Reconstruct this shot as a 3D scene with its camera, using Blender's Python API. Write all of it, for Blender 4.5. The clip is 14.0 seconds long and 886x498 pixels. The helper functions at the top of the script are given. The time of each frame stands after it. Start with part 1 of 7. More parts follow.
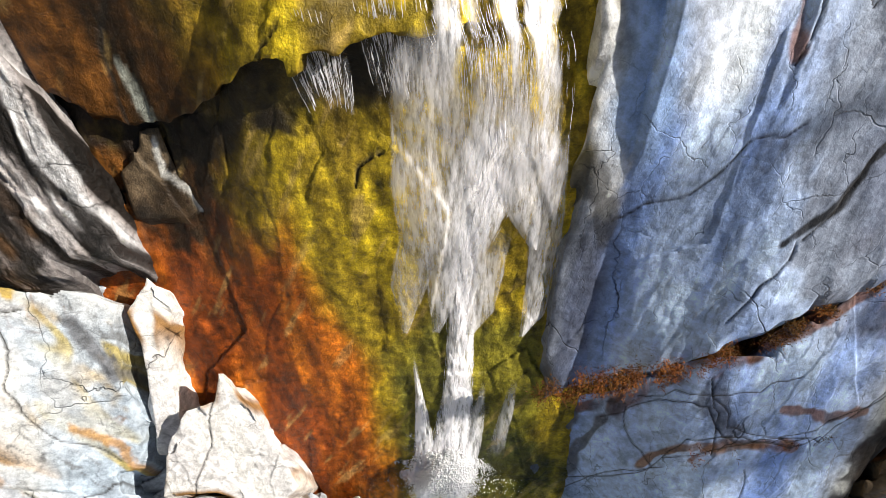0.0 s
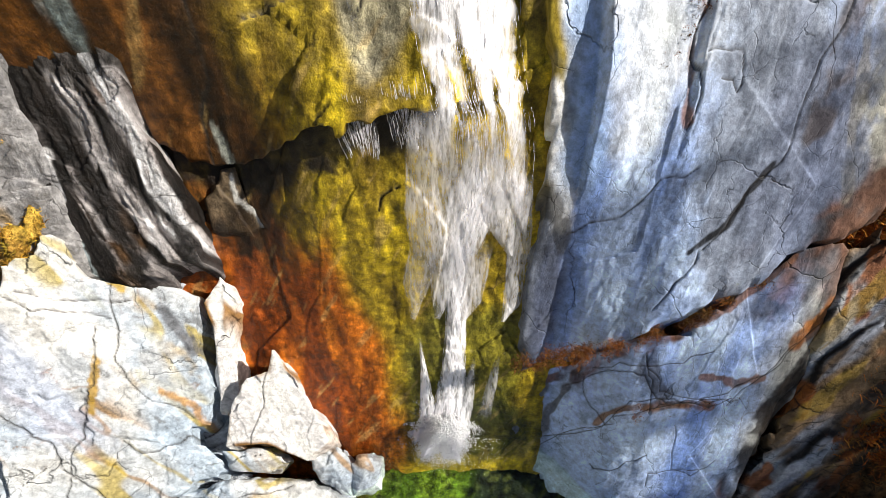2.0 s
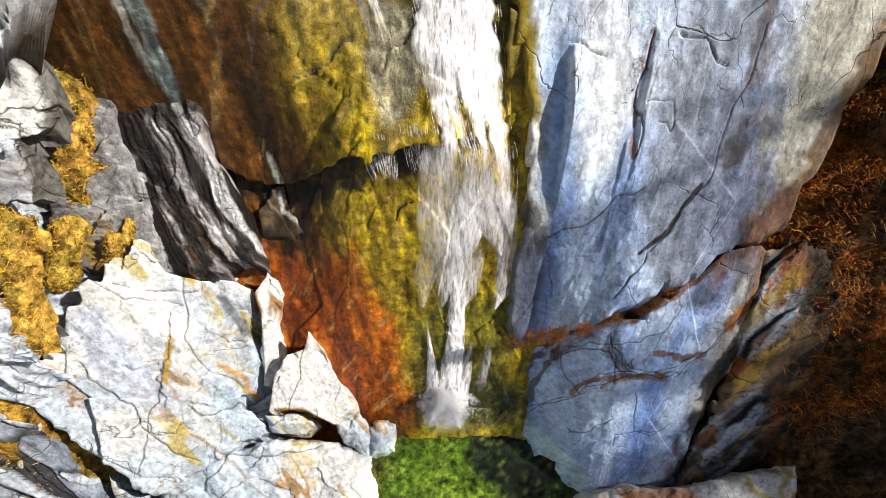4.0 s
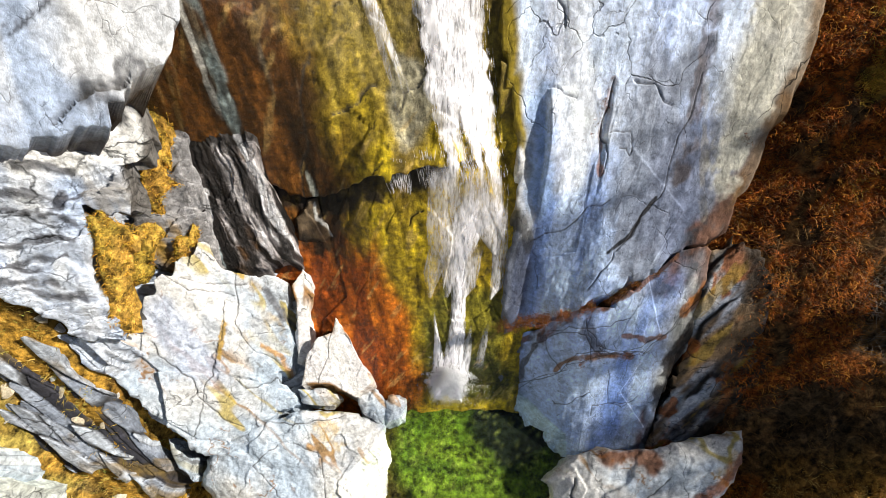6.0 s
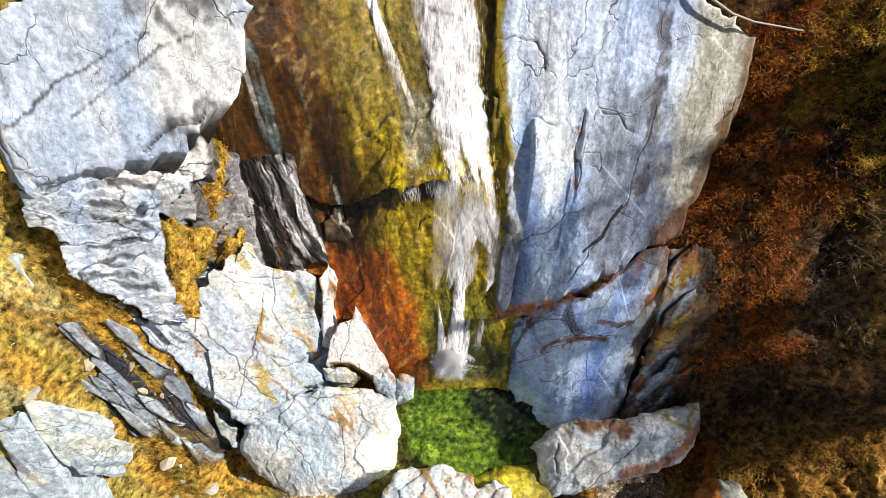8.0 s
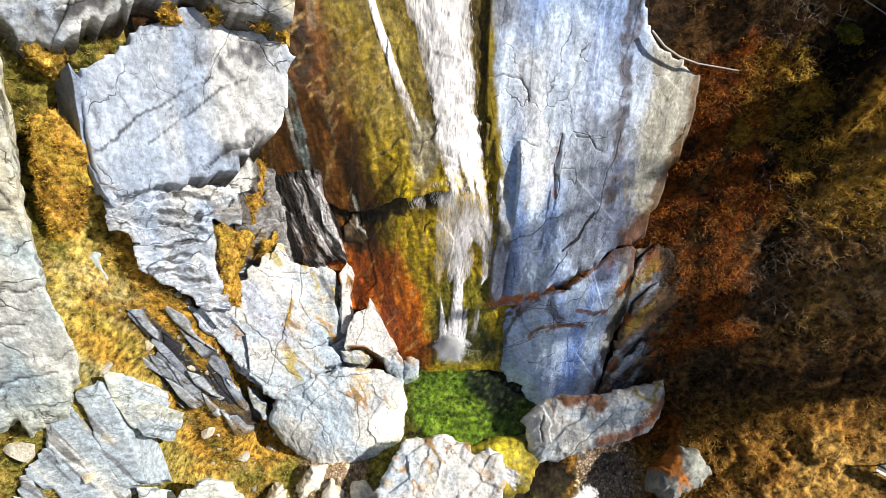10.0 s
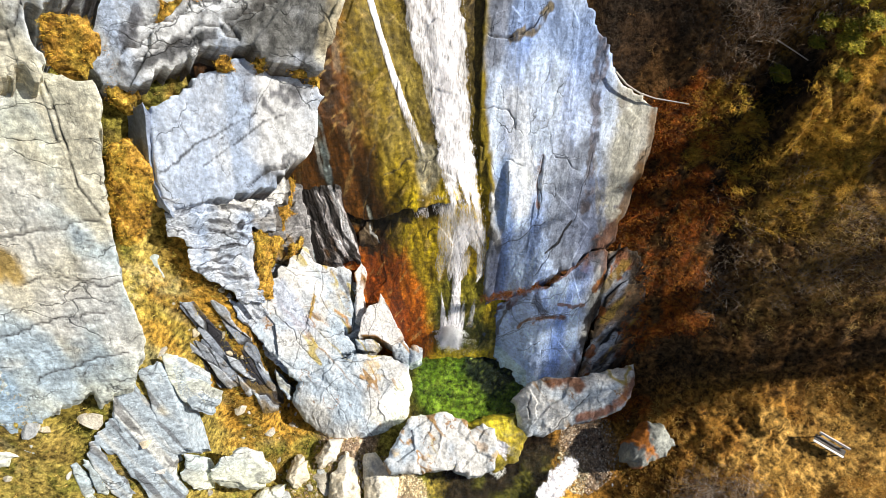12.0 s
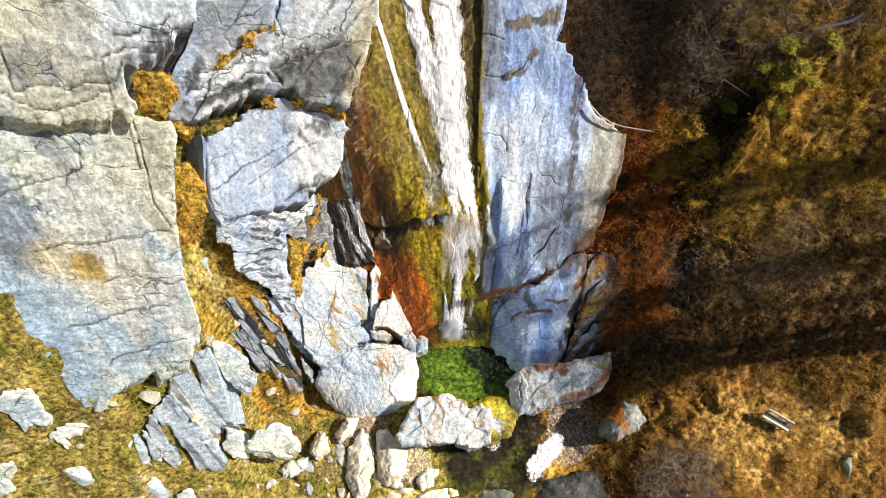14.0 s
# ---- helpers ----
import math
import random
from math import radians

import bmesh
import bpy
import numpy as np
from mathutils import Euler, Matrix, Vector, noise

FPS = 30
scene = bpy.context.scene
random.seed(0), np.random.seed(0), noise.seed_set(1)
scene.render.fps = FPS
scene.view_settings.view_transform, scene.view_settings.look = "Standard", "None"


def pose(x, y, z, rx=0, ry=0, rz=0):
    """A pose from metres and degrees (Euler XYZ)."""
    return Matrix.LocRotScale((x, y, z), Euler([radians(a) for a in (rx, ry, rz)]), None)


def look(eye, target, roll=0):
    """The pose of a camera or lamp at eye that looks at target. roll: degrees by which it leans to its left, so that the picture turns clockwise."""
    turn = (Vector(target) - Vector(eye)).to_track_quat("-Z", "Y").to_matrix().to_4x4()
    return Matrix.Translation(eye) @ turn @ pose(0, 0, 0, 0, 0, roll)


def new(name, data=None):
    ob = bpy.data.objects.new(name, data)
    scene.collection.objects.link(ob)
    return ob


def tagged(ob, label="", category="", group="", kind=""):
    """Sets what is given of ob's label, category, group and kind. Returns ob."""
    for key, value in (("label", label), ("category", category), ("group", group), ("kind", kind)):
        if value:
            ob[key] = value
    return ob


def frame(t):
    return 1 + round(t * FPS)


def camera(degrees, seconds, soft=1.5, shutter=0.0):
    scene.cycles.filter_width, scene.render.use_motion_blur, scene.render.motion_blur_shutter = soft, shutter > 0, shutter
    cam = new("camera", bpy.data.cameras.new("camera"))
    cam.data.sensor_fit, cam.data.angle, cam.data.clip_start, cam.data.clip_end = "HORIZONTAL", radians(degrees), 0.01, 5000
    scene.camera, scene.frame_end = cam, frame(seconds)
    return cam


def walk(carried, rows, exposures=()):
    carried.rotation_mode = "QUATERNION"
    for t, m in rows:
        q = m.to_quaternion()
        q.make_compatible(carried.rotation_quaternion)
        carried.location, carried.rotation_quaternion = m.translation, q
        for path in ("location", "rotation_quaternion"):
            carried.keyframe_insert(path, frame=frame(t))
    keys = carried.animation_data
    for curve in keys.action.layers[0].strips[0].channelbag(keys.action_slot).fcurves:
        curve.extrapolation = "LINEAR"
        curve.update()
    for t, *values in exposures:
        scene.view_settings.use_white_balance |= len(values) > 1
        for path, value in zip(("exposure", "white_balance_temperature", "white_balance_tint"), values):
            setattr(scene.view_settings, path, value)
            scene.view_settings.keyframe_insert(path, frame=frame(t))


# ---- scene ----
cam = camera(68.0, 14.0, soft=0.7)
METRES, EYE, TILT, LEAN, TURN = 22.0, 11.3, -70.0, 0.0, 0.0
ROWS = [
    (0, 0.0000, 0.0000, 0.0000, -0.000, 0.000, -0.000),
    (0.5, -0.0006, -0.0295, 0.0020, -0.022, -0.022, -0.010),
    (1, -0.0014, -0.0591, 0.0033, -0.078, 0.022, 0.000),
    (1.5, -0.0019, -0.0884, 0.0045, -0.100, -0.033, 0.000),
    (2, -0.0008, -0.1170, 0.0053, -0.144, -0.111, 0.000),
    (2.5, -0.0004, -0.1453, 0.0055, -0.200, -0.133, 0.010),
    (3, -0.0011, -0.1740, 0.0063, -0.200, -0.155, 0.000),
    (5.5, -0.0088, -0.3264, 0.0088, -0.144, -0.299, 0.060),
    (6, -0.0095, -0.3579, 0.0091, -0.166, -0.266, 0.060),
    (6.5, -0.0116, -0.3907, 0.0096, -0.177, -0.255, 0.060),
    (7, -0.0126, -0.4235, 0.0100, -0.177, -0.288, 0.060),
    (7.5, -0.0132, -0.4575, 0.0095, -0.189, -0.277, 0.080),
    (8, -0.0144, -0.4931, 0.0085, -0.200, -0.233, 0.060),
    (10.5, -0.0183, -0.6824, 0.0084, -0.255, -0.233, 0.060),
    (11, -0.0186, -0.7237, 0.0084, -0.244, -0.177, 0.070),
    (11.5, -0.0184, -0.7655, 0.0102, -0.233, -0.155, 0.060),
    (12, -0.0193, -0.8089, 0.0119, -0.244, -0.144, 0.060),
    (12.5, -0.0206, -0.8540, 0.0133, -0.222, -0.122, 0.060),
    (13, -0.0215, -0.8999, 0.0155, -0.211, -0.111, 0.050),
    (13.5, -0.0232, -0.9489, 0.0172, -0.211, -0.133, 0.050),
    (14, -0.0251, -0.9992, 0.0184, -0.189, -0.111, 0.070),
]
walk(cam, [(t, pose(0, 0, EYE, TILT, LEAN, TURN) @ pose(METRES * x, METRES * y, METRES * z, 90 + pitch, roll, yaw)) for t, x, y, z, yaw, pitch, roll in ROWS])

# ---- light: low sun from the right, blue sky ----
SUN_ELEV, SUN_AZ = radians(44.0), radians(4.0)  # azimuth from +x towards +y
to_sun = Vector((math.cos(SUN_ELEV) * math.cos(SUN_AZ), math.cos(SUN_ELEV) * math.sin(SUN_AZ), math.sin(SUN_ELEV)))
world = bpy.data.worlds.new("sky")
scene.world = world
world.use_nodes = True
wn = world.node_tree.nodes
sky = wn.new("ShaderNodeTexSky")
sky.sky_type, sky.sun_disc = "NISHITA", False
sky.sun_elevation, sky.sun_rotation = SUN_ELEV, radians(90.0) - SUN_AZ
wn["Background"].inputs["Strength"].default_value = 0.044
world.node_tree.links.new(sky.outputs["Color"], wn["Background"].inputs["Color"])
sun = new("sun", bpy.data.lights.new("sun", "SUN"))
sun.data.energy, sun.data.angle, sun.data.color = 5.2, radians(0.6), (1.0, 0.94, 0.84)
sun.matrix_world = look(to_sun * 60, (0, 0, 0))
scene.view_settings.exposure = 0.56

# ---- noise and plan geometry ----


def lattice(i, j, seed):
    h = (i.astype(np.int64) * 374761393 + j.astype(np.int64) * 668265263 + seed * 974711 + 1013) & 0xFFFFFFFF
    h = ((h ^ (h >> 13)) * 1274126177) & 0xFFFFFFFF
    h = ((h ^ (h >> 16)) * 2246822519) & 0xFFFFFFFF
    return ((h ^ (h >> 15)) & 0xFFFFFF) / float(0xFFFFFF)


def value(x, y, seed=0):
    i, j = np.floor(x), np.floor(y)
    u, v = x - i, y - j
    u, v = u * u * (3 - 2 * u), v * v * (3 - 2 * v)
    a, b, c, d = lattice(i, j, seed), lattice(i + 1, j, seed), lattice(i, j + 1, seed), lattice(i + 1, j + 1, seed)
    return (a + (b - a) * u) * (1 - v) + (c + (d - c) * u) * v


def fbm(x, y, scale=1.0, octaves=4, seed=0):
    """Noise of about -1 to 1; scale: waves a metre."""
    total, amp, norm = 0.0, 1.0, 0.0
    for k in range(octaves):
        total = total + amp * (value(x * scale, y * scale, seed + 17 * k) * 2 - 1)
        norm += amp
        amp *= 0.55
        scale *= 2.03
    return total / norm * 1.5


def turned(x, y, degrees, stretch):
    """Plan coordinates turned so that u runs along degrees, and squeezed along u."""
    c, s = math.cos(radians(degrees)), math.sin(radians(degrees))
    return (x * c + y * s) / stretch, -x * s + y * c


def facets(x, y, scale, seed=0, tilt=0.5):
    """Broken rock: cells with a plane of their own. Height in cells, the distance to the cell's edge, and a number per cell."""
    x, y = x * scale, y * scale
    i, j = np.floor(x), np.floor(y)
    best, second = np.full(x.shape, 9.0), np.full(x.shape, 9.0)
    height, ident = np.zeros(x.shape), np.zeros(x.shape)
    for a in (-1, 0, 1):
        for b in (-1, 0, 1):
            px, py = i + a + lattice(i + a, j + b, seed), j + b + lattice(i + a, j + b, seed + 5)
            dx, dy = x - px, y - py
            dist = dx * dx + dy * dy
            gx, gy = lattice(i + a, j + b, seed + 9) - 0.5, lattice(i + a, j + b, seed + 11) - 0.5
            lift = lattice(i + a, j + b, seed + 13) - 0.5
            near = dist < best
            second = np.where(near, best, np.minimum(second, dist))
            height = np.where(near, lift * 0.6 + (gx * dx + gy * dy) * 2 * tilt, height)
            ident = np.where(near, lift + 0.5, ident)
            best = np.where(near, dist, best)
    return height / scale, (np.sqrt(second) - np.sqrt(best)) / scale, ident


def step(a, b, v):
    u = np.clip((v - a) / (b - a), 0, 1)
    return u * u * (3 - 2 * u)


def roughened(points, jag, seed, closed=True, size=0.07):
    """A hand-sized outline made uneven: split into short pieces and shaken by noise."""
    pts = np.array(points, float)
    nxt = np.roll(pts, -1, axis=0) if closed else pts[1:]
    out = []
    for a, b in zip(pts if closed else pts[:-1], nxt):
        n = max(1, int(np.hypot(*(b - a)) / size))
        out += [a + (b - a) * k / n for k in range(n)]
    if not closed:
        out.append(pts[-1])
    out = np.array(out)
    x, y = out[:, 0], out[:, 1]
    dx = fbm(x, y, 1.3, 4, seed) * jag
    dy = fbm(x, y, 1.3, 4, seed + 71) * jag
    out = out + np.stack([dx, dy], 1)
    for cells, pull in ((2.6, 0.3), (7.0, 0.4)):  # angular breaks: bits of the line gather to points
        pull = pull * min(1.0, jag / 0.08) * (1.0 if closed else 0.45)
        i, j = np.floor(out[:, 0] * cells), np.floor(out[:, 1] * cells)
        mid = np.stack([i + 0.15 + 0.7 * lattice(i, j, seed + 7), j + 0.15 + 0.7 * lattice(i, j, seed + 8)], 1) / cells
        out = out + (mid - out) * pull
    return out


def to_line(x, y, pts, closed):
    """Distance to a line of points, the nearest place on it, and how far along it is, 0 to 1."""
    best, qx, qy, along = np.full(x.shape, 1e9), x.copy(), y.copy(), np.zeros(x.shape)
    n = len(pts) if closed else len(pts) - 1
    for k in range(n):
        (ax, ay), (bx, by) = pts[k], pts[(k + 1) % len(pts)]
        vx, vy = bx - ax, by - ay
        u = np.clip(((x - ax) * vx + (y - ay) * vy) / (vx * vx + vy * vy + 1e-12), 0, 1)
        px, py = ax + u * vx, ay + u * vy
        d = (x - px) ** 2 + (y - py) ** 2
        near = d < best
        best, qx, qy, along = np.where(near, d, best), np.where(near, px, qx), np.where(near, py, qy), np.where(near, (k + u) / n, along)
    return np.sqrt(best), qx, qy, along


def inside(x, y, pts):
    hit = np.zeros(x.shape, bool)
    for k in range(len(pts)):
        (ax, ay), (bx, by) = pts[k], pts[(k + 1) % len(pts)]
        if ay == by:
            continue
        hit ^= ((ay > y) != (by > y)) & (x < (bx - ax) * (y - ay) / (by - ay) + ax)
    return hit


def near_line(x, y, pts, reach, closed=False):
    """to_line's distance, worked out only where it is under reach."""
    pts = np.array(pts)
    d = np.full(x.shape, 9.0)
    along = np.zeros(x.shape)
    lo, hi = pts.min(0) - reach, pts.max(0) + reach
    m = (x > lo[0]) & (x < hi[0]) & (y > lo[1]) & (y < hi[1])
    if m.any():
        dd, _, _, aa = to_line(x[m], y[m], pts, closed)
        d[m], along[m] = dd, aa
    return d, along


def patch(x, y, cx, cy, rx, ry, seed, rough=0.5, scale=1.2):
    """A stain's weight, 0 to 1: an uneven oval."""
    r = np.hypot((x - cx) / rx, (y - cy) / ry) + rough * fbm(x, y, scale, 5, seed)
    return 1 - step(0.75, 1.1, r)


def seams(x, y, scale, seed, thick=0.04, gate=0.0):
    """Thin wandering lines, weight 0 to 1."""
    line = 1 - step(thick * 0.4, thick, np.abs(fbm(x, y, scale, 4, seed)))
    return line * step(gate, gate + 0.4, fbm(x, y, scale * 0.6, 3, seed + 2))


def mix(a, b, w):
    a, b = np.asarray(a, float), np.asarray(b, float)
    return a + (b - a) * np.asarray(w)[..., None]


# ---- materials ----


def shader(name):
    m = bpy.data.materials.new(name)
    m.use_nodes = True
    nodes, links = m.node_tree.nodes, m.node_tree.links
    return m, nodes, links, nodes["Principled BSDF"]


def noise_node(nodes, links, coord, scale, detail=6.0, rough=0.6, stretch=None, turn=0.0):
    n = nodes.new("ShaderNodeTexNoise")
    n.inputs["Scale"].default_value, n.inputs["Detail"].default_value, n.inputs["Roughness"].default_value = scale, detail, rough
    if stretch:
        mp = nodes.new("ShaderNodeMapping")
        mp.inputs["Scale"].default_value = stretch
        mp.inputs["Rotation"].default_value = (0, 0, radians(turn))
        links.new(coord, mp.inputs["Vector"])
        coord = mp.outputs["Vector"]
    links.new(coord, n.inputs["Vector"])
    return n.outputs["Fac"]


def ramp(nodes, links, fac, low, high, a=0.3, b=0.7):
    r = nodes.new("ShaderNodeMapRange")
    r.inputs["From Min"].default_value, r.inputs["From Max"].default_value = a, b
    r.inputs["To Min"].default_value, r.inputs["To Max"].default_value = low, high
    links.new(fac, r.inputs["Value"])
    return r.outputs["Result"]


def times(nodes, links, a, b):
    m = nodes.new("ShaderNodeMath")
    m.operation = "MULTIPLY"
    links.new(a, m.inputs[0])
    links.new(b, m.inputs[1])
    return m.outputs["Value"]


def tinted(name, rough=(0.6, 0.9), grain=0.35, relief=0.5, fine=60.0, coarse=5.0, streak=None, turn=0.0, specular=0.3, veins=None):
    """A surface whose large colours come with its mesh ('tint'); grain, specks, streaks and relief are added here."""
    m, nodes, links, p = shader(name)
    coord = nodes.new("ShaderNodeTexCoord").outputs["Object"]
    at = nodes.new("ShaderNodeAttribute")
    at.attribute_name = "tint"
    a = noise_node(nodes, links, coord, fine, 5, 0.65)
    b = noise_node(nodes, links, coord, coarse, 8, 0.62)
    f = times(nodes, links, ramp(nodes, links, a, 1 - 0.28 * grain, 1 + 0.28 * grain), ramp(nodes, links, b, 1 - 1.0 * grain, 1 + 0.9 * grain))
    e = noise_node(nodes, links, coord, fine * 0.16, 5, 0.7)
    f = times(nodes, links, f, ramp(nodes, links, e, 1 - 0.75 * grain, 1 + 0.4 * grain, 0.36, 0.6))
    if streak:
        c = noise_node(nodes, links, coord, 1.6, 6, 0.58, streak, turn)
        f = times(nodes, links, f, ramp(nodes, links, c, 1 - 0.8 * grain, 1 + grain * 0.6))
    fine_lines = []
    for scale, squeeze, angle, thick, dark in veins or ():
        warp = nodes.new("ShaderNodeTexNoise")
        warp.inputs["Scale"].default_value, warp.inputs["Detail"].default_value = scale * 1.3, 5.0
        links.new(coord, warp.inputs["Vector"])
        add = nodes.new("ShaderNodeVectorMath")
        add.operation = "MULTIPLY_ADD"
        add.inputs[1].default_value = (0.9 / scale,) * 3
        links.new(warp.outputs["Color"], add.inputs[0])
        links.new(coord, add.inputs[2])
        mp = nodes.new("ShaderNodeMapping")
        mp.inputs["Rotation"].default_value = (0, 0, radians(angle))
        mp.inputs["Scale"].default_value = squeeze
        links.new(add.outputs["Vector"], mp.inputs["Vector"])
        v = nodes.new("ShaderNodeTexVoronoi")
        v.feature = "DISTANCE_TO_EDGE"
        v.inputs["Scale"].default_value = scale
        links.new(mp.outputs["Vector"], v.inputs["Vector"])
        line = ramp(nodes, links, v.outputs["Distance"], dark, 1.0, 0.0, thick)
        part_of = noise_node(nodes, links, coord, scale * 0.7, 3, 0.5)
        gate = ramp(nodes, links, part_of, 0.0, 1.0, 0.45, 0.6)
        sel = nodes.new("ShaderNodeMix")
        sel.inputs["A"].default_value = 1.0
        links.new(gate, sel.inputs["Factor"])
        links.new(line, sel.inputs["B"])
        f = times(nodes, links, f, sel.outputs["Result"])
        fine_lines.append((sel.outputs["Result"], 0.03 / scale))
    sc = nodes.new("ShaderNodeVectorMath")
    sc.operation = "SCALE"
    links.new(at.outputs["Color"], sc.inputs[0])
    links.new(f, sc.inputs["Scale"])
    links.new(sc.outputs["Vector"], p.inputs["Base Color"])
    links.new(ramp(nodes, links, b, rough[0], rough[1]), p.inputs["Roughness"])
    p.inputs["Specular IOR Level"].default_value = specular
    last = None
    for fac, dist in ((b, 0.05 * relief), (e, 0.02 * relief), (a, 0.005 * relief)) + (((c, 0.018 * relief),) if streak else ()) + tuple(fine_lines):
        bump = nodes.new("ShaderNodeBump")
        bump.inputs["Strength"].default_value, bump.inputs["Distance"].default_value = 0.9, dist
        links.new(fac, bump.inputs["Height"])
        if last:
            links.new(last, bump.inputs["Normal"])
        last = bump.outputs["Normal"]
    links.new(last, p.inputs["Normal"])
    return m


ROCK = tinted("pale_rock", (0.6, 0.95), 0.32, 0.7, veins=[(0.6, (1.0, 0.35, 0.6), 40, 0.005, 0.4), (2.6, (0.22, 1.3, 0.6), -50, 0.02, 0.6), (6.0, (0.3, 1.2, 0.5), -55, 0.03, 0.7)])
ROCK_STREAKED = tinted("streaked_rock", (0.5, 0.85), 0.3, 0.5, streak=(2.2, 0.7, 0.7), turn=-8, veins=[(0.7, (1.0, 0.35, 0.5), 55, 0.007, 0.25), (2.2, (1.0, 0.35, 0.5), 35, 0.014, 0.4), (6.0, (1.0, 0.4, 0.5), 10, 0.03, 0.7)])
ROCK_LEFT = tinted("weathered_rock", (0.65, 0.95), 0.36, 0.8, streak=(0.8, 3.0, 3.0), turn=12, veins=[(0.8, (0.5, 1.2, 1.0), 18, 0.02, 0.3), (3.0, (0.35, 1.2, 1.0), 15, 0.04, 0.5)])
ROCK_WET = tinted("wet_rock", (0.35, 0.65), 0.58, 0.9, 40.0, 5.0, streak=(3.0, 0.7, 0.7), specular=0.3, veins=[(2.2, (1.0, 0.4, 0.5), 30, 0.012, 0.6)])
ROCK_STRATA = tinted("banded_rock", (0.4, 0.8), 0.4, 1.4, streak=(6.0, 0.6, 0.6), turn=-40, veins=[(2.5, (0.3, 1.5, 0.4), -40, 0.05, 0.3)])
ROCK_BEDS = tinted("bedded_rock", (0.6, 0.9), 0.3, 1.2, streak=(0.7, 4.0, 3.0), turn=-15, veins=[(1.6, (0.35, 1.3, 1.0), -15, 0.05, 0.12), (4.5, (0.3, 1.2, 1.0), -18, 0.06, 0.35)])
EARTH = tinted("dry_earth", (0.8, 1.0), 0.95, 2.6, 34.0, 4.5, specular=0.1)
BLADE = tinted("dry_grass", (0.7, 0.9), 0.25, 0.0, 20.0, 1.5, specular=0.15)


def plain(name, color, rough=0.6, metal=0.0, grain=0.2, scale=30.0, relief=0.01):
    m, nodes, links, p = shader(name)
    coord = nodes.new("ShaderNodeTexCoord").outputs["Object"]
    a = noise_node(nodes, links, coord, scale, 6, 0.6)
    col = nodes.new("ShaderNodeMix")
    col.data_type = "RGBA"
    col.inputs["A"].default_value = (*[c * (1 - grain) for c in color], 1)
    col.inputs["B"].default_value = (*[min(1, c * (1 + grain)) for c in color], 1)
    links.new(a, col.inputs["Factor"])
    links.new(col.outputs["Result"], p.inputs["Base Color"])
    links.new(ramp(nodes, links, a, rough * 0.85, min(1, rough * 1.15)), p.inputs["Roughness"])
    p.inputs["Metallic"].default_value = metal
    bump = nodes.new("ShaderNodeBump")
    bump.inputs["Distance"].default_value = relief
    links.new(a, bump.inputs["Height"])
    links.new(bump.outputs["Normal"], p.inputs["Normal"])
    return m


def sheet_water(name, scale, stretch):
    """Sliding water: a thin milky film with bright torn streaks; 'tint' says how thick it is."""
    m, nodes, links, p = shader(name)
    coord = nodes.new("ShaderNodeTexCoord").outputs["Object"]
    at = nodes.new("ShaderNodeAttribute")
    at.attribute_name = "tint"
    a = noise_node(nodes, links, coord, scale, 8, 0.7, stretch)
    b = noise_node(nodes, links, coord, scale * 0.3, 4, 0.6, stretch)
    add = nodes.new("ShaderNodeMath")
    links.new(ramp(nodes, links, a, 0.22, 1.5, 0.38, 0.58), add.inputs[0])
    links.new(ramp(nodes, links, b, 0.06, 0.5, 0.35, 0.65), add.inputs[1])
    alpha = nodes.new("ShaderNodeMath")
    alpha.operation, alpha.use_clamp = "MULTIPLY", True
    links.new(add.outputs["Value"], alpha.inputs[0])
    links.new(at.outputs["Fac"], alpha.inputs[1])
    p.inputs["Base Color"].default_value = (1.0, 0.98, 1.0, 1)
    p.inputs["Roughness"].default_value = 0.35
    links.new(alpha.outputs["Value"], p.inputs["Alpha"])
    bump = nodes.new("ShaderNodeBump")
    bump.inputs["Strength"].default_value, bump.inputs["Distance"].default_value = 0.5, 0.02
    links.new(a, bump.inputs["Height"])
    links.new(bump.outputs["Normal"], p.inputs["Normal"])
    return m


def white_water(name, low, high, scale, stretch, edged=False):
    """Aerated water: white streaks with clear gaps; 'tint' says how thick the water is."""
    m, nodes, links, p = shader(name)
    coord = nodes.new("ShaderNodeTexCoord").outputs["Object"]
    a = noise_node(nodes, links, coord, scale, 8, 0.72, stretch)
    if edged:
        at = nodes.new("ShaderNodeAttribute")
        at.attribute_name = "tint"
        less = nodes.new("ShaderNodeMath")
        less.operation = "MULTIPLY_ADD"
        less.inputs[1].default_value, less.inputs[2].default_value = 0.5, -0.5
        links.new(at.outputs["Fac"], less.inputs[0])
        add = nodes.new("ShaderNodeMath")
        links.new(less.outputs["Value"], add.inputs[0])
        links.new(a, add.inputs[1])
        a = add.outputs["Value"]
    p.inputs["Base Color"].default_value = (0.95, 0.93, 0.98, 1)
    p.inputs["Roughness"].default_value = 0.4
    links.new(ramp(nodes, links, a, 0.0, 0.95, low, high), p.inputs["Alpha"])
    return m


WATER_THREAD = white_water("water_threads", 0.3, 0.55, 9.0, (3.0, 0.6, 0.6))
WATER_SHEET = sheet_water("water_sheet", 7.0, (2.4, 0.4, 0.4))
FROTH_MASS = white_water("froth_mass", 0.05, 0.25, 11.0, (1.0, 1.0, 1.0), True)
FOAM = white_water("foam", 0.27, 0.5, 7.0, (1.0, 1.0, 1.0), True)


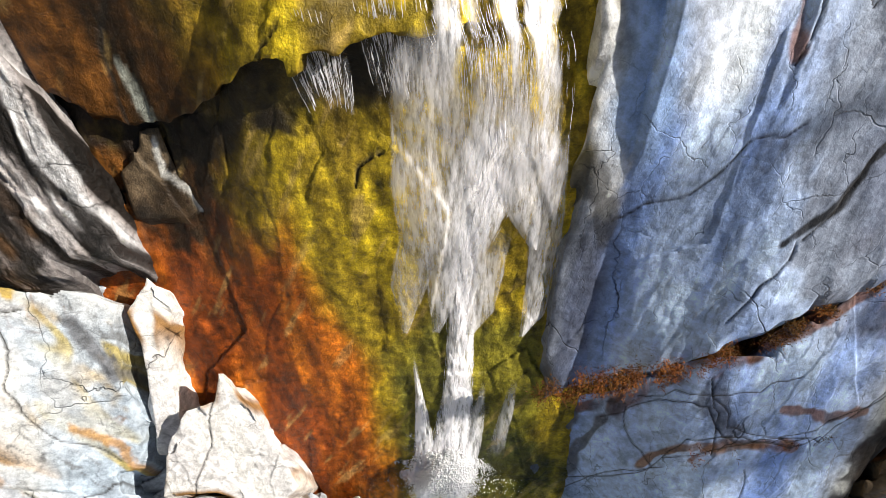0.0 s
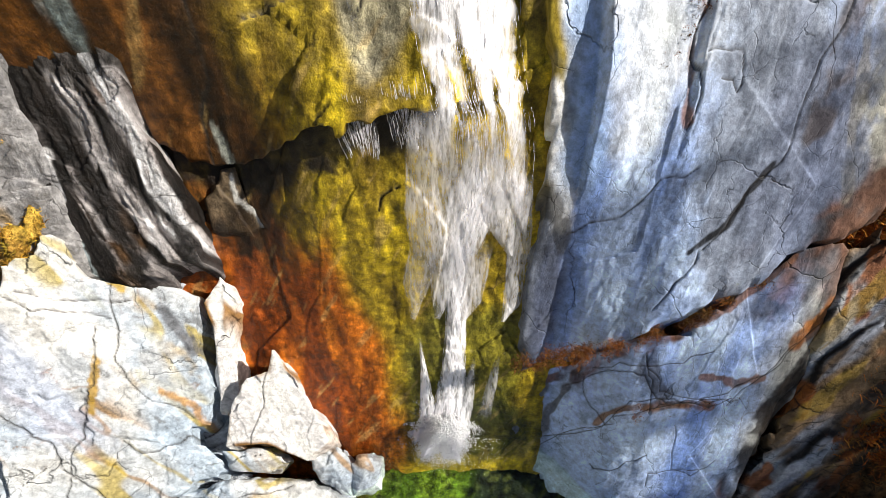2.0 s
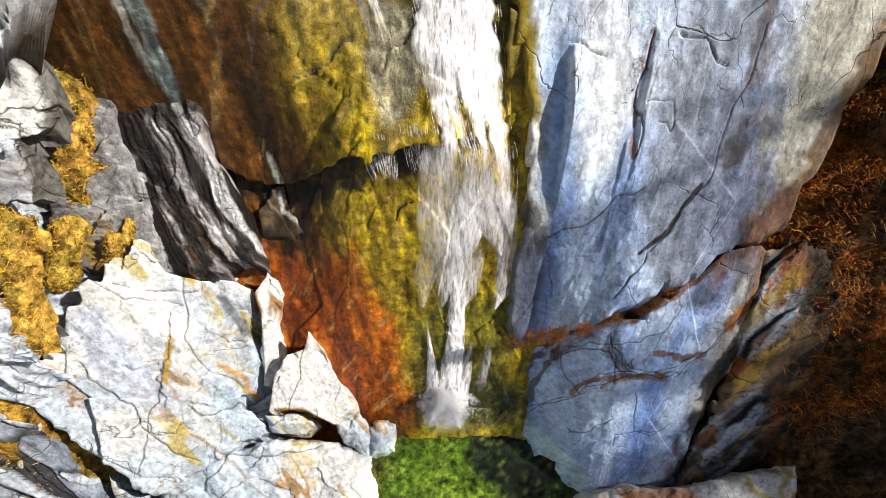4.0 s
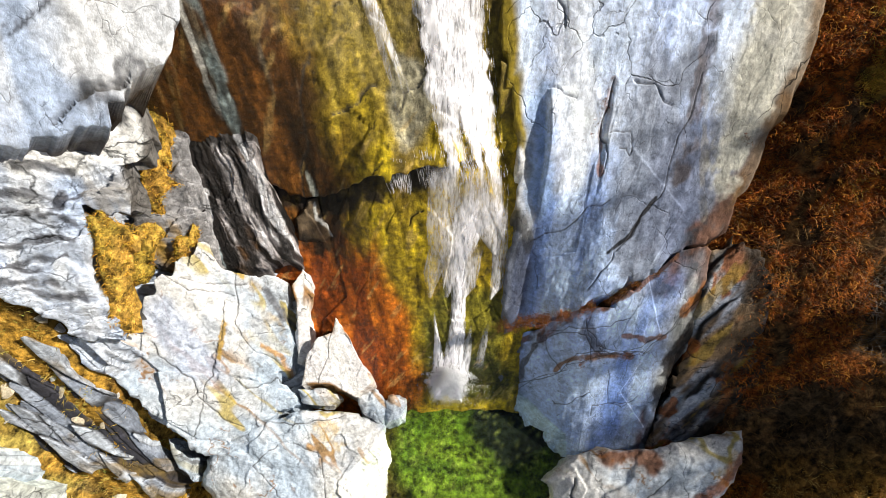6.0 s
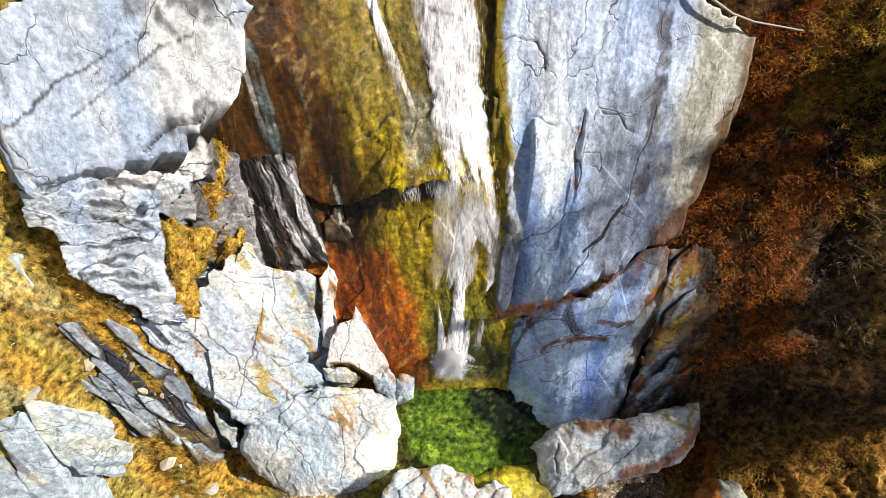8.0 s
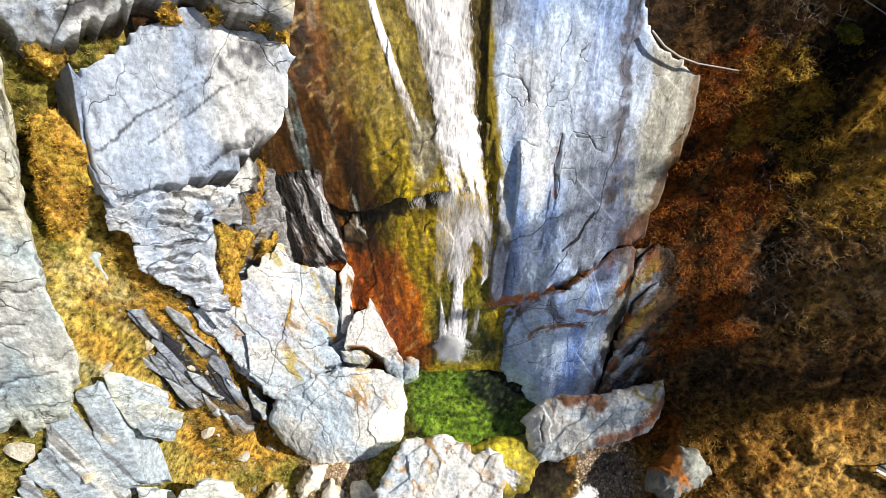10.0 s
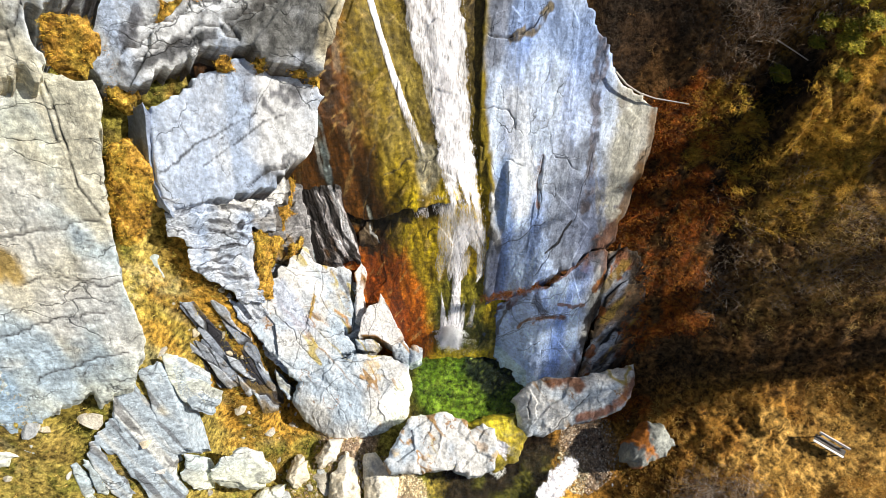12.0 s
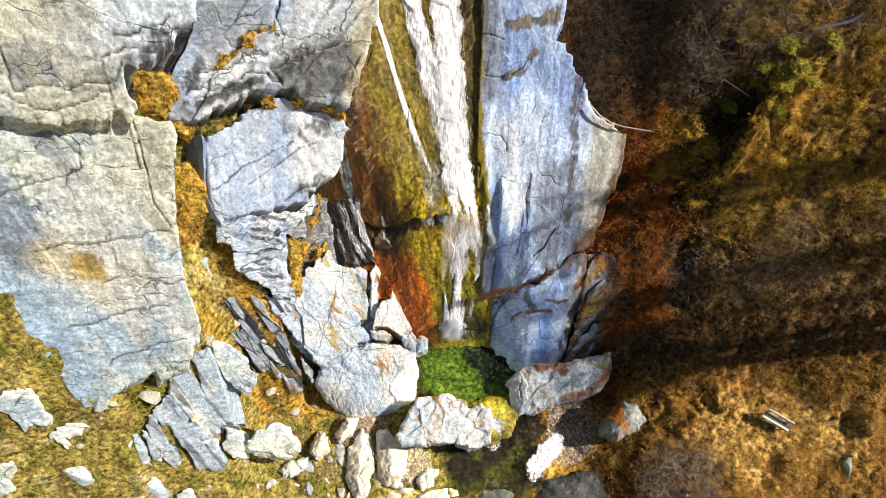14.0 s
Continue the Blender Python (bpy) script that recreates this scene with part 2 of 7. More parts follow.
def still_water(name, tint, rough=0.03):
    m, nodes, links, p = shader(name)
    p.inputs["Base Color"].default_value = (*tint, 1)
    p.inputs["Roughness"].default_value = rough
    p.inputs["IOR"].default_value = 1.33
    p.inputs["Transmission Weight"].default_value = 1.0
    coord = nodes.new("ShaderNodeTexCoord").outputs["Object"]
    a = noise_node(nodes, links, coord, 7.0, 3, 0.5)
    bump = nodes.new("ShaderNodeBump")
    bump.inputs["Strength"].default_value, bump.inputs["Distance"].default_value = 0.4, 0.02
    links.new(a, bump.inputs["Height"])
    links.new(bump.outputs["Normal"], p.inputs["Normal"])
    return m


POOL_WATER = still_water("pool_water", (0.9, 1.0, 0.82))

# ---- mesh helpers ----


def mesh_of(name, verts, faces, mat, tint=None, smooth=False):
    me = bpy.data.meshes.new(name)
    me.from_pydata(verts.tolist() if hasattr(verts, "tolist") else verts, [], faces.tolist() if hasattr(faces, "tolist") else faces)
    if tint is not None:
        at = me.color_attributes.new("tint", "FLOAT_COLOR", "POINT")
        rgba = np.ones((len(me.vertices), 4), np.float32)
        rgba[:, :3] = np.clip(tint, 0.003, 0.95)
        at.data.foreach_set("color", rgba.ravel())
    me.materials.append(mat)
    if smooth:
        me.polygons.foreach_set("use_smooth", np.ones(len(me.polygons), bool))
    me.update()
    return me


def part(name, verts, faces, mat, parent=None, label="", tint=None, smooth=False):
    ob = new(name, mesh_of(name, verts, faces, mat, tint, smooth))
    ob.parent = parent
    return tagged(ob, label)


def bm_part(name, bm, mat, parent=None, label=""):
    me = bpy.data.meshes.new(name)
    bm.to_mesh(me)
    bm.free()
    me.materials.append(mat)
    ob = new(name, me)
    ob.parent = parent
    return tagged(ob, label)


# Planes on which the rock faces lie: height at the origin, rise along x, rise along y.
PLANES = {
    "wall": (2.1, 0, 1.22),
    "wall_low": (1.75, 0, 1.25),
    "boulder": (1.9, 0.12, 0.65),
    "chute": (-0.1, 0, 1.5),
    "chute_top": (3.8, -0.1, 0.75),
    "strata": (0.55, -0.1, 1.5),
    "white": (0.9, -0.25, 0.9),
    "white_slab": (-1.1, -0.71, 1.05),
    "white_base": (-2.1, -0.71, 1.05),
    "slab": (5.6, -0.1, 1.15),
    "ledges": (1.95, -0.5, 1.2),
    "upper": (6.5, 0, 1.2),
    "left": (9.2, -0.15, 1.3),
    "left_high": (9.9, -0.15, 1.3),
    "fin": (-0.25, -0.67, 1.8),
    "grassy": (4.5, -0.47, 1.3),
    "grey": (-0.6, -0.45, 1.35),
    "bracken": (2.9, 0, 1.15),
    "pool": (0, 0, 0),
    "stream": (-1.25, 0, 0.03),
    "low": (-0.6, 0, 0.12),
    "right_floor": (0.9, 0.13, 0.1),
    "wedge": (0.6, -0.35, 1.1),
    "flank": (18.27, 1.3, 1.15),
    "shaded": (1.7, 0.05, 1.15),
    "bank": (-1.85, 0.5, 1.08),
    "strip": (4.8, -0.1, 1.25),
}


def height(plane, x, y):
    a, b, c = PLANES[plane]
    return a + b * x + c * y


def rock_face(name, outline, plane, paint, relief, mat, res=0.05, depth=1.5, edge=0.12, jag=0.09, cracks=(), marks=(), seed=1, lift=0.0, side=None, undercut=0.0, slant=0.0, washes=()):
    """A face of rock over a plan outline, with rounded uneven rim, cracks cut into it and sides going down."""
    pts = roughened(outline, jag, seed)
    lo, hi = pts.min(0) - res, pts.max(0) + res
    xs, ys = np.arange(lo[0], hi[0] + res, res), np.arange(lo[1], hi[1] + res, res)
    x, y = [g.ravel() for g in np.meshgrid(xs, ys)]
    nx, ny = len(xs), len(ys)
    ins = inside(x, y, pts)
    base = (np.arange(ny - 1)[:, None] * nx + np.arange(nx - 1)[None]).ravel()
    quads = np.stack([base, base + 1, base + nx + 1, base + nx], 1)
    quads = quads[ins[quads].any(1)]
    used, quads = np.unique(quads, return_inverse=True)
    quads = quads.reshape(-1, 4)
    x, y, ins = x[used], y[used], ins[used]
    d, qx, qy, _ = to_line(x, y, pts, True)
    x, y, d = np.where(ins, x, qx), np.where(ins, y, qy), np.where(ins, d, 0.0)
    tint = paint(x, y, d)
    rise = relief(x, y, d)
    if isinstance(rise, tuple):
        rise, tint = rise
    z = height(plane, x, y) + lift + rise
    rim = 0.6 * edge * (1 + 0.6 * fbm(x, y, 2.0, 3, seed + 3))
    z = z - 0.7 * rim * (1 - np.clip(d / np.maximum(rim, 0.01), 0, 1)) ** 2
    for k, (width, color, strength, line) in enumerate(washes):
        dc, along = near_line(x, y, line, width * 2)
        w = 1 - step(0.35, 1.15, dc / width + 0.45 * fbm(x, y, 1.1 / width, 5, seed + 71 * k))
        tint = mix(tint, np.array(color) * (0.85 + 0.3 * value(x * 3, y * 3, seed + k))[..., None], strength * w)
    for k, (width, color, strength, line) in enumerate(marks):
        streak = roughened(line, 0.06, seed + 57 * k, False, 0.1)
        dc, along = near_line(x, y, streak, width * 3 + 0.2)
        w = width * (0.6 + 0.8 * value(along * 7, along * 0, seed + 3 + k)) * (1 + 0.5 * fbm(x, y, 5.0, 3, seed + k))
        shade = mix(color, np.array(color) * 0.25, step(-0.1, 0.5, fbm(x, y, 5.0, 4, seed + 9 + k)) * (0.9 if max(color) < 0.45 else 0.3))
        tint = mix(tint, shade, strength * (1 - step(0.6, 1.1, dc / np.maximum(w, 0.01))) * step(-0.9, -0.1, fbm(x, y, 3.0, 4, seed + 4 + k)))
    for k, (width, deep, line) in enumerate(cracks):
        crack = roughened(line, 0.1, seed + 31 * k, False, 0.1)
        dc, along = near_line(x, y, crack, 0.4)
        w = width * (0.45 + 0.9 * value(along * 9, along * 0, seed + k)) * np.minimum(1, 0.3 + 4 * np.minimum(along, 1 - along) + 0.2)
        w = np.maximum(0.4 * w, 0.5 * res)
        cut = np.exp(-(dc / w) ** 2)
        z = z - deep * cut * (0.6 if res < 0.035 else 0.45)
        tint = mix(tint, (0.035, 0.03, 0.025), 0.95 * np.exp(-(dc / (1.1 * w)) ** 2))
    verts = np.stack([x, y, z], 1)
    # sides
    e = np.concatenate([quads[:, [0, 1]], quads[:, [1, 2]], quads[:, [2, 3]], quads[:, [3, 0]]])
    key = np.sort(e, 1)
    code = key[:, 0].astype(np.int64) * len(verts) + key[:, 1]
    _, first, count = np.unique(code, return_index=True, return_counts=True)
    rimmed = e[first[count == 1]]
    ids = np.unique(rimmed)
    order = {int(v): k for k, v in enumerate(ids)}
    n0 = len(verts)
    rings, tints = [verts], [tint]
    levels = 5
    for k in range(1, levels + 1):
        ring = verts[ids].copy()
        drop = depth * (k / levels) ** 1.3
        ring[:, 2] -= drop
        ring[:, 0] += slant * drop
        ring[:, 1] += undercut * min(1.0, 2 * k / levels)
        if k < levels:
            ring[:, 0] += 0.12 * fbm(ring[:, 0] + ring[:, 2], ring[:, 1], 1.5, 3, seed + 5)
            ring[:, 1] += 0.12 * fbm(ring[:, 0], ring[:, 1] + ring[:, 2], 1.5, 3, seed + 6)
        rings.append(ring)
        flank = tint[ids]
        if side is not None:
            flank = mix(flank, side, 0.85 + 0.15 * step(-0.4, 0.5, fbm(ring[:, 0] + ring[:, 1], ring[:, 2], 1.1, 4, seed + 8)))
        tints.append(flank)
    idx = np.array([[order[int(a)], order[int(b)]] for a, b in rimmed])
    sides = []
    for k in range(levels):
        up = ids[idx] if k == 0 else n0 + (k - 1) * len(ids) + idx
        dn = n0 + k * len(ids) + idx
        sides.append(np.stack([up[:, 1], up[:, 0], dn[:, 0], dn[:, 1]], 1))
    faces = np.concatenate([quads] + sides)
    me = mesh_of(name, np.concatenate(rings), faces, mat, np.concatenate(tints))
    smooth = np.zeros(len(faces), bool)
    smooth[:len(quads)] = True
    me.polygons.foreach_set("use_smooth", smooth)
    return new(name, me)


# ---- the ground: one sheet ----


def lerp(a, b, w):
    return a + (b - a) * w


def softmax(a, b, k):
    h = np.clip(0.5 + 0.5 * (a - b) / k, 0, 1)
    return b * (1 - h) + a * h + k * h * (1 - h)


def ground_height(x, y):
    xc = np.clip(x, -22, 24)
    stream = -1.5 + 0.05 * np.clip(y + 5, -8, 10)
    right = 1.45 + 0.13 * (xc - 11) + 0.1 * np.clip(y + 4.5, -10, 12)
    gully = softmax(np.full_like(x, -1.7), -0.5 - 2.2 * step(-8.0, -6.6, x) - 0.67 * np.clip(x, -10, -5) + 1.8 * np.clip(y, -30, 0), 0.6)
    left = softmax(np.full_like(x, -2.0), 4.4 - 0.47 * xc + 1.3 * np.clip(y, -30, -1), 1.5)
    floor = lerp(lerp(lerp(stream, right, step(5.4, 11.4, x)), gully, step(-4.4, -6.2, x)), left, step(-8.9, -10.4, x))
    yc = np.clip(y, -30, 14) + 0.15 * np.clip(y - 14, 0, 400)
    strip = 5.5 + 1.25 * yc + 0.55 * np.minimum(yc, 0) - 0.1 * (xc + 9)
    chute = 1.15 * yc - 1.6
    wall = 1.22 * yc + 0.7
    bank = 3.3 + 1.08 * (yc - 0.6) + 0.5 * (np.clip(xc, 0, 18) - 9)
    back = lerp(lerp(lerp(strip, chute, step(-7.9, -6.6, x)), wall, step(1.5, 3.0, x)), bank, step(5.0, 7.4, x))
    back = lerp(back, 10.7 + 1.22 * yc, step(-11.6, -13.6, x))
    return softmax(back, floor, 0.9)


TAN, OCHRE, OLIVE, RUSTY, DARK_EARTH = (0.40, 0.27, 0.085), (0.36, 0.19, 0.035), (0.17, 0.16, 0.03), (0.22, 0.06, 0.012), (0.035, 0.024, 0.014)


def golden(x, y):
    """Where golden tussocks grow on the sunny bank."""
    sunny = step(9.8, 12.2, x + 0.6 * fbm(x, y, 0.35, 5, 3)) * step(2.0, 3.4, y)
    clumps = step(0.05, 0.4, fbm(x, y, 0.9, 4, 260)) * step(7.2, 8.4, x) * step(2.6, 3.6, y)
    return np.maximum(np.maximum(sunny, clumps), np.maximum(2 * patch(x, y, 9.3, 5.7, 1.3, 1.0, 23), patch(x, y, 11.0, 5.0, 0.4, 1.0, 42))) * step(-0.55, 0.3, fbm(x, y, 1.6, 4, 144))


def rusty(x, y):
    """Where red bracken lies, along the foot of the wall and in patches on the bank."""
    foot = patch(x, y, 7.2, 2.6, 1.3, 3.4, 21, 0.7) + patch(x, y, 7.5, 6.3, 1.4, 0.85, 22)
    spots = step(0.1, 0.35, fbm(x, y, 0.8, 4, 261)) * step(6.0, 7.0, x) * step(10.5, 9.0, x) * step(-0.8, 0.2, y) * step(6.5, 5.5, y)
    return np.clip(foot * step(-0.3, 0.2, fbm(x, y, 1.4, 4, 262)) + spots + 0.8 * patch(x, y, 7.4, -2.7, 0.9, 0.6, 31), 0, 1)


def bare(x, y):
    """Bare soil, plus black patches painted for shadow in hollows and by the wall."""
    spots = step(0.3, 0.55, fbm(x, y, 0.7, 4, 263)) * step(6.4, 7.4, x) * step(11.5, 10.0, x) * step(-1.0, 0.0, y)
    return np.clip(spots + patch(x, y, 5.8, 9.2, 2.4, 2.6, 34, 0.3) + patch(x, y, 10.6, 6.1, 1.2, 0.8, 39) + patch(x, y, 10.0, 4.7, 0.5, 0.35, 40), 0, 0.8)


def ground_tint(x, y):
    n1, n2, n3 = fbm(x, y, 0.35, 5, 3), fbm(x, y, 1.6, 4, 5), fbm(x, y, 5.0, 3, 6)
    left = mix(mix((0.36, 0.27, 0.07), (0.22, 0.19, 0.035), step(-0.3, 0.4, n1)), (0.12, 0.13, 0.02), step(0.0, 0.6, n2) * 0.8)
    left = mix(left, (0.5, 0.44, 0.3), step(0.3, 0.7, fbm(x, y, 1.3, 5, 8)) * 0.3 * step(-6.0, -9.0, x))
    left = mix(left, (0.1, 0.05, 0.015), step(0.2, 0.6, fbm(x, y, 1.1, 4, 7)) * 0.45)
    left = mix(left, mix((0.42, 0.23, 0.035), (0.14, 0.075, 0.015), step(-0.1, 0.5, n2)), patch(x, y, -7.4, 0.3, 2.2, 5.0, 35, 0.4) * 0.9)
    left = mix(left, (0.07, 0.03, 0.01), np.maximum(patch(x, y, -7.6, 1.6, 0.6, 0.5, 57), patch(x, y, -7.0, 0.0, 0.5, 0.8, 58)) * 0.9)
    right = mix(mix((0.32, 0.16, 0.03), (0.2, 0.095, 0.02), step(-0.4, 0.5, n1)), (0.07, 0.035, 0.012), step(0.1, 0.8, n2) * 0.8)
    c = mix(left, right, step(-4, 4, x))
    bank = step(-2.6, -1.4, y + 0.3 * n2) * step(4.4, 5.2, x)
    # brown base of the bank, darkened in part for shade
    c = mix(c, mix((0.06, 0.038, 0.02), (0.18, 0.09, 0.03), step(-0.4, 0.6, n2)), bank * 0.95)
    c = mix(c, mix((0.34, 0.19, 0.05), (0.13, 0.07, 0.025), step(-0.2, 0.5, n2)), step(10.0, 12.5, x + 0.5 * n1) * step(-0.6, 0.6, y + 0.5 * n2) * 0.9)
    c = mix(c, mix((0.58, 0.33, 0.05), (0.2, 0.11, 0.022), step(-0.2, 0.5, n3)), np.clip(golden(x, y), 0, 1))
    c = mix(c, mix((0.45, 0.12, 0.018), (0.14, 0.045, 0.012), step(-0.3, 0.5, n3)), rusty(x, y) * 0.95)
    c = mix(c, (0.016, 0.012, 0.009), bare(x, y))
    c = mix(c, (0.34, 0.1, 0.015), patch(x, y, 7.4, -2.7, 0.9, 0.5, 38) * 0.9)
    # shadow in two hollows, painted black on the ground
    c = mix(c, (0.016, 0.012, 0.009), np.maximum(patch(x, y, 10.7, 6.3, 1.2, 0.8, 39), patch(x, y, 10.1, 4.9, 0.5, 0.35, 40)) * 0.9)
    c = mix(c, mix((0.44, 0.26, 0.07), (0.3, 0.17, 0.04), step(-0.2, 0.6, n2)), patch(x, y, 14.5, -5.2, 3.6, 2.4, 24))
    gravel = np.maximum(patch(x, y, 5.9, -4.3, 1.1, 1.7, 25, 0.3), np.maximum(patch(x, y, -1.9, -6.1, 0.9, 0.9, 26, 0.3), patch(x, y, -4.6, -4.0, 1.2, 0.9, 27)))
    bed = np.maximum(patch(x, y, 1.8, -6.1, 3.0, 1.9, 28, 0.25), patch(x, y, 3.2, -4.6, 1.7, 1.3, 30, 0.3))
    c = mix(c, mix((0.014, 0.009, 0.005), (0.04, 0.036, 0.006), step(-0.2, 0.5, n2)), bed)
    return mix(c, mix((0.24, 0.16, 0.1), (0.4, 0.31, 0.22), step(0, 0.5, n3)), np.clip(gravel, 0, 1))


MOUNDS = [(18.03, -4.49, 0.5, 0.5), (10.85, 5.49, 1.2, 0.4), (10.85, 4.94, 1.1, 0.4), (12.21, 6.49, 0.4, 0.8), (10.42, 6.55, -1.2, 0.9), (9.97, 4.82, -0.4, 0.5), (10.23, 1.47, -0.5, 1), (9.05, -1.99, 0.4, 0.8), (12.39, -3.07, 0.35, 0.9), (-9.51, 4.00, -1, 0.7), (-9.95, 2.76, 0.35, 0.7), (-8.62, 0.49, 0.3, 0.8)]


def ground_surface(x, y):
    z = ground_height(x, y) + 0.22 * fbm(x, y, 0.8, 4, 41) + 0.07 * fbm(x, y, 3.2, 4, 43)
    rough = step(6.0, 9.0, x)
    z = z + rough * (0.25 * np.abs(fbm(x, y, 1.6, 4, 44)) + 0.12 * fbm(x, y, 5.0, 3, 46)) * (1 - patch(x, y, 14.5, -4.9, 3.0, 1.8, 24))
    z = z + 0.35 * np.abs(fbm(x, y, 2.2, 3, 52)) * np.maximum(patch(x, y, 10.2, -3.0, 2.4, 1.9, 53), 0.5 * step(10.0, 11.5, x) * step(1.5, 3.0, y))
    for mx, my, mh, mr in MOUNDS:
        z = z + mh * (1 - step(0.5, 1.0, np.hypot(x - mx, (y - my) * 0.7) / mr + 0.35 * fbm(x, y, 2.0, 3, 48)))
    return z


def build_ground():
    def axis(lo, hi, fine):
        out = 0.3 * 1.25 ** np.arange(1, 27)
        return np.concatenate([lo - np.cumsum(out)[::-1], np.arange(lo, hi, fine), hi + np.cumsum(out)])
    xs, ys = axis(-19, 21, 0.105), axis(-11, 13, 0.105)
    x, y = [g.ravel() for g in np.meshgrid(xs, ys)]
    z = ground_surface(x, y)
    basin = patch(x, y, 0.9, -1.6, 2.9, 2.5, 47, 0.1)
    z = z + (-0.8 + 0.12 * fbm(x, y, 2.5, 3, 50) - z) * basin
    # green weed, with the wall's shade on the pool painted as a dark patch
    weed = mix(mix((0.045, 0.08, 0.006), (0.085, 0.13, 0.01), step(-0.4, 0.6, fbm(x, y, 2.5, 4, 49))), (0.01, 0.014, 0.008), patch(x, y, 2.0, -0.8, 1.4, 1.3, 55, 0.25))
    weed = mix(weed, (0.22, 0.25, 0.05), step(0.35, 0.7, fbm(x, y, 8.0, 3, 56)) * 0.35)
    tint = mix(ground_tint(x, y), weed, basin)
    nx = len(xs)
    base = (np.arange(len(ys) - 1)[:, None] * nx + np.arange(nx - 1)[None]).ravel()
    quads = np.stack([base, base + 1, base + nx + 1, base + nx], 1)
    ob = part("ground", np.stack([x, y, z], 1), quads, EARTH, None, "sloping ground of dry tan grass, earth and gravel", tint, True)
    return tagged(ob, "", "ground", "", "structure")


build_ground()

# ---- rock colours ----
WHITE, BLUE_WHITE, BLUE_GREY, PALE, RUST, YELLOW, BROWN, BLACK = (0.80, 0.79, 0.77), (0.62, 0.68, 0.76), (0.38, 0.45, 0.60), (0.47, 0.47, 0.41), (0.32, 0.075, 0.01), (0.32, 0.22, 0.008), (0.15, 0.08, 0.03), (0.04, 0.036, 0.036)


def paint_wall(x, y, d):
    u, v = turned(x, y, 88, 5.0)
    c = mix((0.34, 0.46, 0.79), (0.7, 0.77, 0.92), step(-0.45, 0.45, fbm(u, v, 1.6, 5, 51)))
    c = mix(c, (0.58, 0.63, 0.7), step(0.0, 0.9, fbm(x, y, 0.5, 4, 52)) * 0.5)
    c = mix(c, (0.27, 0.33, 0.48), step(0.15, 0.9, fbm(x, y, 1.1, 5, 53)) * 0.6)
    c = mix(c, (0.2, 0.23, 0.32), step(0.35, 0.8, fbm(x, y, 5.0, 4, 58)) * 0.35)
    c = mix(c, (0.1, 0.11, 0.14), seams(x, y, 1.3, 59, 0.03, 0.1) * 0.7)
    c = mix(c, (0.12, 0.13, 0.17), seams(v, u * 2, 2.6, 60, 0.05, 0.1) * 0.5)
    c = c * np.array((0.84, 0.95, 1.1))
    c = mix(c, (0.8, 0.86, 0.95), step(3.6, 5.0, y + 0.5 * fbm(x, y, 0.8, 3, 49)) * step(7.4, 6.2, y) * 0.45)
    # top of the wall painted darker for the shadow on it
    c = mix(c, (0.3, 0.36, 0.5), step(7.0, 8.2, y + 0.6 * fbm(x, y, 0.6, 3, 48)) * 0.5)
    c = mix(c, (0.66, 0.63, 0.53), step(5.1, 5.7, x + 0.25 * fbm(x, y, 1.0, 3, 50)) * 0.9)
    c = mix(c, (0.30, 0.22, 0.02), (1 - step(0.1, 0.3, d + 0.1 * fbm(x, y, 2.0, 3, 54))) * step(3.2, 2.4, x) * step(2.6, 3.3, y))
    # left foot of the wall darkened: its shadow band as colour
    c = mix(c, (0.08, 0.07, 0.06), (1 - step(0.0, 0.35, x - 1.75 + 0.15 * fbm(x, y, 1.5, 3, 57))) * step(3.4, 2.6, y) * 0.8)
    rust = (1 - step(0.1, 0.5, d + 0.4 * fbm(x, y, 1.4, 4, 55))) * step(0.0, 0.5, fbm(x, y, 0.9, 3, 56) + 0.25) * step(4.0, 5.2, x)
    # patch of grey rock, deepened in colour for tree shade
    c = mix(c, (0.22, 0.24, 0.29), patch(x, y, 4.6, 3.2, 1.6, 1.8, 159, 0.5) * 0.8)
    return mix(c, mix((0.16, 0.055, 0.012), (0.03, 0.02, 0.012), step(-0.2, 0.4, fbm(x, y, 2.5, 4, 66))), rust * 0.85)


def relief_wall(x, y, d):
    f, e, _ = facets(x, y, 0.55, 61, 0.14)
    over = 2.2 - 0.28 * y - 0.7 * step(2.2, 3.3, y)
    drop = np.clip(over - 0.35, 0, 2) * np.clip((3.6 - x) / 1.7, 0, 1) ** 1.3 * step(3.9, 3.2, y)
    u, v = turned(x, y, 88, 4.0)
    for line, low, high, tall in (((1.89, 1.94, 1.95, 1.93, 1.9), 2.95, 4.75, 0.42), ((3.12, 3.11, 3.1, 3.12, 3.18), 3.2, 4.9, 0.14)):
        a = np.clip((y - low) / (high - low), 0, 1)
        off = x - np.interp(a, np.linspace(0, 1, 5), line) - 0.02 * fbm(x, y, 3.0, 3, 64)
        drop = drop - tall * np.sin(np.pi * a) ** 0.8 * step(-0.05, 0.05, off) * np.exp(-np.clip(off, 0, 9) / 0.7)
    return broken(x, y, 161, 0.13, 75, 2.0) + 0.05 * f - drop + 0.12 * fbm(u, v, 0.7, 4, 62) + 0.03 * fbm(x, y, 3.0, 4, 63)


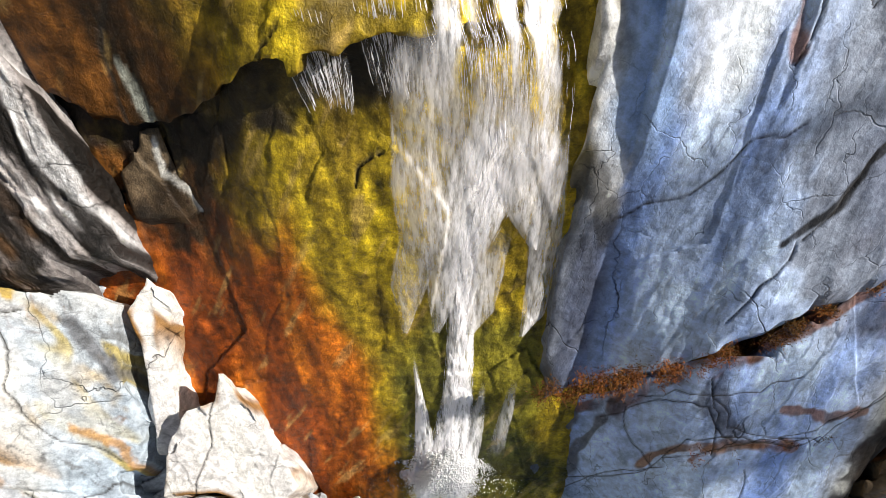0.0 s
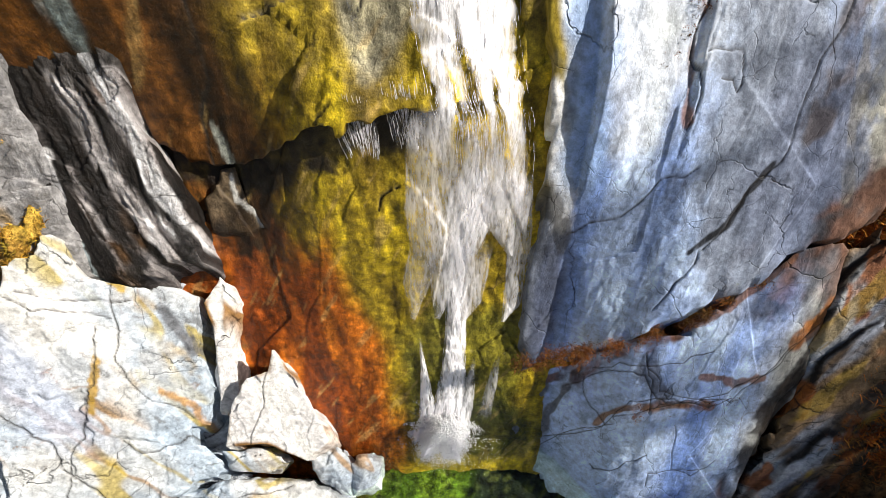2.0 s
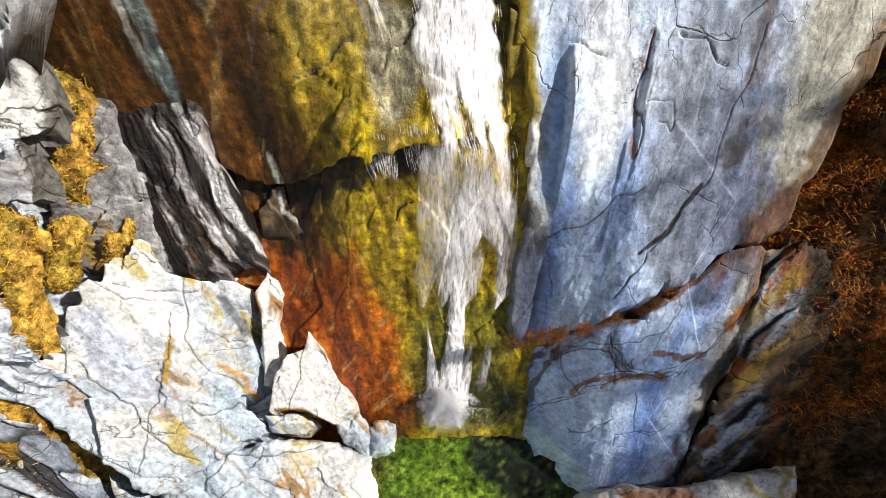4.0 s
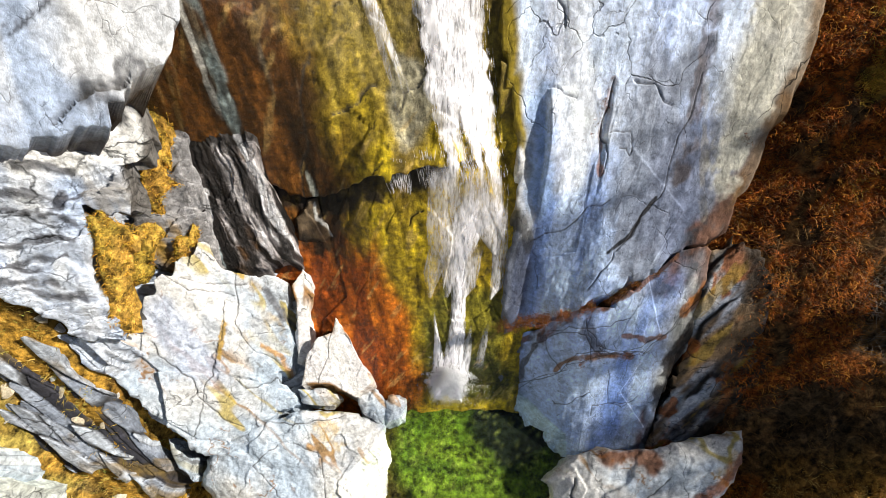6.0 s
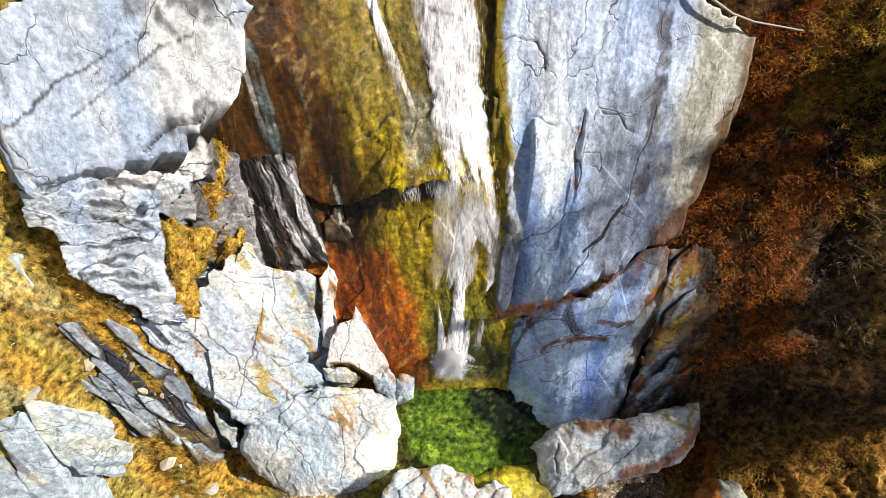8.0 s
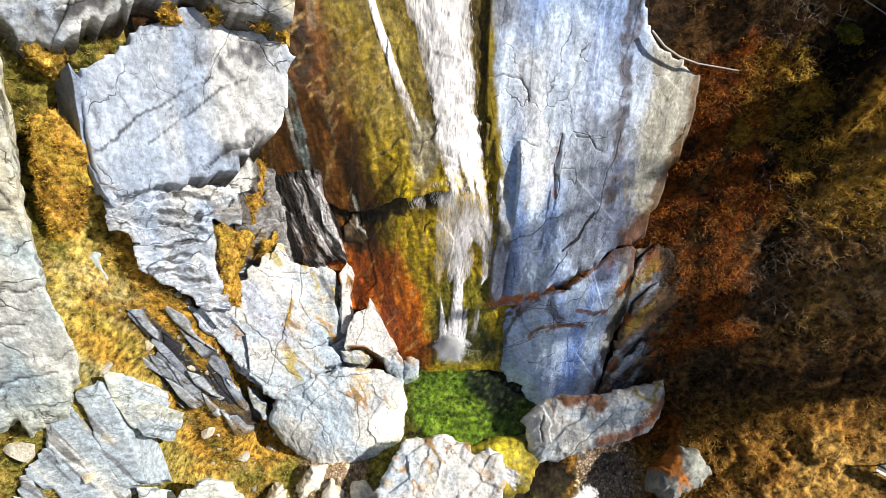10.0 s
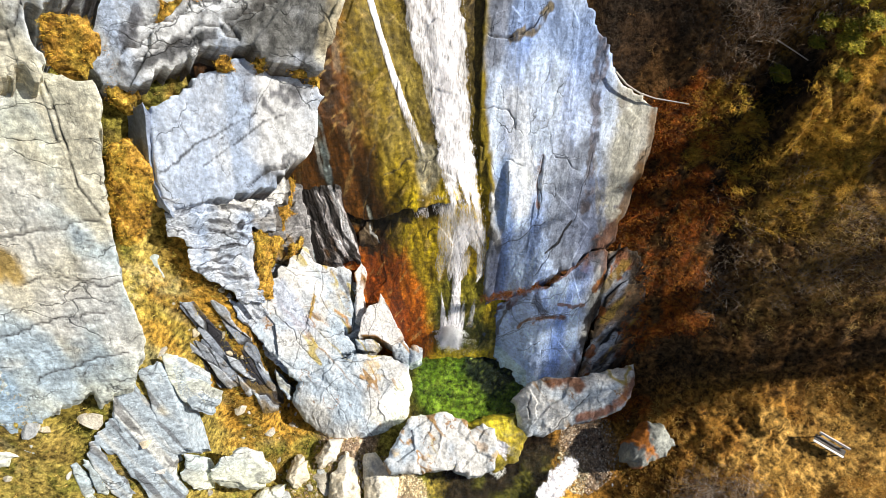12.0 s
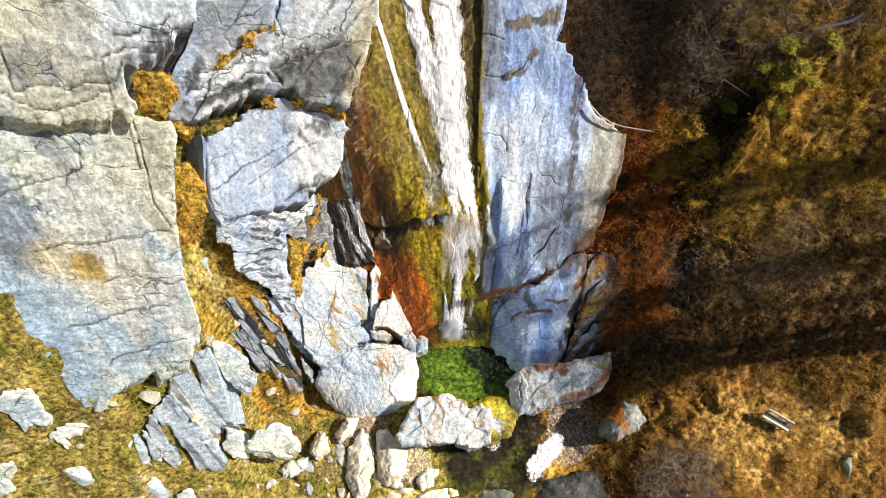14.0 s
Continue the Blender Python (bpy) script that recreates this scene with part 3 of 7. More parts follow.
def paint_white(x, y, d):
    c = mix((0.55, 0.545, 0.53), (0.38, 0.45, 0.53), step(-0.3, 0.7, fbm(x, y, 0.7, 4, 71)))
    c = mix(c, (0.4, 0.45, 0.52), step(0.15, 0.8, fbm(x, y, 1.1, 4, 72)) * 0.55)
    u, v = turned(x, y, 130, 2.5)
    c = mix(c, (0.3, 0.15, 0.02), seams(u, v, 1.0, 73, 0.09, -0.1) * 0.85)
    c = mix(c, (0.4, 0.3, 0.03), seams(u, v, 0.7, 75, 0.07, 0.2) * 0.8)
    c = mix(c, (0.12, 0.12, 0.12), seams(u, v, 2.4, 74, 0.05, 0.0) * 0.7)
    p, q = turned(x, y, 120, 6.0)
    c = c * (1 + 0.16 * np.clip(fbm(p, q, 6.0, 4, 176), -1, 0.6))[..., None]
    c = mix(c, (0.24, 0.11, 0.02), seams(x, y, 2.0, 177, 0.06, 0.15) * 0.85)
    return mix(c, (0.42, 0.27, 0.06), step(0.55, 0.9, fbm(x, y, 1.3, 5, 73)) * 0.6)


def relief_chip(x, y, d):
    return broken(x, y, 275, 0.3, 110, 2.0) + 0.02 * fbm(x, y, 3.0, 4, 276)


def paint_wedge(x, y, d):
    u, v = turned(x, y, 120, 3.0)
    c = mix((0.77, 0.75, 0.72), (0.62, 0.6, 0.6), step(-0.2, 0.7, fbm(u, v, 1.5, 4, 271)))
    return mix(c, (0.3, 0.15, 0.04), (1 - step(0.0, 0.06, d + 0.05 * fbm(u, v, 3.0, 4, 272))) * step(0.0, 0.5, fbm(x, y, 1.5, 3, 273)))


def broken(x, y, seed, amount=1.0, angle=20, stretch=1.6):
    """Fracture facets at three sizes."""
    u, v = turned(x, y, angle, stretch)
    u, v = u + 0.12 * fbm(x, y, 2.0, 3, seed), v + 0.12 * fbm(x, y, 2.0, 3, seed + 1)
    a, _, _ = facets(u, v, 1.1, seed, 0.2)
    b, _, _ = facets(u, v, 2.7, seed + 1, 0.3)
    c, _, _ = facets(u, v, 6.5, seed + 2, 0.35)
    return amount * (0.35 * a + 0.4 * b + 0.45 * c)


def relief_white(x, y, d):
    f, e, _ = facets(x, y, 0.9, 75, 0.22)
    return broken(x, y, 175, 0.45, 35, 1.8) + 0.35 * f + 0.14 * fbm(x, y, 0.8, 4, 76) + 0.03 * fbm(x, y, 4.0, 4, 77)


def relief_dome(x, y, d):
    return 0.55 * (1 - (1 - np.clip(d / 1.3, 0, 1)) ** 2) - 0.3 + 0.1 * fbm(x, y, 0.9, 4, 78) + 0.03 * fbm(x, y, 4.0, 4, 79) + broken(x, y, 178, 0.5, 35, 1.5)


def paint_slab(x, y, d):
    u, v = turned(x, y, 80, 4.0)
    c = mix((0.46, 0.55, 0.72), (0.76, 0.78, 0.81), step(-0.4, 0.5, fbm(u, v, 1.0, 5, 81)))
    c = mix(c, (0.26, 0.32, 0.43), step(0.1, 0.9, fbm(x, y, 1.0, 5, 82)) * 0.6)
    p, q = turned(x, y, 25, 2.5)
    c = mix(c, (0.13, 0.14, 0.17), seams(p, q, 1.2, 84, 0.04, 0.0) * 0.75)
    p, q = turned(x, y, 38, 3.5)
    c = mix(c, (0.12, 0.13, 0.17), seams(p, q, 2.2, 194, 0.035, 0.0) * 0.6)
    return mix(c, (0.62, 0.58, 0.47), step(0.3, 0.9, fbm(x, y, 0.6, 4, 83)) * 0.6)


def relief_slab(x, y, d):
    u, v = turned(x, y, 20, 3.0)
    f, e, _ = facets(u, v, 0.8, 85, 0.16)
    return broken(x, y, 185, 0.16, 20, 2.6) + 0.12 * f + 0.06 * fbm(x, y, 0.6, 4, 86) + 0.025 * fbm(x, y, 4.0, 4, 87)


def beds(x, y, angle, per_metre, seed, wander=0.35):
    """Stepped beds of rock: a saw-tooth height, and the dark lines where beds end."""
    u, v = turned(x, y, angle, 1.0)
    v = (v + wander * fbm(u * 0.5, v, 0.8, 4, seed)) * per_metre
    w = v - np.floor(v)
    saw = np.where(w < 0.8, w / 0.8, (1 - w) / 0.2)
    lines = (1 - step(0.03, 0.12, np.abs(w - 0.9))) * step(-0.35, 0.15, fbm(x, y, 1.0, 4, seed + 1))
    return (saw - 0.5) * (0.4 + value(np.floor(v) * 3.7, u * 0.6, seed + 2)), lines


def paint_ledges(x, y, d):
    c = paint_slab(x, y, d)
    _, line = beds(x, y, 14, 2.6, 188, 0.5)
    _, fine = beds(x, y, 18, 6.5, 189, 0.5)
    c = mix(c, (0.3, 0.34, 0.4), step(-0.1, 0.5, fbm(x, y, 1.2, 4, 190)) * 0.6)
    c = mix(mix(c, (0.07, 0.07, 0.08), fine * 0.6), (0.04, 0.04, 0.05), line * 0.9)
    return mix(c, (0.3, 0.2, 0.02), step(0.35, 0.7, fbm(x, y, 0.9, 4, 191)) * 0.8)


def paint_upper(x, y, d):
    c = paint_slab(x, y, d)
    _, line = beds(x, y, 32, 1.3, 192, 0.5)
    c = mix(c, (0.05, 0.05, 0.06), line * 0.9)
    return mix(c, (0.3, 0.18, 0.03), line * step(0.1, 0.5, fbm(x, y, 0.8, 4, 193)) * 0.9)


def relief_upper(x, y, d):
    rise, line = beds(x, y, 32, 1.3, 192, 0.5)
    return 0.6 * relief_slab(x, y, d) + 0.16 * rise


def relief_ledges(x, y, d):
    """Thin broken beds."""
    u, v = turned(x, y, 22, 3.2)
    f, e, _ = facets(u, v, 1.7, 88, 0.35)
    return 0.35 * f + 0.22 * beds(x, y, 14, 2.6, 188, 0.5)[0] + 0.08 * beds(x, y, 18, 6.5, 189, 0.5)[0] + 0.12 * fbm(x, y, 0.8, 4, 89) + 0.03 * fbm(x, y, 5.0, 3, 90)


def paint_left(x, y, d):
    u, v = turned(x, y, 10, 3.0)
    c = mix((0.74, 0.76, 0.64), (0.56, 0.64, 0.66), step(-0.4, 0.6, fbm(u, v, 0.7, 5, 91)))
    c = mix(c, (0.72, 0.72, 0.66), step(0.0, 0.8, fbm(u, v, 1.5, 5, 92)) * 0.8)
    c = mix(c, (0.3, 0.39, 0.48), step(0.1, 0.8, fbm(x, y, 0.45, 4, 93)) * 0.75)
    c = mix(c, (0.13, 0.13, 0.13), seams(u, v, 1.1, 99, 0.04, 0.0) * 0.75)
    c = mix(c, (0.16, 0.16, 0.16), seams(u * 0.6, v, 3.0, 100, 0.05, 0.0) * 0.5)
    _, line = beds(x, y, 8, 0.9, 196, 0.9)
    c = mix(c, (0.16, 0.16, 0.15), line * 0.4)
    _, fine = beds(x, y, 14, 3.5, 197, 0.9)
    c = mix(c, (0.2, 0.21, 0.22), fine * step(0.0, 0.4, fbm(x, y, 0.5, 3, 198)) * 0.6)
    return mix(c, (0.5, 0.4, 0.22), step(0.35, 0.9, fbm(x, y, 0.55, 4, 94)) * 0.45)


def relief_left(x, y, d):
    u, v = turned(x, y, 15, 2.0)
    f, e, _ = facets(u, v, 0.6, 95, 0.16)
    g, e2, _ = facets(u, v, 2.2, 96, 0.25)
    return broken(x, y, 195, 0.26, 15, 2.5) + 0.05 * beds(x, y, 8, 0.9, 196, 0.9)[0] + 0.12 * f + 0.1 * g + 0.08 * fbm(x, y, 0.5, 4, 97) + 0.03 * fbm(x, y, 3.0, 4, 98)


def strata_bands(x, y):
    """Folded bands of dark and light rock: the band's place, 0 to 1 across, and fine lines."""
    u, v = turned(x, y, 117, 1.0)
    v = v + 0.16 * fbm(u, v, 0.9, 3, 101) + 0.05 * fbm(u, v, 3.0, 3, 106)
    _, _, cell = facets(u * 0.7, v * 1.6, 2.2, 111, 0.3)
    v = v + 0.22 * (cell - 0.5)
    return fbm(v, u * 0.12, 3.6, 3, 107), fbm(v, u * 0.1, 17.0, 3, 108)


def paint_strata(x, y, d):
    band, fine = strata_bands(x, y)
    band = band + 0.3 * fbm(x, y, 2.2, 4, 110)
    c = mix((0.24, 0.215, 0.21), (0.5, 0.47, 0.47), step(0.0, 0.6, band))
    c = mix(c, (0.016, 0.012, 0.01), step(0.05, -0.15, band))
    c = c * (1 + 0.6 * np.clip(fine, -1, 0.8))[..., None]
    c = mix(c, (0.75, 0.75, 0.77), step(0.65, 0.8, band) * 0.8)
    c = mix(c, (0.015, 0.012, 0.01), seams(x, y, 1.5, 109, 0.03, 0.0) * 0.8)
    return mix(c, (0.12, 0.055, 0.015), step(0.15, 0.6, fbm(x, y, 0.9, 4, 103)) * 0.6)


def relief_strata(x, y, d):
    band, fine = strata_bands(x, y)
    return 0.06 * band + 0.02 * fine + broken(x, y, 105, 0.9, 117, 2.2)


def paint_chute(x, y, d):
    n = fbm(x, y, 1.2, 5, 111)
    u, v = turned(x, y, 88, 4.0)
    s = fbm(u, v, 2.2, 5, 112)
    brown = mix((0.04, 0.018, 0.005), (0.16, 0.06, 0.01), step(-0.5, 0.6, s))
    brown = mix(brown, (0.018, 0.011, 0.006), step(0.1, 0.6, fbm(x, y, 2.3, 4, 120)) * 0.7)
    brown = mix(brown, (0.26, 0.22, 0.15), step(0.4, 0.7, fbm(u, v, 4.5, 3, 117)) * 0.45)
    yellow = mix((0.31, 0.215, 0.014), (0.58, 0.42, 0.016), step(-0.5, 0.5, fbm(x, y, 1.5, 4, 126)))
    yellow = mix(yellow, (0.1, 0.06, 0.008), step(0.2, 0.7, fbm(u, v, 2.6, 4, 129)) * 0.6)
    rust = mix((0.2, 0.042, 0.004), (0.5, 0.14, 0.009), step(-0.5, 0.5, s))
    far = step(3.9, 5.0, y)
    yellow = mix(yellow, mix((0.12, 0.085, 0.012), (0.19, 0.145, 0.04), step(0.0, 0.6, fbm(u, v, 1.4, 4, 131))), far * 0.85)
    edge = np.interp(y, (3.4, 4.1, 5.34, 6.85, 8.13), (-2.0, -2.19, -2.83, -3.06, -3.27))
    c = mix(brown, yellow, step(-0.5, 0.5, x - edge + 0.45 * n))
    bound = np.interp(y, (0.5, 1.56, 2.3, 2.87), (-0.73, -1.04, -1.59, -1.87))
    c = mix(c, rust, step(0.3, -0.3, x - bound + 0.3 * n) * step(3.2, 2.5, y + 0.3 * n))
    c = mix(c, (0.09, 0.11, 0.02), patch(x, y, 0.3, 1.2, 1.2, 1.2, 114, 0.4) * 0.7)
    c = mix(c, (0.05, 0.06, 0.015), patch(x, y, 1.0, 0.2, 1.1, 0.6, 134, 0.4) * 0.85)
    # strip between fall and wall darkened: its shade put into the colour
    c = mix(c, mix((0.035, 0.022, 0.012), (0.12, 0.085, 0.02), step(0.0, 0.6, s)), step(-0.1, 0.3, x + 0.1 * n) * step(5.5, 7.0, y) * 0.85)
    c = mix(c, (0.3, 0.28, 0.2), patch(x, y, -0.9, 4.5, 0.5, 0.7, 115, 0.4) * 0.8)
    p, q = turned(x, y, -58, 5.0)
    c = c * (1 + 0.45 * np.clip(fbm(p, q, 9.0, 4, 118), -0.9, 1.2) + 0.2 * np.clip(fbm(u, v, 12.0, 3, 130), -1, 1))[..., None]
    c = mix(c, (0.012, 0.009, 0.006), seams(x, y, 1.6, 124, 0.035, 0.0) * 0.75)
    p, q = turned(x, y, 40, 5.0)
    return mix(c, (0.5, 0.34, 0.12), step(0.5, 0.8, fbm(p, q, 9.0, 3, 119)) * 0.35)


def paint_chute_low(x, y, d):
    """The chute, with rock under the step's lip painted black for damp and shade."""
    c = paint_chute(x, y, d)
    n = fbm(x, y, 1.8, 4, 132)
    damp_shade = step(3.34, 3.46, y - 0.1 * np.clip(x + 1.6, 0, 2) + 0.12 * n) * step(0.3, -0.1, x)
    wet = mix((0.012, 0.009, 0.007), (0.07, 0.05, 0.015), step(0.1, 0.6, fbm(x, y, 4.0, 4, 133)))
    return mix(c, wet, damp_shade * 0.95)


def relief_chute_top(x, y, d):
    return relief_chute(x, y, d) + 0.45 * np.clip(y - 4.2, 0, 9) + 0.7 * np.clip(-1.7 - x, 0, 4) * 1.15 * step(3.9, 5.0, y) - 1.3 * step(-1.3, -2.9, x) * step(4.4, 3.4, y)


def relief_chute_low(x, y, d):
    return relief_chute(x, y, d) + 0.7 * step(2.2, 3.3, y - 0.1 * x) * step(-3.0, -1.6, x)


def relief_chute(x, y, d):
    f, e, _ = facets(x, y, 0.9, 121, 0.2)
    return broken(x, y, 221, 0.28, 60, 1.5) + 0.16 * f + 0.12 * fbm(x, y, 0.9, 4, 122) + 0.03 * fbm(x, y, 4.0, 4, 123)


def paint_sill(x, y, d):
    return mix((0.34, 0.26, 0.015), (0.16, 0.13, 0.015), step(-0.3, 0.6, fbm(x, y, 1.5, 4, 125)))


def paint_lichen(x, y, d):
    c = mix((0.3, 0.31, 0.28), (0.16, 0.17, 0.17), step(-0.3, 0.6, fbm(x, y, 1.2, 4, 127)))
    return mix(c, (0.38, 0.13, 0.02), step(0.2, 0.5, fbm(x, y, 1.3, 4, 128)))


def paint_beige(x, y, d):
    c = mix((0.62, 0.55, 0.42), (0.7, 0.66, 0.58), step(-0.4, 0.6, fbm(x, y, 1.2, 4, 131)))
    return mix(c, (0.4, 0.33, 0.2), step(0.2, 0.8, fbm(x, y, 2.2, 4, 132)) * 0.7)


# dark grey rock, deepened in colour for shade on the stream boulder
def paint_dark(x, y, d):
    return mix((0.05, 0.05, 0.048), (0.12, 0.12, 0.11), step(-0.2, 0.7, fbm(x, y, 1.8, 4, 134)))


def paint_block(x, y, d):
    c = mix((0.06, 0.036, 0.018), (0.14, 0.1, 0.06), step(-0.3, 0.5, fbm(x, y, 1.8, 4, 151)))
    return mix(c, (0.025, 0.02, 0.016), step(0.1, 0.6, fbm(x, y, 1.5, 4, 152)) * 0.9)


def paint_grey(x, y, d):
    p, q = turned(x, y, 117, 5.0)
    c = mix((0.15, 0.15, 0.16), (0.33, 0.32, 0.32), step(-0.4, 0.6, fbm(p, q, 3.0, 5, 138)))
    c = mix(c, (0.1, 0.09, 0.08), step(0.2, 0.8, fbm(x, y, 1.2, 4, 139)) * 0.7)
    return mix(c, (0.34, 0.2, 0.03), step(0.25, 0.7, fbm(x, y, 1.0, 4, 140)))


def paint_banded(x, y, d):
    u, v = turned(x, y, 118, 7.0)
    c = mix((0.66, 0.67, 0.65), (0.4, 0.47, 0.54), step(-0.3, 0.3, fbm(u, v, 2.0, 4, 168)))
    c = mix(c, (0.1, 0.1, 0.11), step(0.3, 0.45, fbm(u, v, 3.5, 3, 169)) * 0.7)
    return mix(c, (0.6, 0.54, 0.4), step(0.1, 0.6, fbm(x, y, 0.7, 4, 170)) * 0.6)


# the slab's blue, painted darker for a flank turned from the sun
def paint_shaded_blue(x, y, d):
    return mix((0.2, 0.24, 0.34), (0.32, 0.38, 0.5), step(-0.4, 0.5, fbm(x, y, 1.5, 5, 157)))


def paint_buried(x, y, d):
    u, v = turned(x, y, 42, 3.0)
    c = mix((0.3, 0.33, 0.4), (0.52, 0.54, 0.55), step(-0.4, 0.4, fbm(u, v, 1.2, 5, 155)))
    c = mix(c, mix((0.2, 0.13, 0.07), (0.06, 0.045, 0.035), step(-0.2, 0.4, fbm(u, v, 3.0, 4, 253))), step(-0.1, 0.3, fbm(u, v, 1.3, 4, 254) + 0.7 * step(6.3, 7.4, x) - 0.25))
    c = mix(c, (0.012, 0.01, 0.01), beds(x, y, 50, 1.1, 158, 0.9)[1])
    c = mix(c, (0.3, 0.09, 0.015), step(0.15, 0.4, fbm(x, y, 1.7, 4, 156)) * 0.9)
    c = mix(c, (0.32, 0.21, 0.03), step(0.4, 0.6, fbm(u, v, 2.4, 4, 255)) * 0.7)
    # right rim goes near black: shade put into the rock colour
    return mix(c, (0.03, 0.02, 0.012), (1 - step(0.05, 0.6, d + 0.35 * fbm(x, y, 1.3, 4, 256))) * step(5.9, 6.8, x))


def relief_buried(x, y, d):
    return 0.2 * beds(x, y, 50, 1.1, 158, 0.9)[0] + broken(x, y, 257, 0.5, 45, 2.2) + 0.12 * fbm(x, y, 0.9, 4, 258) + 0.03 * fbm(x, y, 5.0, 3, 259)


def fin_cells(x, y):
    """Long splinters of rock: height, distance to the splinter's edge, and a number for each."""
    u, v = turned(x, y, 123, 1.0)
    v = v + 0.06 * fbm(u, v, 1.5, 3, 134)
    return facets(u * 0.55, v * 1.9, 2.0, 136, 0.3)


def paint_fin(x, y, d):
    u, v = turned(x, y, 123, 1.0)
    _, e, cell = fin_cells(x, y)
    c = mix((0.2, 0.23, 0.29), (0.44, 0.48, 0.54), step(0.25, 0.9, cell + 0.25 * fbm(x, y, 2.5, 4, 138)))
    c = mix(c, (0.035, 0.035, 0.045), step(0.3, 0.22, cell))
    c = c * (1 + 0.35 * np.clip(fbm(v, u * 0.1, 12.0, 3, 135), -1, 1))[..., None]
    c = mix(c, (0.03, 0.027, 0.025), (1 - step(0.01, 0.045, e)) * 0.9)
    return mix(c, (0.2, 0.13, 0.03), step(0.3, 0.7, fbm(x, y, 1.4, 4, 137)) * 0.7)


def relief_fin(x, y, d):
    h, e, cell = fin_cells(x, y)
    return 0.6 * h + 0.22 * (cell - 0.5) + broken(x, y, 139, 0.45, 123, 2.5) - 0.12 * (1 - step(0.0, 0.05, e))


def paint_moss(x, y, d):
    c = mix((0.52, 0.3, 0.06), (0.4, 0.28, 0.05), step(-0.3, 0.4, fbm(x, y, 1.5, 4, 163)))
    return mix(c, (0.1, 0.05, 0.012), step(0.15, 0.6, fbm(x, y, 3.0, 4, 164)) * 0.8)


def relief_moss(x, y, d):
    return 0.2 * (1 - (1 - np.clip(d / 0.4, 0, 1)) ** 2) * (0.6 + 0.8 * value(x * 2, y * 2, 167)) - 0.1 + 0.12 * fbm(x, y, 2.5, 4, 165) + 0.06 * fbm(x, y, 7.0, 3, 166)


def moss_cushion(outline, plane, lift, label, seed):
    """A soft cushion of moss; its short blades are added once grass is known."""
    ob = rock_face("moss_cushion", outline, plane, paint_moss, relief_moss, EARTH, 0.035, 0.5, 0.1, 0.12, seed=seed, lift=lift)
    CUSHIONS.append(ob)
    return tagged(ob, label, "moss", "moss on the cliff")


CUSHIONS = []

# ---- the rock faces ----


def structure(ob, label, category="cliff"):
    return tagged(ob, label, category, "", "structure")


def thing(ob, label, category="rock", group=""):
    return tagged(ob, label, category, group)


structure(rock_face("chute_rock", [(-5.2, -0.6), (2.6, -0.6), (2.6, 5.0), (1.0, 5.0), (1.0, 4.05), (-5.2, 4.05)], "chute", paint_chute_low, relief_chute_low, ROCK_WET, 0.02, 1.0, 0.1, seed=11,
    # first mark: dark crack and shadow under the step's lip, painted
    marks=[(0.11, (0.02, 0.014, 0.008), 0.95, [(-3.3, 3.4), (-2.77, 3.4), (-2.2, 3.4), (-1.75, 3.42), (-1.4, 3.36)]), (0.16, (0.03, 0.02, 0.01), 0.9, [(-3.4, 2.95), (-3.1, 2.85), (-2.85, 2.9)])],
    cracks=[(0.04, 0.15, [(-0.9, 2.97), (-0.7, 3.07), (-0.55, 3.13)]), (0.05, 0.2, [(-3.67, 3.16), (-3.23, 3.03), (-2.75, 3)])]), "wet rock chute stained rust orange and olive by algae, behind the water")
# sides near black: wet rock, with the overhang's shade put into the colour
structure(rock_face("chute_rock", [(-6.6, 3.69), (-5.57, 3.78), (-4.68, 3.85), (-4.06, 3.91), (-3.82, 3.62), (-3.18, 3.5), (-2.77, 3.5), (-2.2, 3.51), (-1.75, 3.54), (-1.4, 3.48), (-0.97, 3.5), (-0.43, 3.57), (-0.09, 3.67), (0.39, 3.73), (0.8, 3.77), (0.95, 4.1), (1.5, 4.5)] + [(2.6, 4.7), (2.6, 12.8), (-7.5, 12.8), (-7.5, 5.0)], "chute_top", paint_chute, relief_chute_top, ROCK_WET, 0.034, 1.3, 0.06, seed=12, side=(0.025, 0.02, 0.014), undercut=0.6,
    cracks=[(0.03, 0.1, [(-1.78, 3.28), (-1.64, 3.55), (-1.47, 3.82)]), (0.05, 0.15, [(-2.36, 4.39), (-2.04, 4.53), (-1.84, 4.65), (-1.49, 4.85)]), (0.04, 0.12, [(-1.05, 4.45), (-0.8, 4.76), (-0.49, 4.96)]), (0.02, 0.06, [(-3.54, 3.09), (-3.3, 3.49), (-3.05, 4), (-2.8, 4.49), (-2.6, 4.96)])],
    marks=[(0.05, (0.45, 0.48, 0.42), 0.7, [(-3.12, 3.8), (-3.02, 3.59), (-2.92, 3.37), (-2.82, 3.13)]), (0.13, (0.3, 0.38, 0.38), 0.7, [(-4.3, 4.87), (-4.27, 4.59), (-4.28, 4.3), (-4.26, 4.06)]), (0.05, (0.6, 0.6, 0.55), 0.7, [(-4.47, 4.86), (-4.48, 4.58), (-4.49, 4.23)])]), "wet brown and yellow algae-stained rock step above the chute")
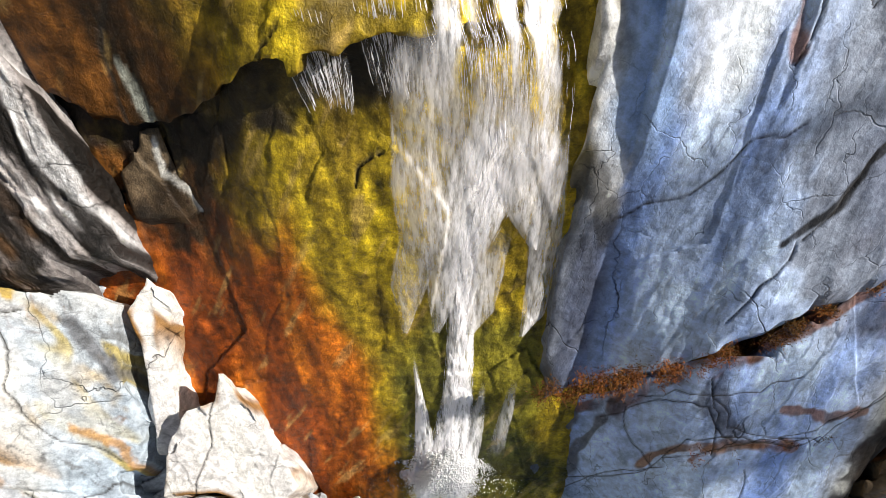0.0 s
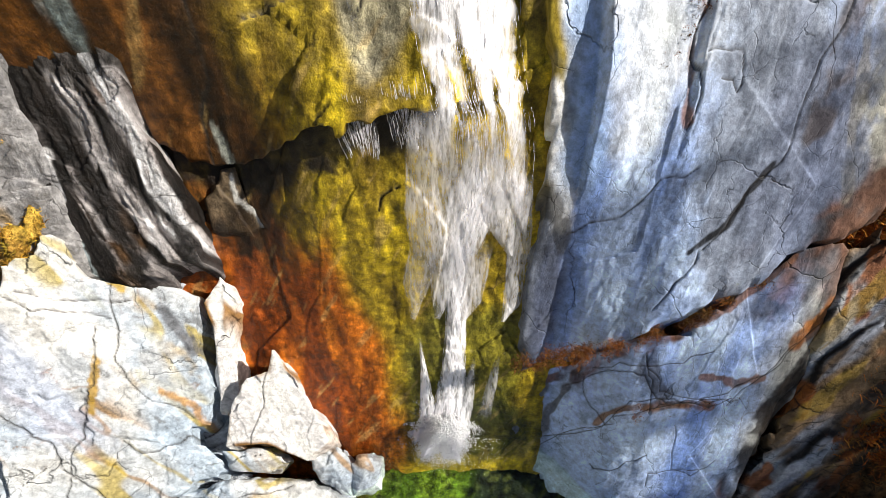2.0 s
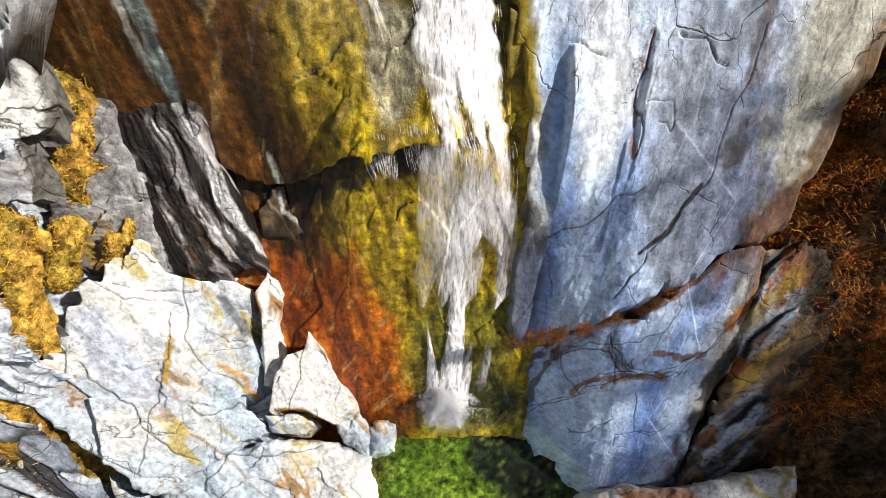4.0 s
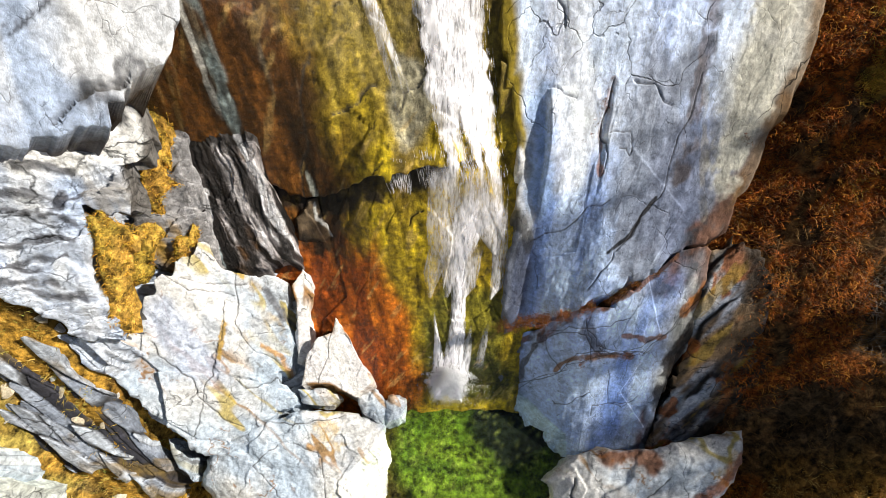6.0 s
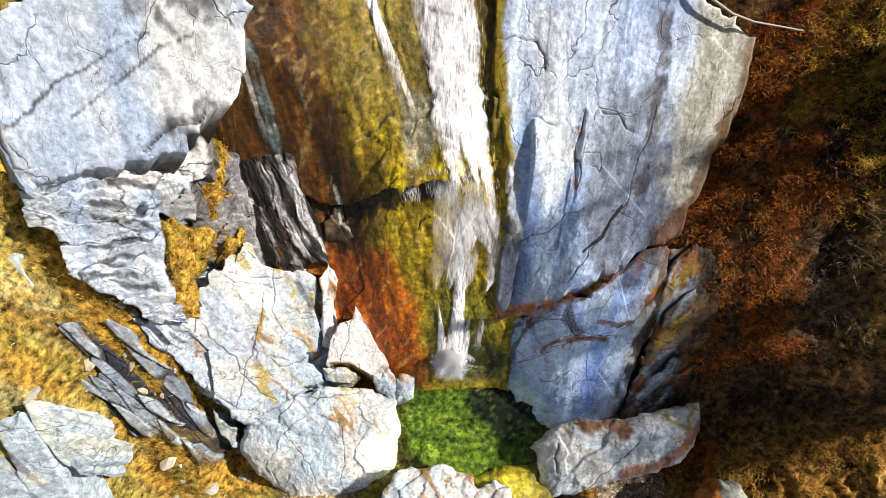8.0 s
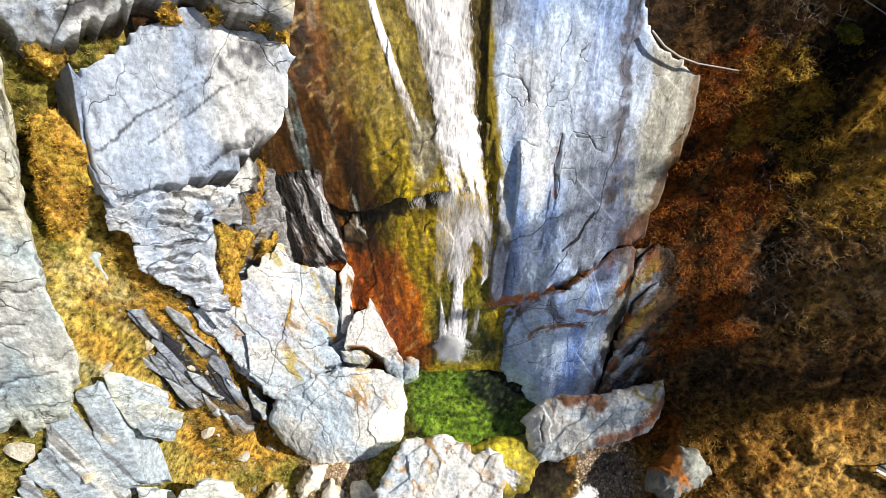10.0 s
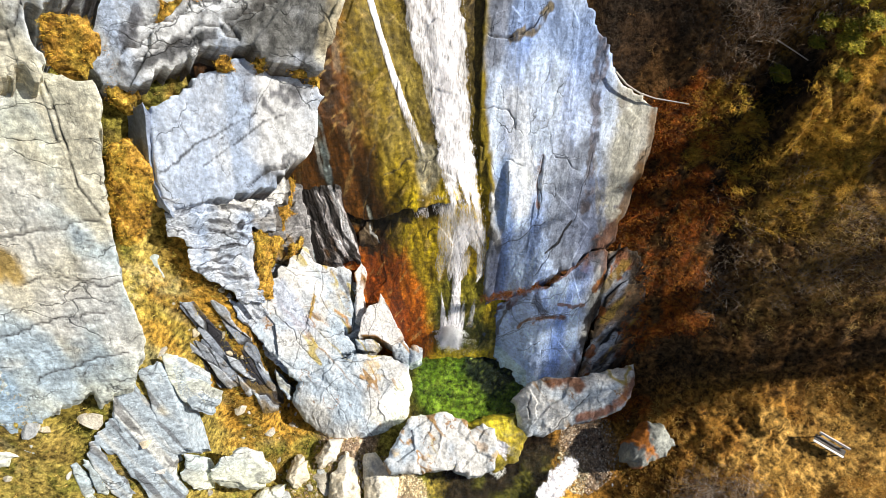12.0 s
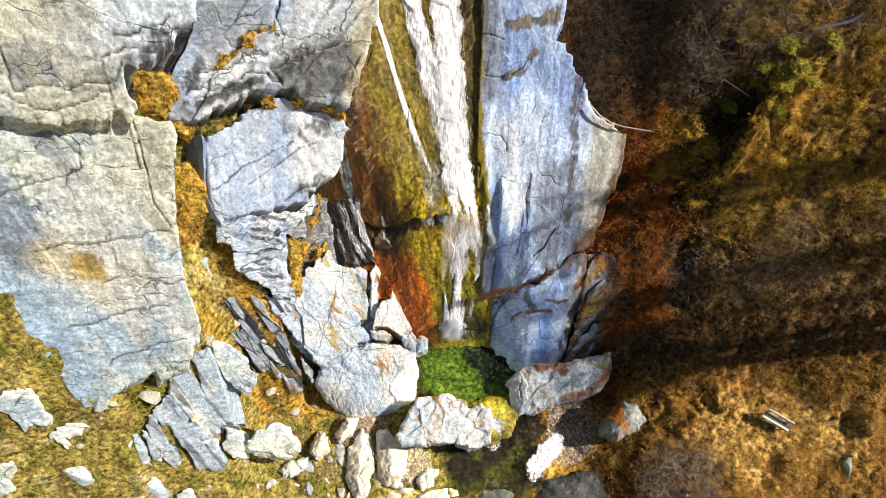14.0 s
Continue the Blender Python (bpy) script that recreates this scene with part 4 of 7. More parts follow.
# dark blue washes near the top and mid-right paint shade
# dark grey wash up the left edge paints the shade beside the fall
# white and blue washes by the flute paint its sunlit edge and shadow
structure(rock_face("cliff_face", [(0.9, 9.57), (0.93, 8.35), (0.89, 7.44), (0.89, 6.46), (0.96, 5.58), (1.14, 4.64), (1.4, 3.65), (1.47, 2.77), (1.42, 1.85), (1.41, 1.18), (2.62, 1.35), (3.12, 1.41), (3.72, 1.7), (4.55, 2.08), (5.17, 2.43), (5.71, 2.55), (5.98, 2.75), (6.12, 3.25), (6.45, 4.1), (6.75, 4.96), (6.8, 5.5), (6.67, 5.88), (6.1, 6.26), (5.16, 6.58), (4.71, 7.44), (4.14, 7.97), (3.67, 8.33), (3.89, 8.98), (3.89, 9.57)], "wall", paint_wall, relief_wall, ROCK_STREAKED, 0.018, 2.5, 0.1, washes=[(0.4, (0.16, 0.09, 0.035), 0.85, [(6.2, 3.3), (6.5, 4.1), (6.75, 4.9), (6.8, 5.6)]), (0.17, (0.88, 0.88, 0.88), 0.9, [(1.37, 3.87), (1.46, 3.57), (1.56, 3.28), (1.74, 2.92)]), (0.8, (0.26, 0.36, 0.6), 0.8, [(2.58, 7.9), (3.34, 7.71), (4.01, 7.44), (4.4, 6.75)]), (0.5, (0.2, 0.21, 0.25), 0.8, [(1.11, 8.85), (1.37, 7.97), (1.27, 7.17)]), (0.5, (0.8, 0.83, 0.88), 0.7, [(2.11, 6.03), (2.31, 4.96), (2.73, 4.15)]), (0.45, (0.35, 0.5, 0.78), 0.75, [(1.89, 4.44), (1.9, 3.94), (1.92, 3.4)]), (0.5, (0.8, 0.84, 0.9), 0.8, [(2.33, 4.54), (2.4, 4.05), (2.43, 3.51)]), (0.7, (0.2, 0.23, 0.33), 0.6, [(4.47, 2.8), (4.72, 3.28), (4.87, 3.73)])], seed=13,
    cracks=[(0.02, 0.06, [(3.65, 2.41), (3.98, 2.67), (4.18, 2.98), (4.4, 3.22), (4.49, 3.45), (4.56, 3.78), (4.64, 4.1), (4.75, 4.39), (4.78, 4.68), (4.81, 4.94)]), (0.03, 0.08, [(3.21, 1.77), (3.42, 2.06), (3.65, 2.41)]),
        (0.035, 0.14, [(0.85, 8.43), (1.3, 8.38), (1.62, 8.28), (1.83, 8.2)]), (0.035, 0.14, [(1.04, 7.41), (1.69, 7.33), (2.21, 7.41), (2.61, 7.64), (2.96, 7.9)]), (0.03, 0.1, [(0.89, 6.03), (1.45, 6), (1.85, 5.94), (2.05, 5.7), (2.1, 5.35)]),
        (0.03, 0.12, [(1.91, 4.76), (2.15, 4.7), (2.28, 4.61), (2.47, 4.57)]), (0.035, 0.14, [(3.49, 4.83), (3.69, 4.77), (3.88, 4.77), (4.03, 4.68), (4.3, 4.56)]), (0.02, 0.06, [(3.06, 4.1), (3.57, 4.17), (3.68, 3.92), (3.36, 3.88)]),
        (0.03, 0.1, [(3.04, 3.57), (3.09, 3.84), (2.98, 4.1), (2.97, 4.34), (3.04, 4.58), (3.09, 4.81)]), (0.02, 0.06, [(1.84, 2.7), (2.26, 2.83), (2.67, 2.95), (2.98, 3.1), (3.48, 3.16)])],
    # first mark: shadow at the wall's left foot, painted on
    marks=[(0.12, (0.05, 0.05, 0.05), 0.75, [(1.53, 3.01), (1.69, 2.83), (1.84, 2.7)]), (0.05, (0.03, 0.03, 0.035), 0.95, [(3.58, 2.34), (3.84, 2.54), (4.04, 2.76), (4.22, 3.01), (4.37, 3.19)]), (0.1, (0.28, 0.26, 0.22), 0.6, [(5.43, 2.92), (5.23, 3.57), (5.08, 4.1), (4.99, 4.54), (4.94, 4.81)]), (0.2, (0.13, 0.1, 0.09), 0.75, [(4.71, 7.3), (4.71, 6.17), (4.77, 4.96), (4.8, 3.56)]), (0.45, (0.58, 0.56, 0.47), 0.85, [(5.87, 6.1), (5.91, 4.96), (5.73, 3.81)]), (0.16, (0.18, 0.12, 0.03), 0.85, [(1.91, 8.54), (2.71, 8.67), (3.61, 8.79)]), (0.12, (0.2, 0.14, 0.03), 0.85, [(1.79, 7.33), (2.51, 7.57), (2.96, 7.94)]), (0.06, (0.35, 0.12, 0.02), 0.7, [(3.04, 3.57), (3.02, 3.94), (2.99, 4.39), (3.05, 4.81)])]), "tall blue-grey smooth rock wall with vertical streaks and cracks", "cliff")
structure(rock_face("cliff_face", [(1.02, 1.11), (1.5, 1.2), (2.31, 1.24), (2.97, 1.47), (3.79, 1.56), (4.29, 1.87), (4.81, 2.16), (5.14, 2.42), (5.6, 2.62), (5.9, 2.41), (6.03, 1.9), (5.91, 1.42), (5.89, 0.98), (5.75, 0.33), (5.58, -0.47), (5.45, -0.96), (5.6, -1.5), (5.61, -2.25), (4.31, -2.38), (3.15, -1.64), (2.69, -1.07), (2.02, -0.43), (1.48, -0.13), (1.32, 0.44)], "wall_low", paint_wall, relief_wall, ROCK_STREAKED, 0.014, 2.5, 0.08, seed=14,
    cracks=[(0.018, 0.06, [(2.25, 0.96), (2.85, 1.09), (3.39, 0.96), (3.58, 0.61), (4.23, 0.57), (4.85, 0.61)]), (0.015, 0.05, [(2.98, 0.44), (3.71, 0.51), (4.53, 0.61), (5.25, 0.96), (5.61, 1.37)]), (0.012, 0.04, [(1.64, -0.08), (2.36, 0.25), (3.01, 0.3)]), (0.012, 0.04, [(3.31, 1.29), (3.49, 0.88), (3.54, 0.44)]), (0.012, 0.04, [(2.46, 0.96), (2.71, 0.44), (2.91, 0.25)]), (0.012, 0.04, [(2.68, 1.17), (3.13, 1.19), (3.77, 1.09), (4.35, 1.21)]), (0.018, 0.06, [(5.44, -1.18), (5.52, -0.23), (5.63, 0.52), (6.14, 1.29)]), (0.018, 0.05, [(1.65, -0.18), (1.95, 0.11), (2.81, 0.2), (3.23, 0.53), (3.79, 0.61), (4.45, 0.52), (4.85, 0.61)]), (0.018, 0.05, [(3.33, 1.21), (3.47, 0.96), (3.56, 0.7), (4.22, 0.6), (4.58, 0.61)]), (0.018, 0.05, [(3.99, 0.25), (4.17, -0.43), (4.54, -0.53), (4.88, -0.33)]), (0.024, 0.06, [(2.79, -0.33), (3.15, -0.43), (3.67, -0.23)]), (0.018, 0.05, [(3.7, -0.85), (3.71, -0.64), (4.2, -0.53), (4.63, -0.43)]), (0.012, 0.03, [(4.77, 0.52), (5.25, 0.96), (5.54, 1.29), (5.91, 1.61)])],
    marks=[(0.07, (0.3, 0.13, 0.02), 0.85, [(2.78, 0.33), (3.39, 0.51), (4.45, 0.52)]), (0.08, (0.24, 0.09, 0.015), 0.8, [(4.23, 0.92), (4.78, 0.83), (5.28, 0.88)]), (0.14, (0.06, 0.055, 0.06), 0.7, [(3.34, 1.17), (3.56, 0.79), (3.76, 0.72)]), (0.2, (0.03, 0.022, 0.02), 0.85, [(5.46, -1.41), (5.48, -0.43), (5.55, 0.43), (5.98, 1.21)]), (0.1, (0.4, 0.14, 0.02), 0.85, [(5.61, 1.37), (5.81, 1.61), (6.04, 1.76)]), (0.17, (0.15, 0.05, 0.01), 0.85, [(2.33, 1.11), (2.7, 1.29), (3.17, 1.45), (3.75, 1.51)]), (0.1, (0.13, 0.045, 0.01), 0.85, [(1.11, 1.05), (1.71, 1.13), (2.32, 1.2)]), (0.08, (0.2, 0.07, 0.012), 0.8, [(3.75, 1.51), (4.26, 1.8), (4.83, 2.11), (5.1, 2.39)]), (0.08, (0.1, 0.09, 0.085), 0.8, [(1.89, 0.96), (1.76, 0.7), (1.69, 0.44)]), (0.09, (0.1, 0.09, 0.085), 0.8, [(2.26, 0.88), (2, 0.53), (1.79, 0.06)]), (0.06, (0.24, 0.09, 0.015), 0.75, [(3.31, 0.39), (3.69, 0.57), (4.35, 0.52), (4.59, 0.43)]), (0.16, (0.36, 0.12, 0.02), 0.7, [(5.66, 1.37), (5.86, 1.61), (5.91, 1.84)]), (0.13, (0.05, 0.035, 0.025), 0.85, [(5.94, 1.29), (5.74, 0.79), (5.64, 0.06), (5.61, -0.64), (5.52, -1.41)]), (0.18, (0.16, 0.11, 0.03), 0.9, [(1.02, 0.88), (1.1, 0.44), (1.19, 0.02)])]), "lower blue-grey rock wall with rust-brown stained ledge above the pool", "cliff")
thing(rock_face("boulder", [(2.75, -2.8), (2.65, -2.37), (3.3, -1.85), (3.95, -1.62), (5.25, -1.65), (6.39, -1.44), (7.32, -1.18), (7.41, -1.7), (7.26, -2.64), (6.87, -2.99), (5.85, -3.29), (4.94, -3.52), (4.03, -3.76), (3.18, -3.94), (2.84, -3.42)], "boulder", paint_white, relief_dome, ROCK, 0.03, 2.5, 0.25, 0.05, washes=[(0.7, (0.74, 0.72, 0.68), 0.8, [(3.06, -2.81), (3.73, -2.82), (4.26, -3.07)]), (0.3, (0.16, 0.05, 0.008), 0.9, [(4.09, -1.86), (4.86, -1.76), (5.26, -2.01)]), (0.22, (0.24, 0.065, 0.006), 0.8, [(5.32, -3.21), (6.36, -2.99), (7.1, -2.45), (7.32, -1.93)])], seed=15,
    cracks=[(0.05, 0.15, [(3.32, -3.18), (3.14, -2.81), (3.24, -2.38)]), (0.02, 0.06, [(4.28, -3.56), (5.04, -2.84), (5.54, -2.37)])]), "pale grey-white boulder with orange lichen beside the pool", "boulder")
structure(rock_face("grey_outcrop", [(-6.45, 3.9), (-6.2, 4.3), (-5.5, 4.5), (-5.3, 4.0), (-5.26, 3.28), (-5.32, 2.82), (-5.18, 2.45), (-5.08, 2.11), (-5.87, 1.91), (-6.39, 1.97), (-6.69, 2.14), (-6.99, 2.25), (-6.74, 2.65), (-6.42, 3.14)], "grey", paint_grey, relief_ledges, ROCK_STRATA, 0.022, 2.5, 0.12, seed=116), "rough grey rock between strips of yellow moss", "outcrop")
structure(rock_face("banded_outcrop", [(-5.48, 4.11), (-4.88, 4.21), (-4.34, 4.25), (-3.9, 4.17), (-4.03, 3.78), (-3.78, 3.41), (-3.63, 3.02), (-3.69, 2.43), (-4.29, 2.33), (-5.19, 2.26), (-5.39, 2.39), (-5.69, 2.73), (-5.97, 3.13), (-5.88, 3.65)], "strata", paint_strata, relief_strata, ROCK_STRATA, 0.018, 2.0, 0.12, seed=16,
    marks=[(0.17, (0.014, 0.011, 0.01), 0.95, [(-5.28, 3.96), (-5.15, 3.6), (-5.15, 3.3), (-5.08, 2.87), (-5.02, 2.52), (-4.93, 2.32)]), (0.15, (0.014, 0.011, 0.01), 0.95, [(-4.95, 3.65), (-4.85, 3.35), (-4.72, 3.04), (-4.55, 2.46), (-4.5, 2.3)]), (0.12, (0.014, 0.011, 0.01), 0.95, [(-4.42, 3.88), (-4.33, 3.63), (-4.23, 3.32), (-4.01, 2.88), (-3.75, 2.5)]), (0.13, (0.02, 0.016, 0.013), 0.9, [(-5.2, 4.07), (-4.75, 4.06), (-4.21, 4.11), (-3.97, 4.07)]), (0.06, (0.7, 0.69, 0.7), 0.8, [(-4.09, 3.48), (-3.92, 3.25), (-3.72, 2.89)]), (0.05, (0.7, 0.69, 0.7), 0.8, [(-5.2, 3.38), (-5.26, 3.02)]), (0.07, (0.62, 0.62, 0.64), 0.7, [(-4.27, 4.1), (-4.21, 3.85), (-4.09, 3.6)]), (0.05, (0.5, 0.58, 0.6), 0.7, [(-5.33, 2.6), (-5.26, 2.29)])]), "dark rock outcrop banded black and white", "outcrop")
structure(rock_face("white_slab", [(-7.79, 0.32), (-7.25, 0.54), (-6.78, 1.08), (-6.42, 1.6), (-6.01, 1.87), (-5.85, 2.15), (-5.37, 2.49), (-5.11, 2.13), (-4.86, 1.96), (-4.14, 2.13), (-3.92, 2), (-3.98, 1.31), (-4, 0.33), (-4.3, 0.05), (-3.89, -0.44), (-4.95, -0.98), (-6.14, -1.77), (-6.69, -1.27), (-7.31, -0.58), (-7.66, -0.16)], "white_slab", paint_white, relief_white, ROCK, 0.02, 2.0, 0.1, 0.07, washes=[(0.5, (0.42, 0.48, 0.62), 0.7, [(-6.37, 1.05), (-6.16, 0.61), (-5.77, 0.14)]), (0.5, (0.5, 0.57, 0.66), 0.7, [(-4.95, 1.77), (-4.75, 1.33), (-4.61, 0.84)]), (0.35, (0.86, 0.85, 0.83), 0.8, [(-5.87, 1.71), (-5.5, 1.58), (-5.14, 1.28)]), (0.14, (0.1, 0.1, 0.11), 0.85, [(-4.3, 1.79), (-4.15, 1.53), (-4.02, 1.34)]), (0.07, (0.36, 0.22, 0.03), 0.9, [(-5.25, 1.03), (-5.35, 0.69), (-5.46, 0.34)]), (0.07, (0.4, 0.2, 0.04), 0.8, [(-4.56, 0.67), (-4.21, 0.53), (-4.13, 0.25)]), (0.07, (0.38, 0.25, 0.03), 0.9, [(-4.88, 2.05), (-4.77, 2.1), (-4.76, 1.99)])], seed=17,
    cracks=[(0.016, 0.06, [(-5.12, 1.52), (-5.32, 0.86), (-5.79, -0.31), (-6.11, -1.07), (-6.26, -1.36)]), (0.035, 0.12, [(-6.77, 0.55), (-6.5, 0.09), (-6.15, -0.19), (-6.04, -0.5), (-5.63, -0.92), (-5.25, -1.07)]), (0.02, 0.07, [(-4.03, 0.07), (-4.45, -0.05), (-5, -0.27), (-5.27, -0.01)]), (0.016, 0.06, [(-4.88, 1.94), (-5, 1.06), (-4.94, 0.81), (-4.66, 0.58), (-4.24, 0.39)]), (0.016, 0.05, [(-6.2, 1.76), (-5.78, 1.54), (-5.01, 1.54)]), (0.02, 0.06, [(-5.94, 1.8), (-5.45, 1.77), (-4.7, 1.93)])]), "sunlit white fractured rock slab", "outcrop")
structure(rock_face("rock_base", [(-8.5, 0.4), (-8.5, 2.0), (-7.6, 2.8), (-6.4, 3.7), (-5.0, 3.9), (-3.6, 3.2), (-3.7, 0.2), (-4.5, -1.0), (-6.2, -1.7), (-7.2, -0.9), (-7.6, -0.2)], "white_base", paint_ledges, relief_ledges, ROCK_BEDS, 0.03, 1.5, 0.1, 0.2, seed=117), "broken blue-white rock beds between the larger slabs", "outcrop")
thing(rock_face("boulder", [(-4.52, -0.85), (-3.78, -0.66), (-2.73, -0.68), (-1.8, -0.97), (-1.7, -1.75), (-1.81, -2.85), (-2.05, -3.56), (-2.71, -4.81), (-4.11, -4.21), (-4.53, -4.43), (-5.18, -3.93), (-5.95, -3.45), (-6.32, -3.1), (-6.65, -2.51), (-6.47, -1.91), (-6.03, -1.37), (-5.36, -0.95)], "white", paint_white, relief_dome, ROCK, 0.022, 2.2, 0.3, 0.04, seed=18,
    cracks=[(0.016, 0.06, [(-3.14, -4.4), (-3.52, -3.39), (-3.33, -2.41), (-3.52, -1.69), (-4.09, -1.48)]), (0.016, 0.05, [(-4.57, -1.5), (-5.18, -1.99), (-4.44, -2.92), (-4.22, -3.79)]), (0.02, 0.07, [(-5.1, -0.94), (-4.07, -1.06), (-2.73, -0.77)])]), "large rounded sunlit white boulder beside the pool", "boulder")
thing(rock_face("wedge_rock", [(-2.78, 1.33), (-2.52, 0.97), (-2.25, 0.43), (-2.04, 0.02), (-2.48, -0.33), (-3.12, -0.05), (-3.77, -0.11), (-3.56, 0.52), (-3.26, 0.91), (-2.89, 1.03)], "wedge", paint_wedge, relief_chip, ROCK, 0.016, 1.6, 0.05, 0.01, seed=19, lift=0.05,
    cracks=[(0.016, 0.06, [(-3.42, -0.06), (-3.12, 0.45), (-2.85, 1)])]), "pointed white wedge of rock at the foot of the rust-stained chute")
thing(rock_face("rock_fin", [(-3.5, 2.33), (-3.45, 2.22), (-3.52, 1.73), (-3.5, 1.04), (-3.51, 0.72), (-3.78, 0.42), (-3.87, 0.47), (-3.8, 1.03), (-3.74, 1.67), (-3.8, 1.98)], "wedge", paint_wedge, relief_chip, ROCK, 0.014, 1.4, 0.04, 0.01, seed=20, lift=-0.45), "narrow upright white fin of rock")
for k, outline in enumerate([[(-3.96, -0.14), (-3.15, -0.07), (-2.98, -0.31), (-3.22, -0.53), (-3.84, -0.48)], [(-2.52, -0.21), (-1.96, -0.01), (-1.67, -0.51), (-1.88, -0.89), (-2.36, -0.68)], [(-1.8, -0.39), (-1.5, -0.17), (-1.16, -0.33), (-1.25, -0.77), (-1.73, -0.9)]]):
    thing(rock_face("stone", outline, "wedge", paint_white, relief_dome, ROCK, 0.02, 0.9, 0.12, 0.04, seed=21 + k), "small white stone at the edge of the pool", "stone", "stones by the pool")
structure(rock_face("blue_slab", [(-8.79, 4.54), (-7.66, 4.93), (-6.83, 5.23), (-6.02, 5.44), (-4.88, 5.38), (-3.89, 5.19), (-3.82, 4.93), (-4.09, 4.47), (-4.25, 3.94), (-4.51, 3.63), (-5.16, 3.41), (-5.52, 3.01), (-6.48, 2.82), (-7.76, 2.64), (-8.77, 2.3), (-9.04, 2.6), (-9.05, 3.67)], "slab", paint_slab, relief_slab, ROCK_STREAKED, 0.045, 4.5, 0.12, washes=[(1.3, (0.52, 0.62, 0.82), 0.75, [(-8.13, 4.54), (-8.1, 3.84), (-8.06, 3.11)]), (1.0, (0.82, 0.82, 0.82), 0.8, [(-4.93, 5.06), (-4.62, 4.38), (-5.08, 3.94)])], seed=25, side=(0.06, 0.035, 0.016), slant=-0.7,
    cracks=[(0.08, 0.3, [(-6.35, 3.01), (-5.58, 3.34), (-5.04, 3.53)])],
    # dark patch on the lower edge paints the shaded cavities there
    marks=[(0.025, (0.06, 0.06, 0.07), 0.8, [(-7.62, 3.27), (-6.96, 3.59), (-6.3, 3.9), (-5.63, 4.28), (-5, 4.51)]), (0.025, (0.06, 0.06, 0.07), 0.8, [(-8.88, 3.09), (-7.73, 3.71), (-6.64, 4.17), (-5.8, 4.48)]), (0.22, (0.13, 0.13, 0.15), 0.85, [(-5.47, 4.68), (-4.86, 4.82), (-4.27, 4.78)]), (0.22, (0.1, 0.1, 0.11), 0.85, [(-5.8, 3.21), (-5.26, 3.4), (-4.93, 3.53)]), (0.3, (0.28, 0.29, 0.33), 0.6, [(-6.05, 5.28), (-5.92, 4.95), (-6.06, 4.68)])]), "pale blue-white smooth slab of rock", "cliff")
# two near-black washes stand in for shaded cavities below the slab
structure(rock_face("ledges", [(-8.97, 2.5), (-8.33, 2.76), (-7.79, 2.9), (-7.05, 3.14), (-6.27, 3.42), (-5.5, 3.52), (-5.38, 3.45), (-5.5, 3.24), (-5.8, 2.92), (-6.02, 2.74), (-5.78, 2.62), (-5.83, 2.3), (-6.2, 2.12), (-6.58, 2.22), (-6.76, 1.95), (-6.63, 1.65), (-6.78, 1.28), (-6.74, 0.92), (-6.54, 0.53), (-6.56, 0.35), (-7.26, 0.26), (-7.6, 0.43), (-8, 0.67), (-8.56, 0.88), (-8.5, 1.5), (-8.84, 1.7), (-9.26, 1.64)], "ledges", paint_ledges, relief_ledges, ROCK_BEDS, 0.026, 0.8, 0.1, side=(0.12, 0.11, 0.1), undercut=0.3, washes=[(0.3, (0.3, 0.28, 0.25), 0.85, [(-6.3, 2.42), (-5.98, 2.44)]), (0.4, (0.82, 0.81, 0.78), 0.95, [(-7.34, 2.79), (-6.58, 2.96), (-5.88, 3.1), (-5.36, 3.27)]), (0.3, (0.09, 0.09, 0.1), 0.9, [(-5.98, 3.57), (-5.65, 3.72), (-5.22, 3.77)]), (0.13, (0.06, 0.06, 0.065), 0.9, [(-6.55, 3.25), (-6.04, 3.36), (-5.69, 3.45)])], seed=26, lift=0.1,
    marks=[(0.05, (0.08, 0.08, 0.09), 0.85, [(-7.79, 2.14), (-7.38, 2.25), (-6.9, 2.3)]), (0.05, (0.08, 0.08, 0.09), 0.85, [(-7.35, 2.52), (-6.96, 2.64), (-6.57, 2.68)]), (0.05, (0.08, 0.08, 0.09), 0.85, [(-7.47, 1.9), (-7.12, 2.0), (-6.85, 1.92)]), (0.05, (0.08, 0.08, 0.09), 0.85, [(-8.07, 1.45), (-7.67, 1.58), (-7.25, 1.65)]), (0.05, (0.08, 0.08, 0.09), 0.85, [(-8.0, 1.23), (-7.53, 1.34), (-7.03, 1.46)]), (0.05, (0.08, 0.08, 0.09), 0.85, [(-7.85, 1.99), (-7.55, 1.99), (-7.29, 2.08)]), (0.05, (0.08, 0.08, 0.09), 0.85, [(-7.43, 1.7), (-7.08, 1.78), (-6.9, 1.73)]), (0.05, (0.08, 0.08, 0.09), 0.85, [(-8.19, 0.95), (-7.76, 1.04), (-7.36, 1.02)]), (0.05, (0.08, 0.08, 0.09), 0.85, [(-7.84, 0.83), (-7.53, 0.78), (-7.07, 0.87)])]), "broken thin beds of blue-white rock", "cliff")
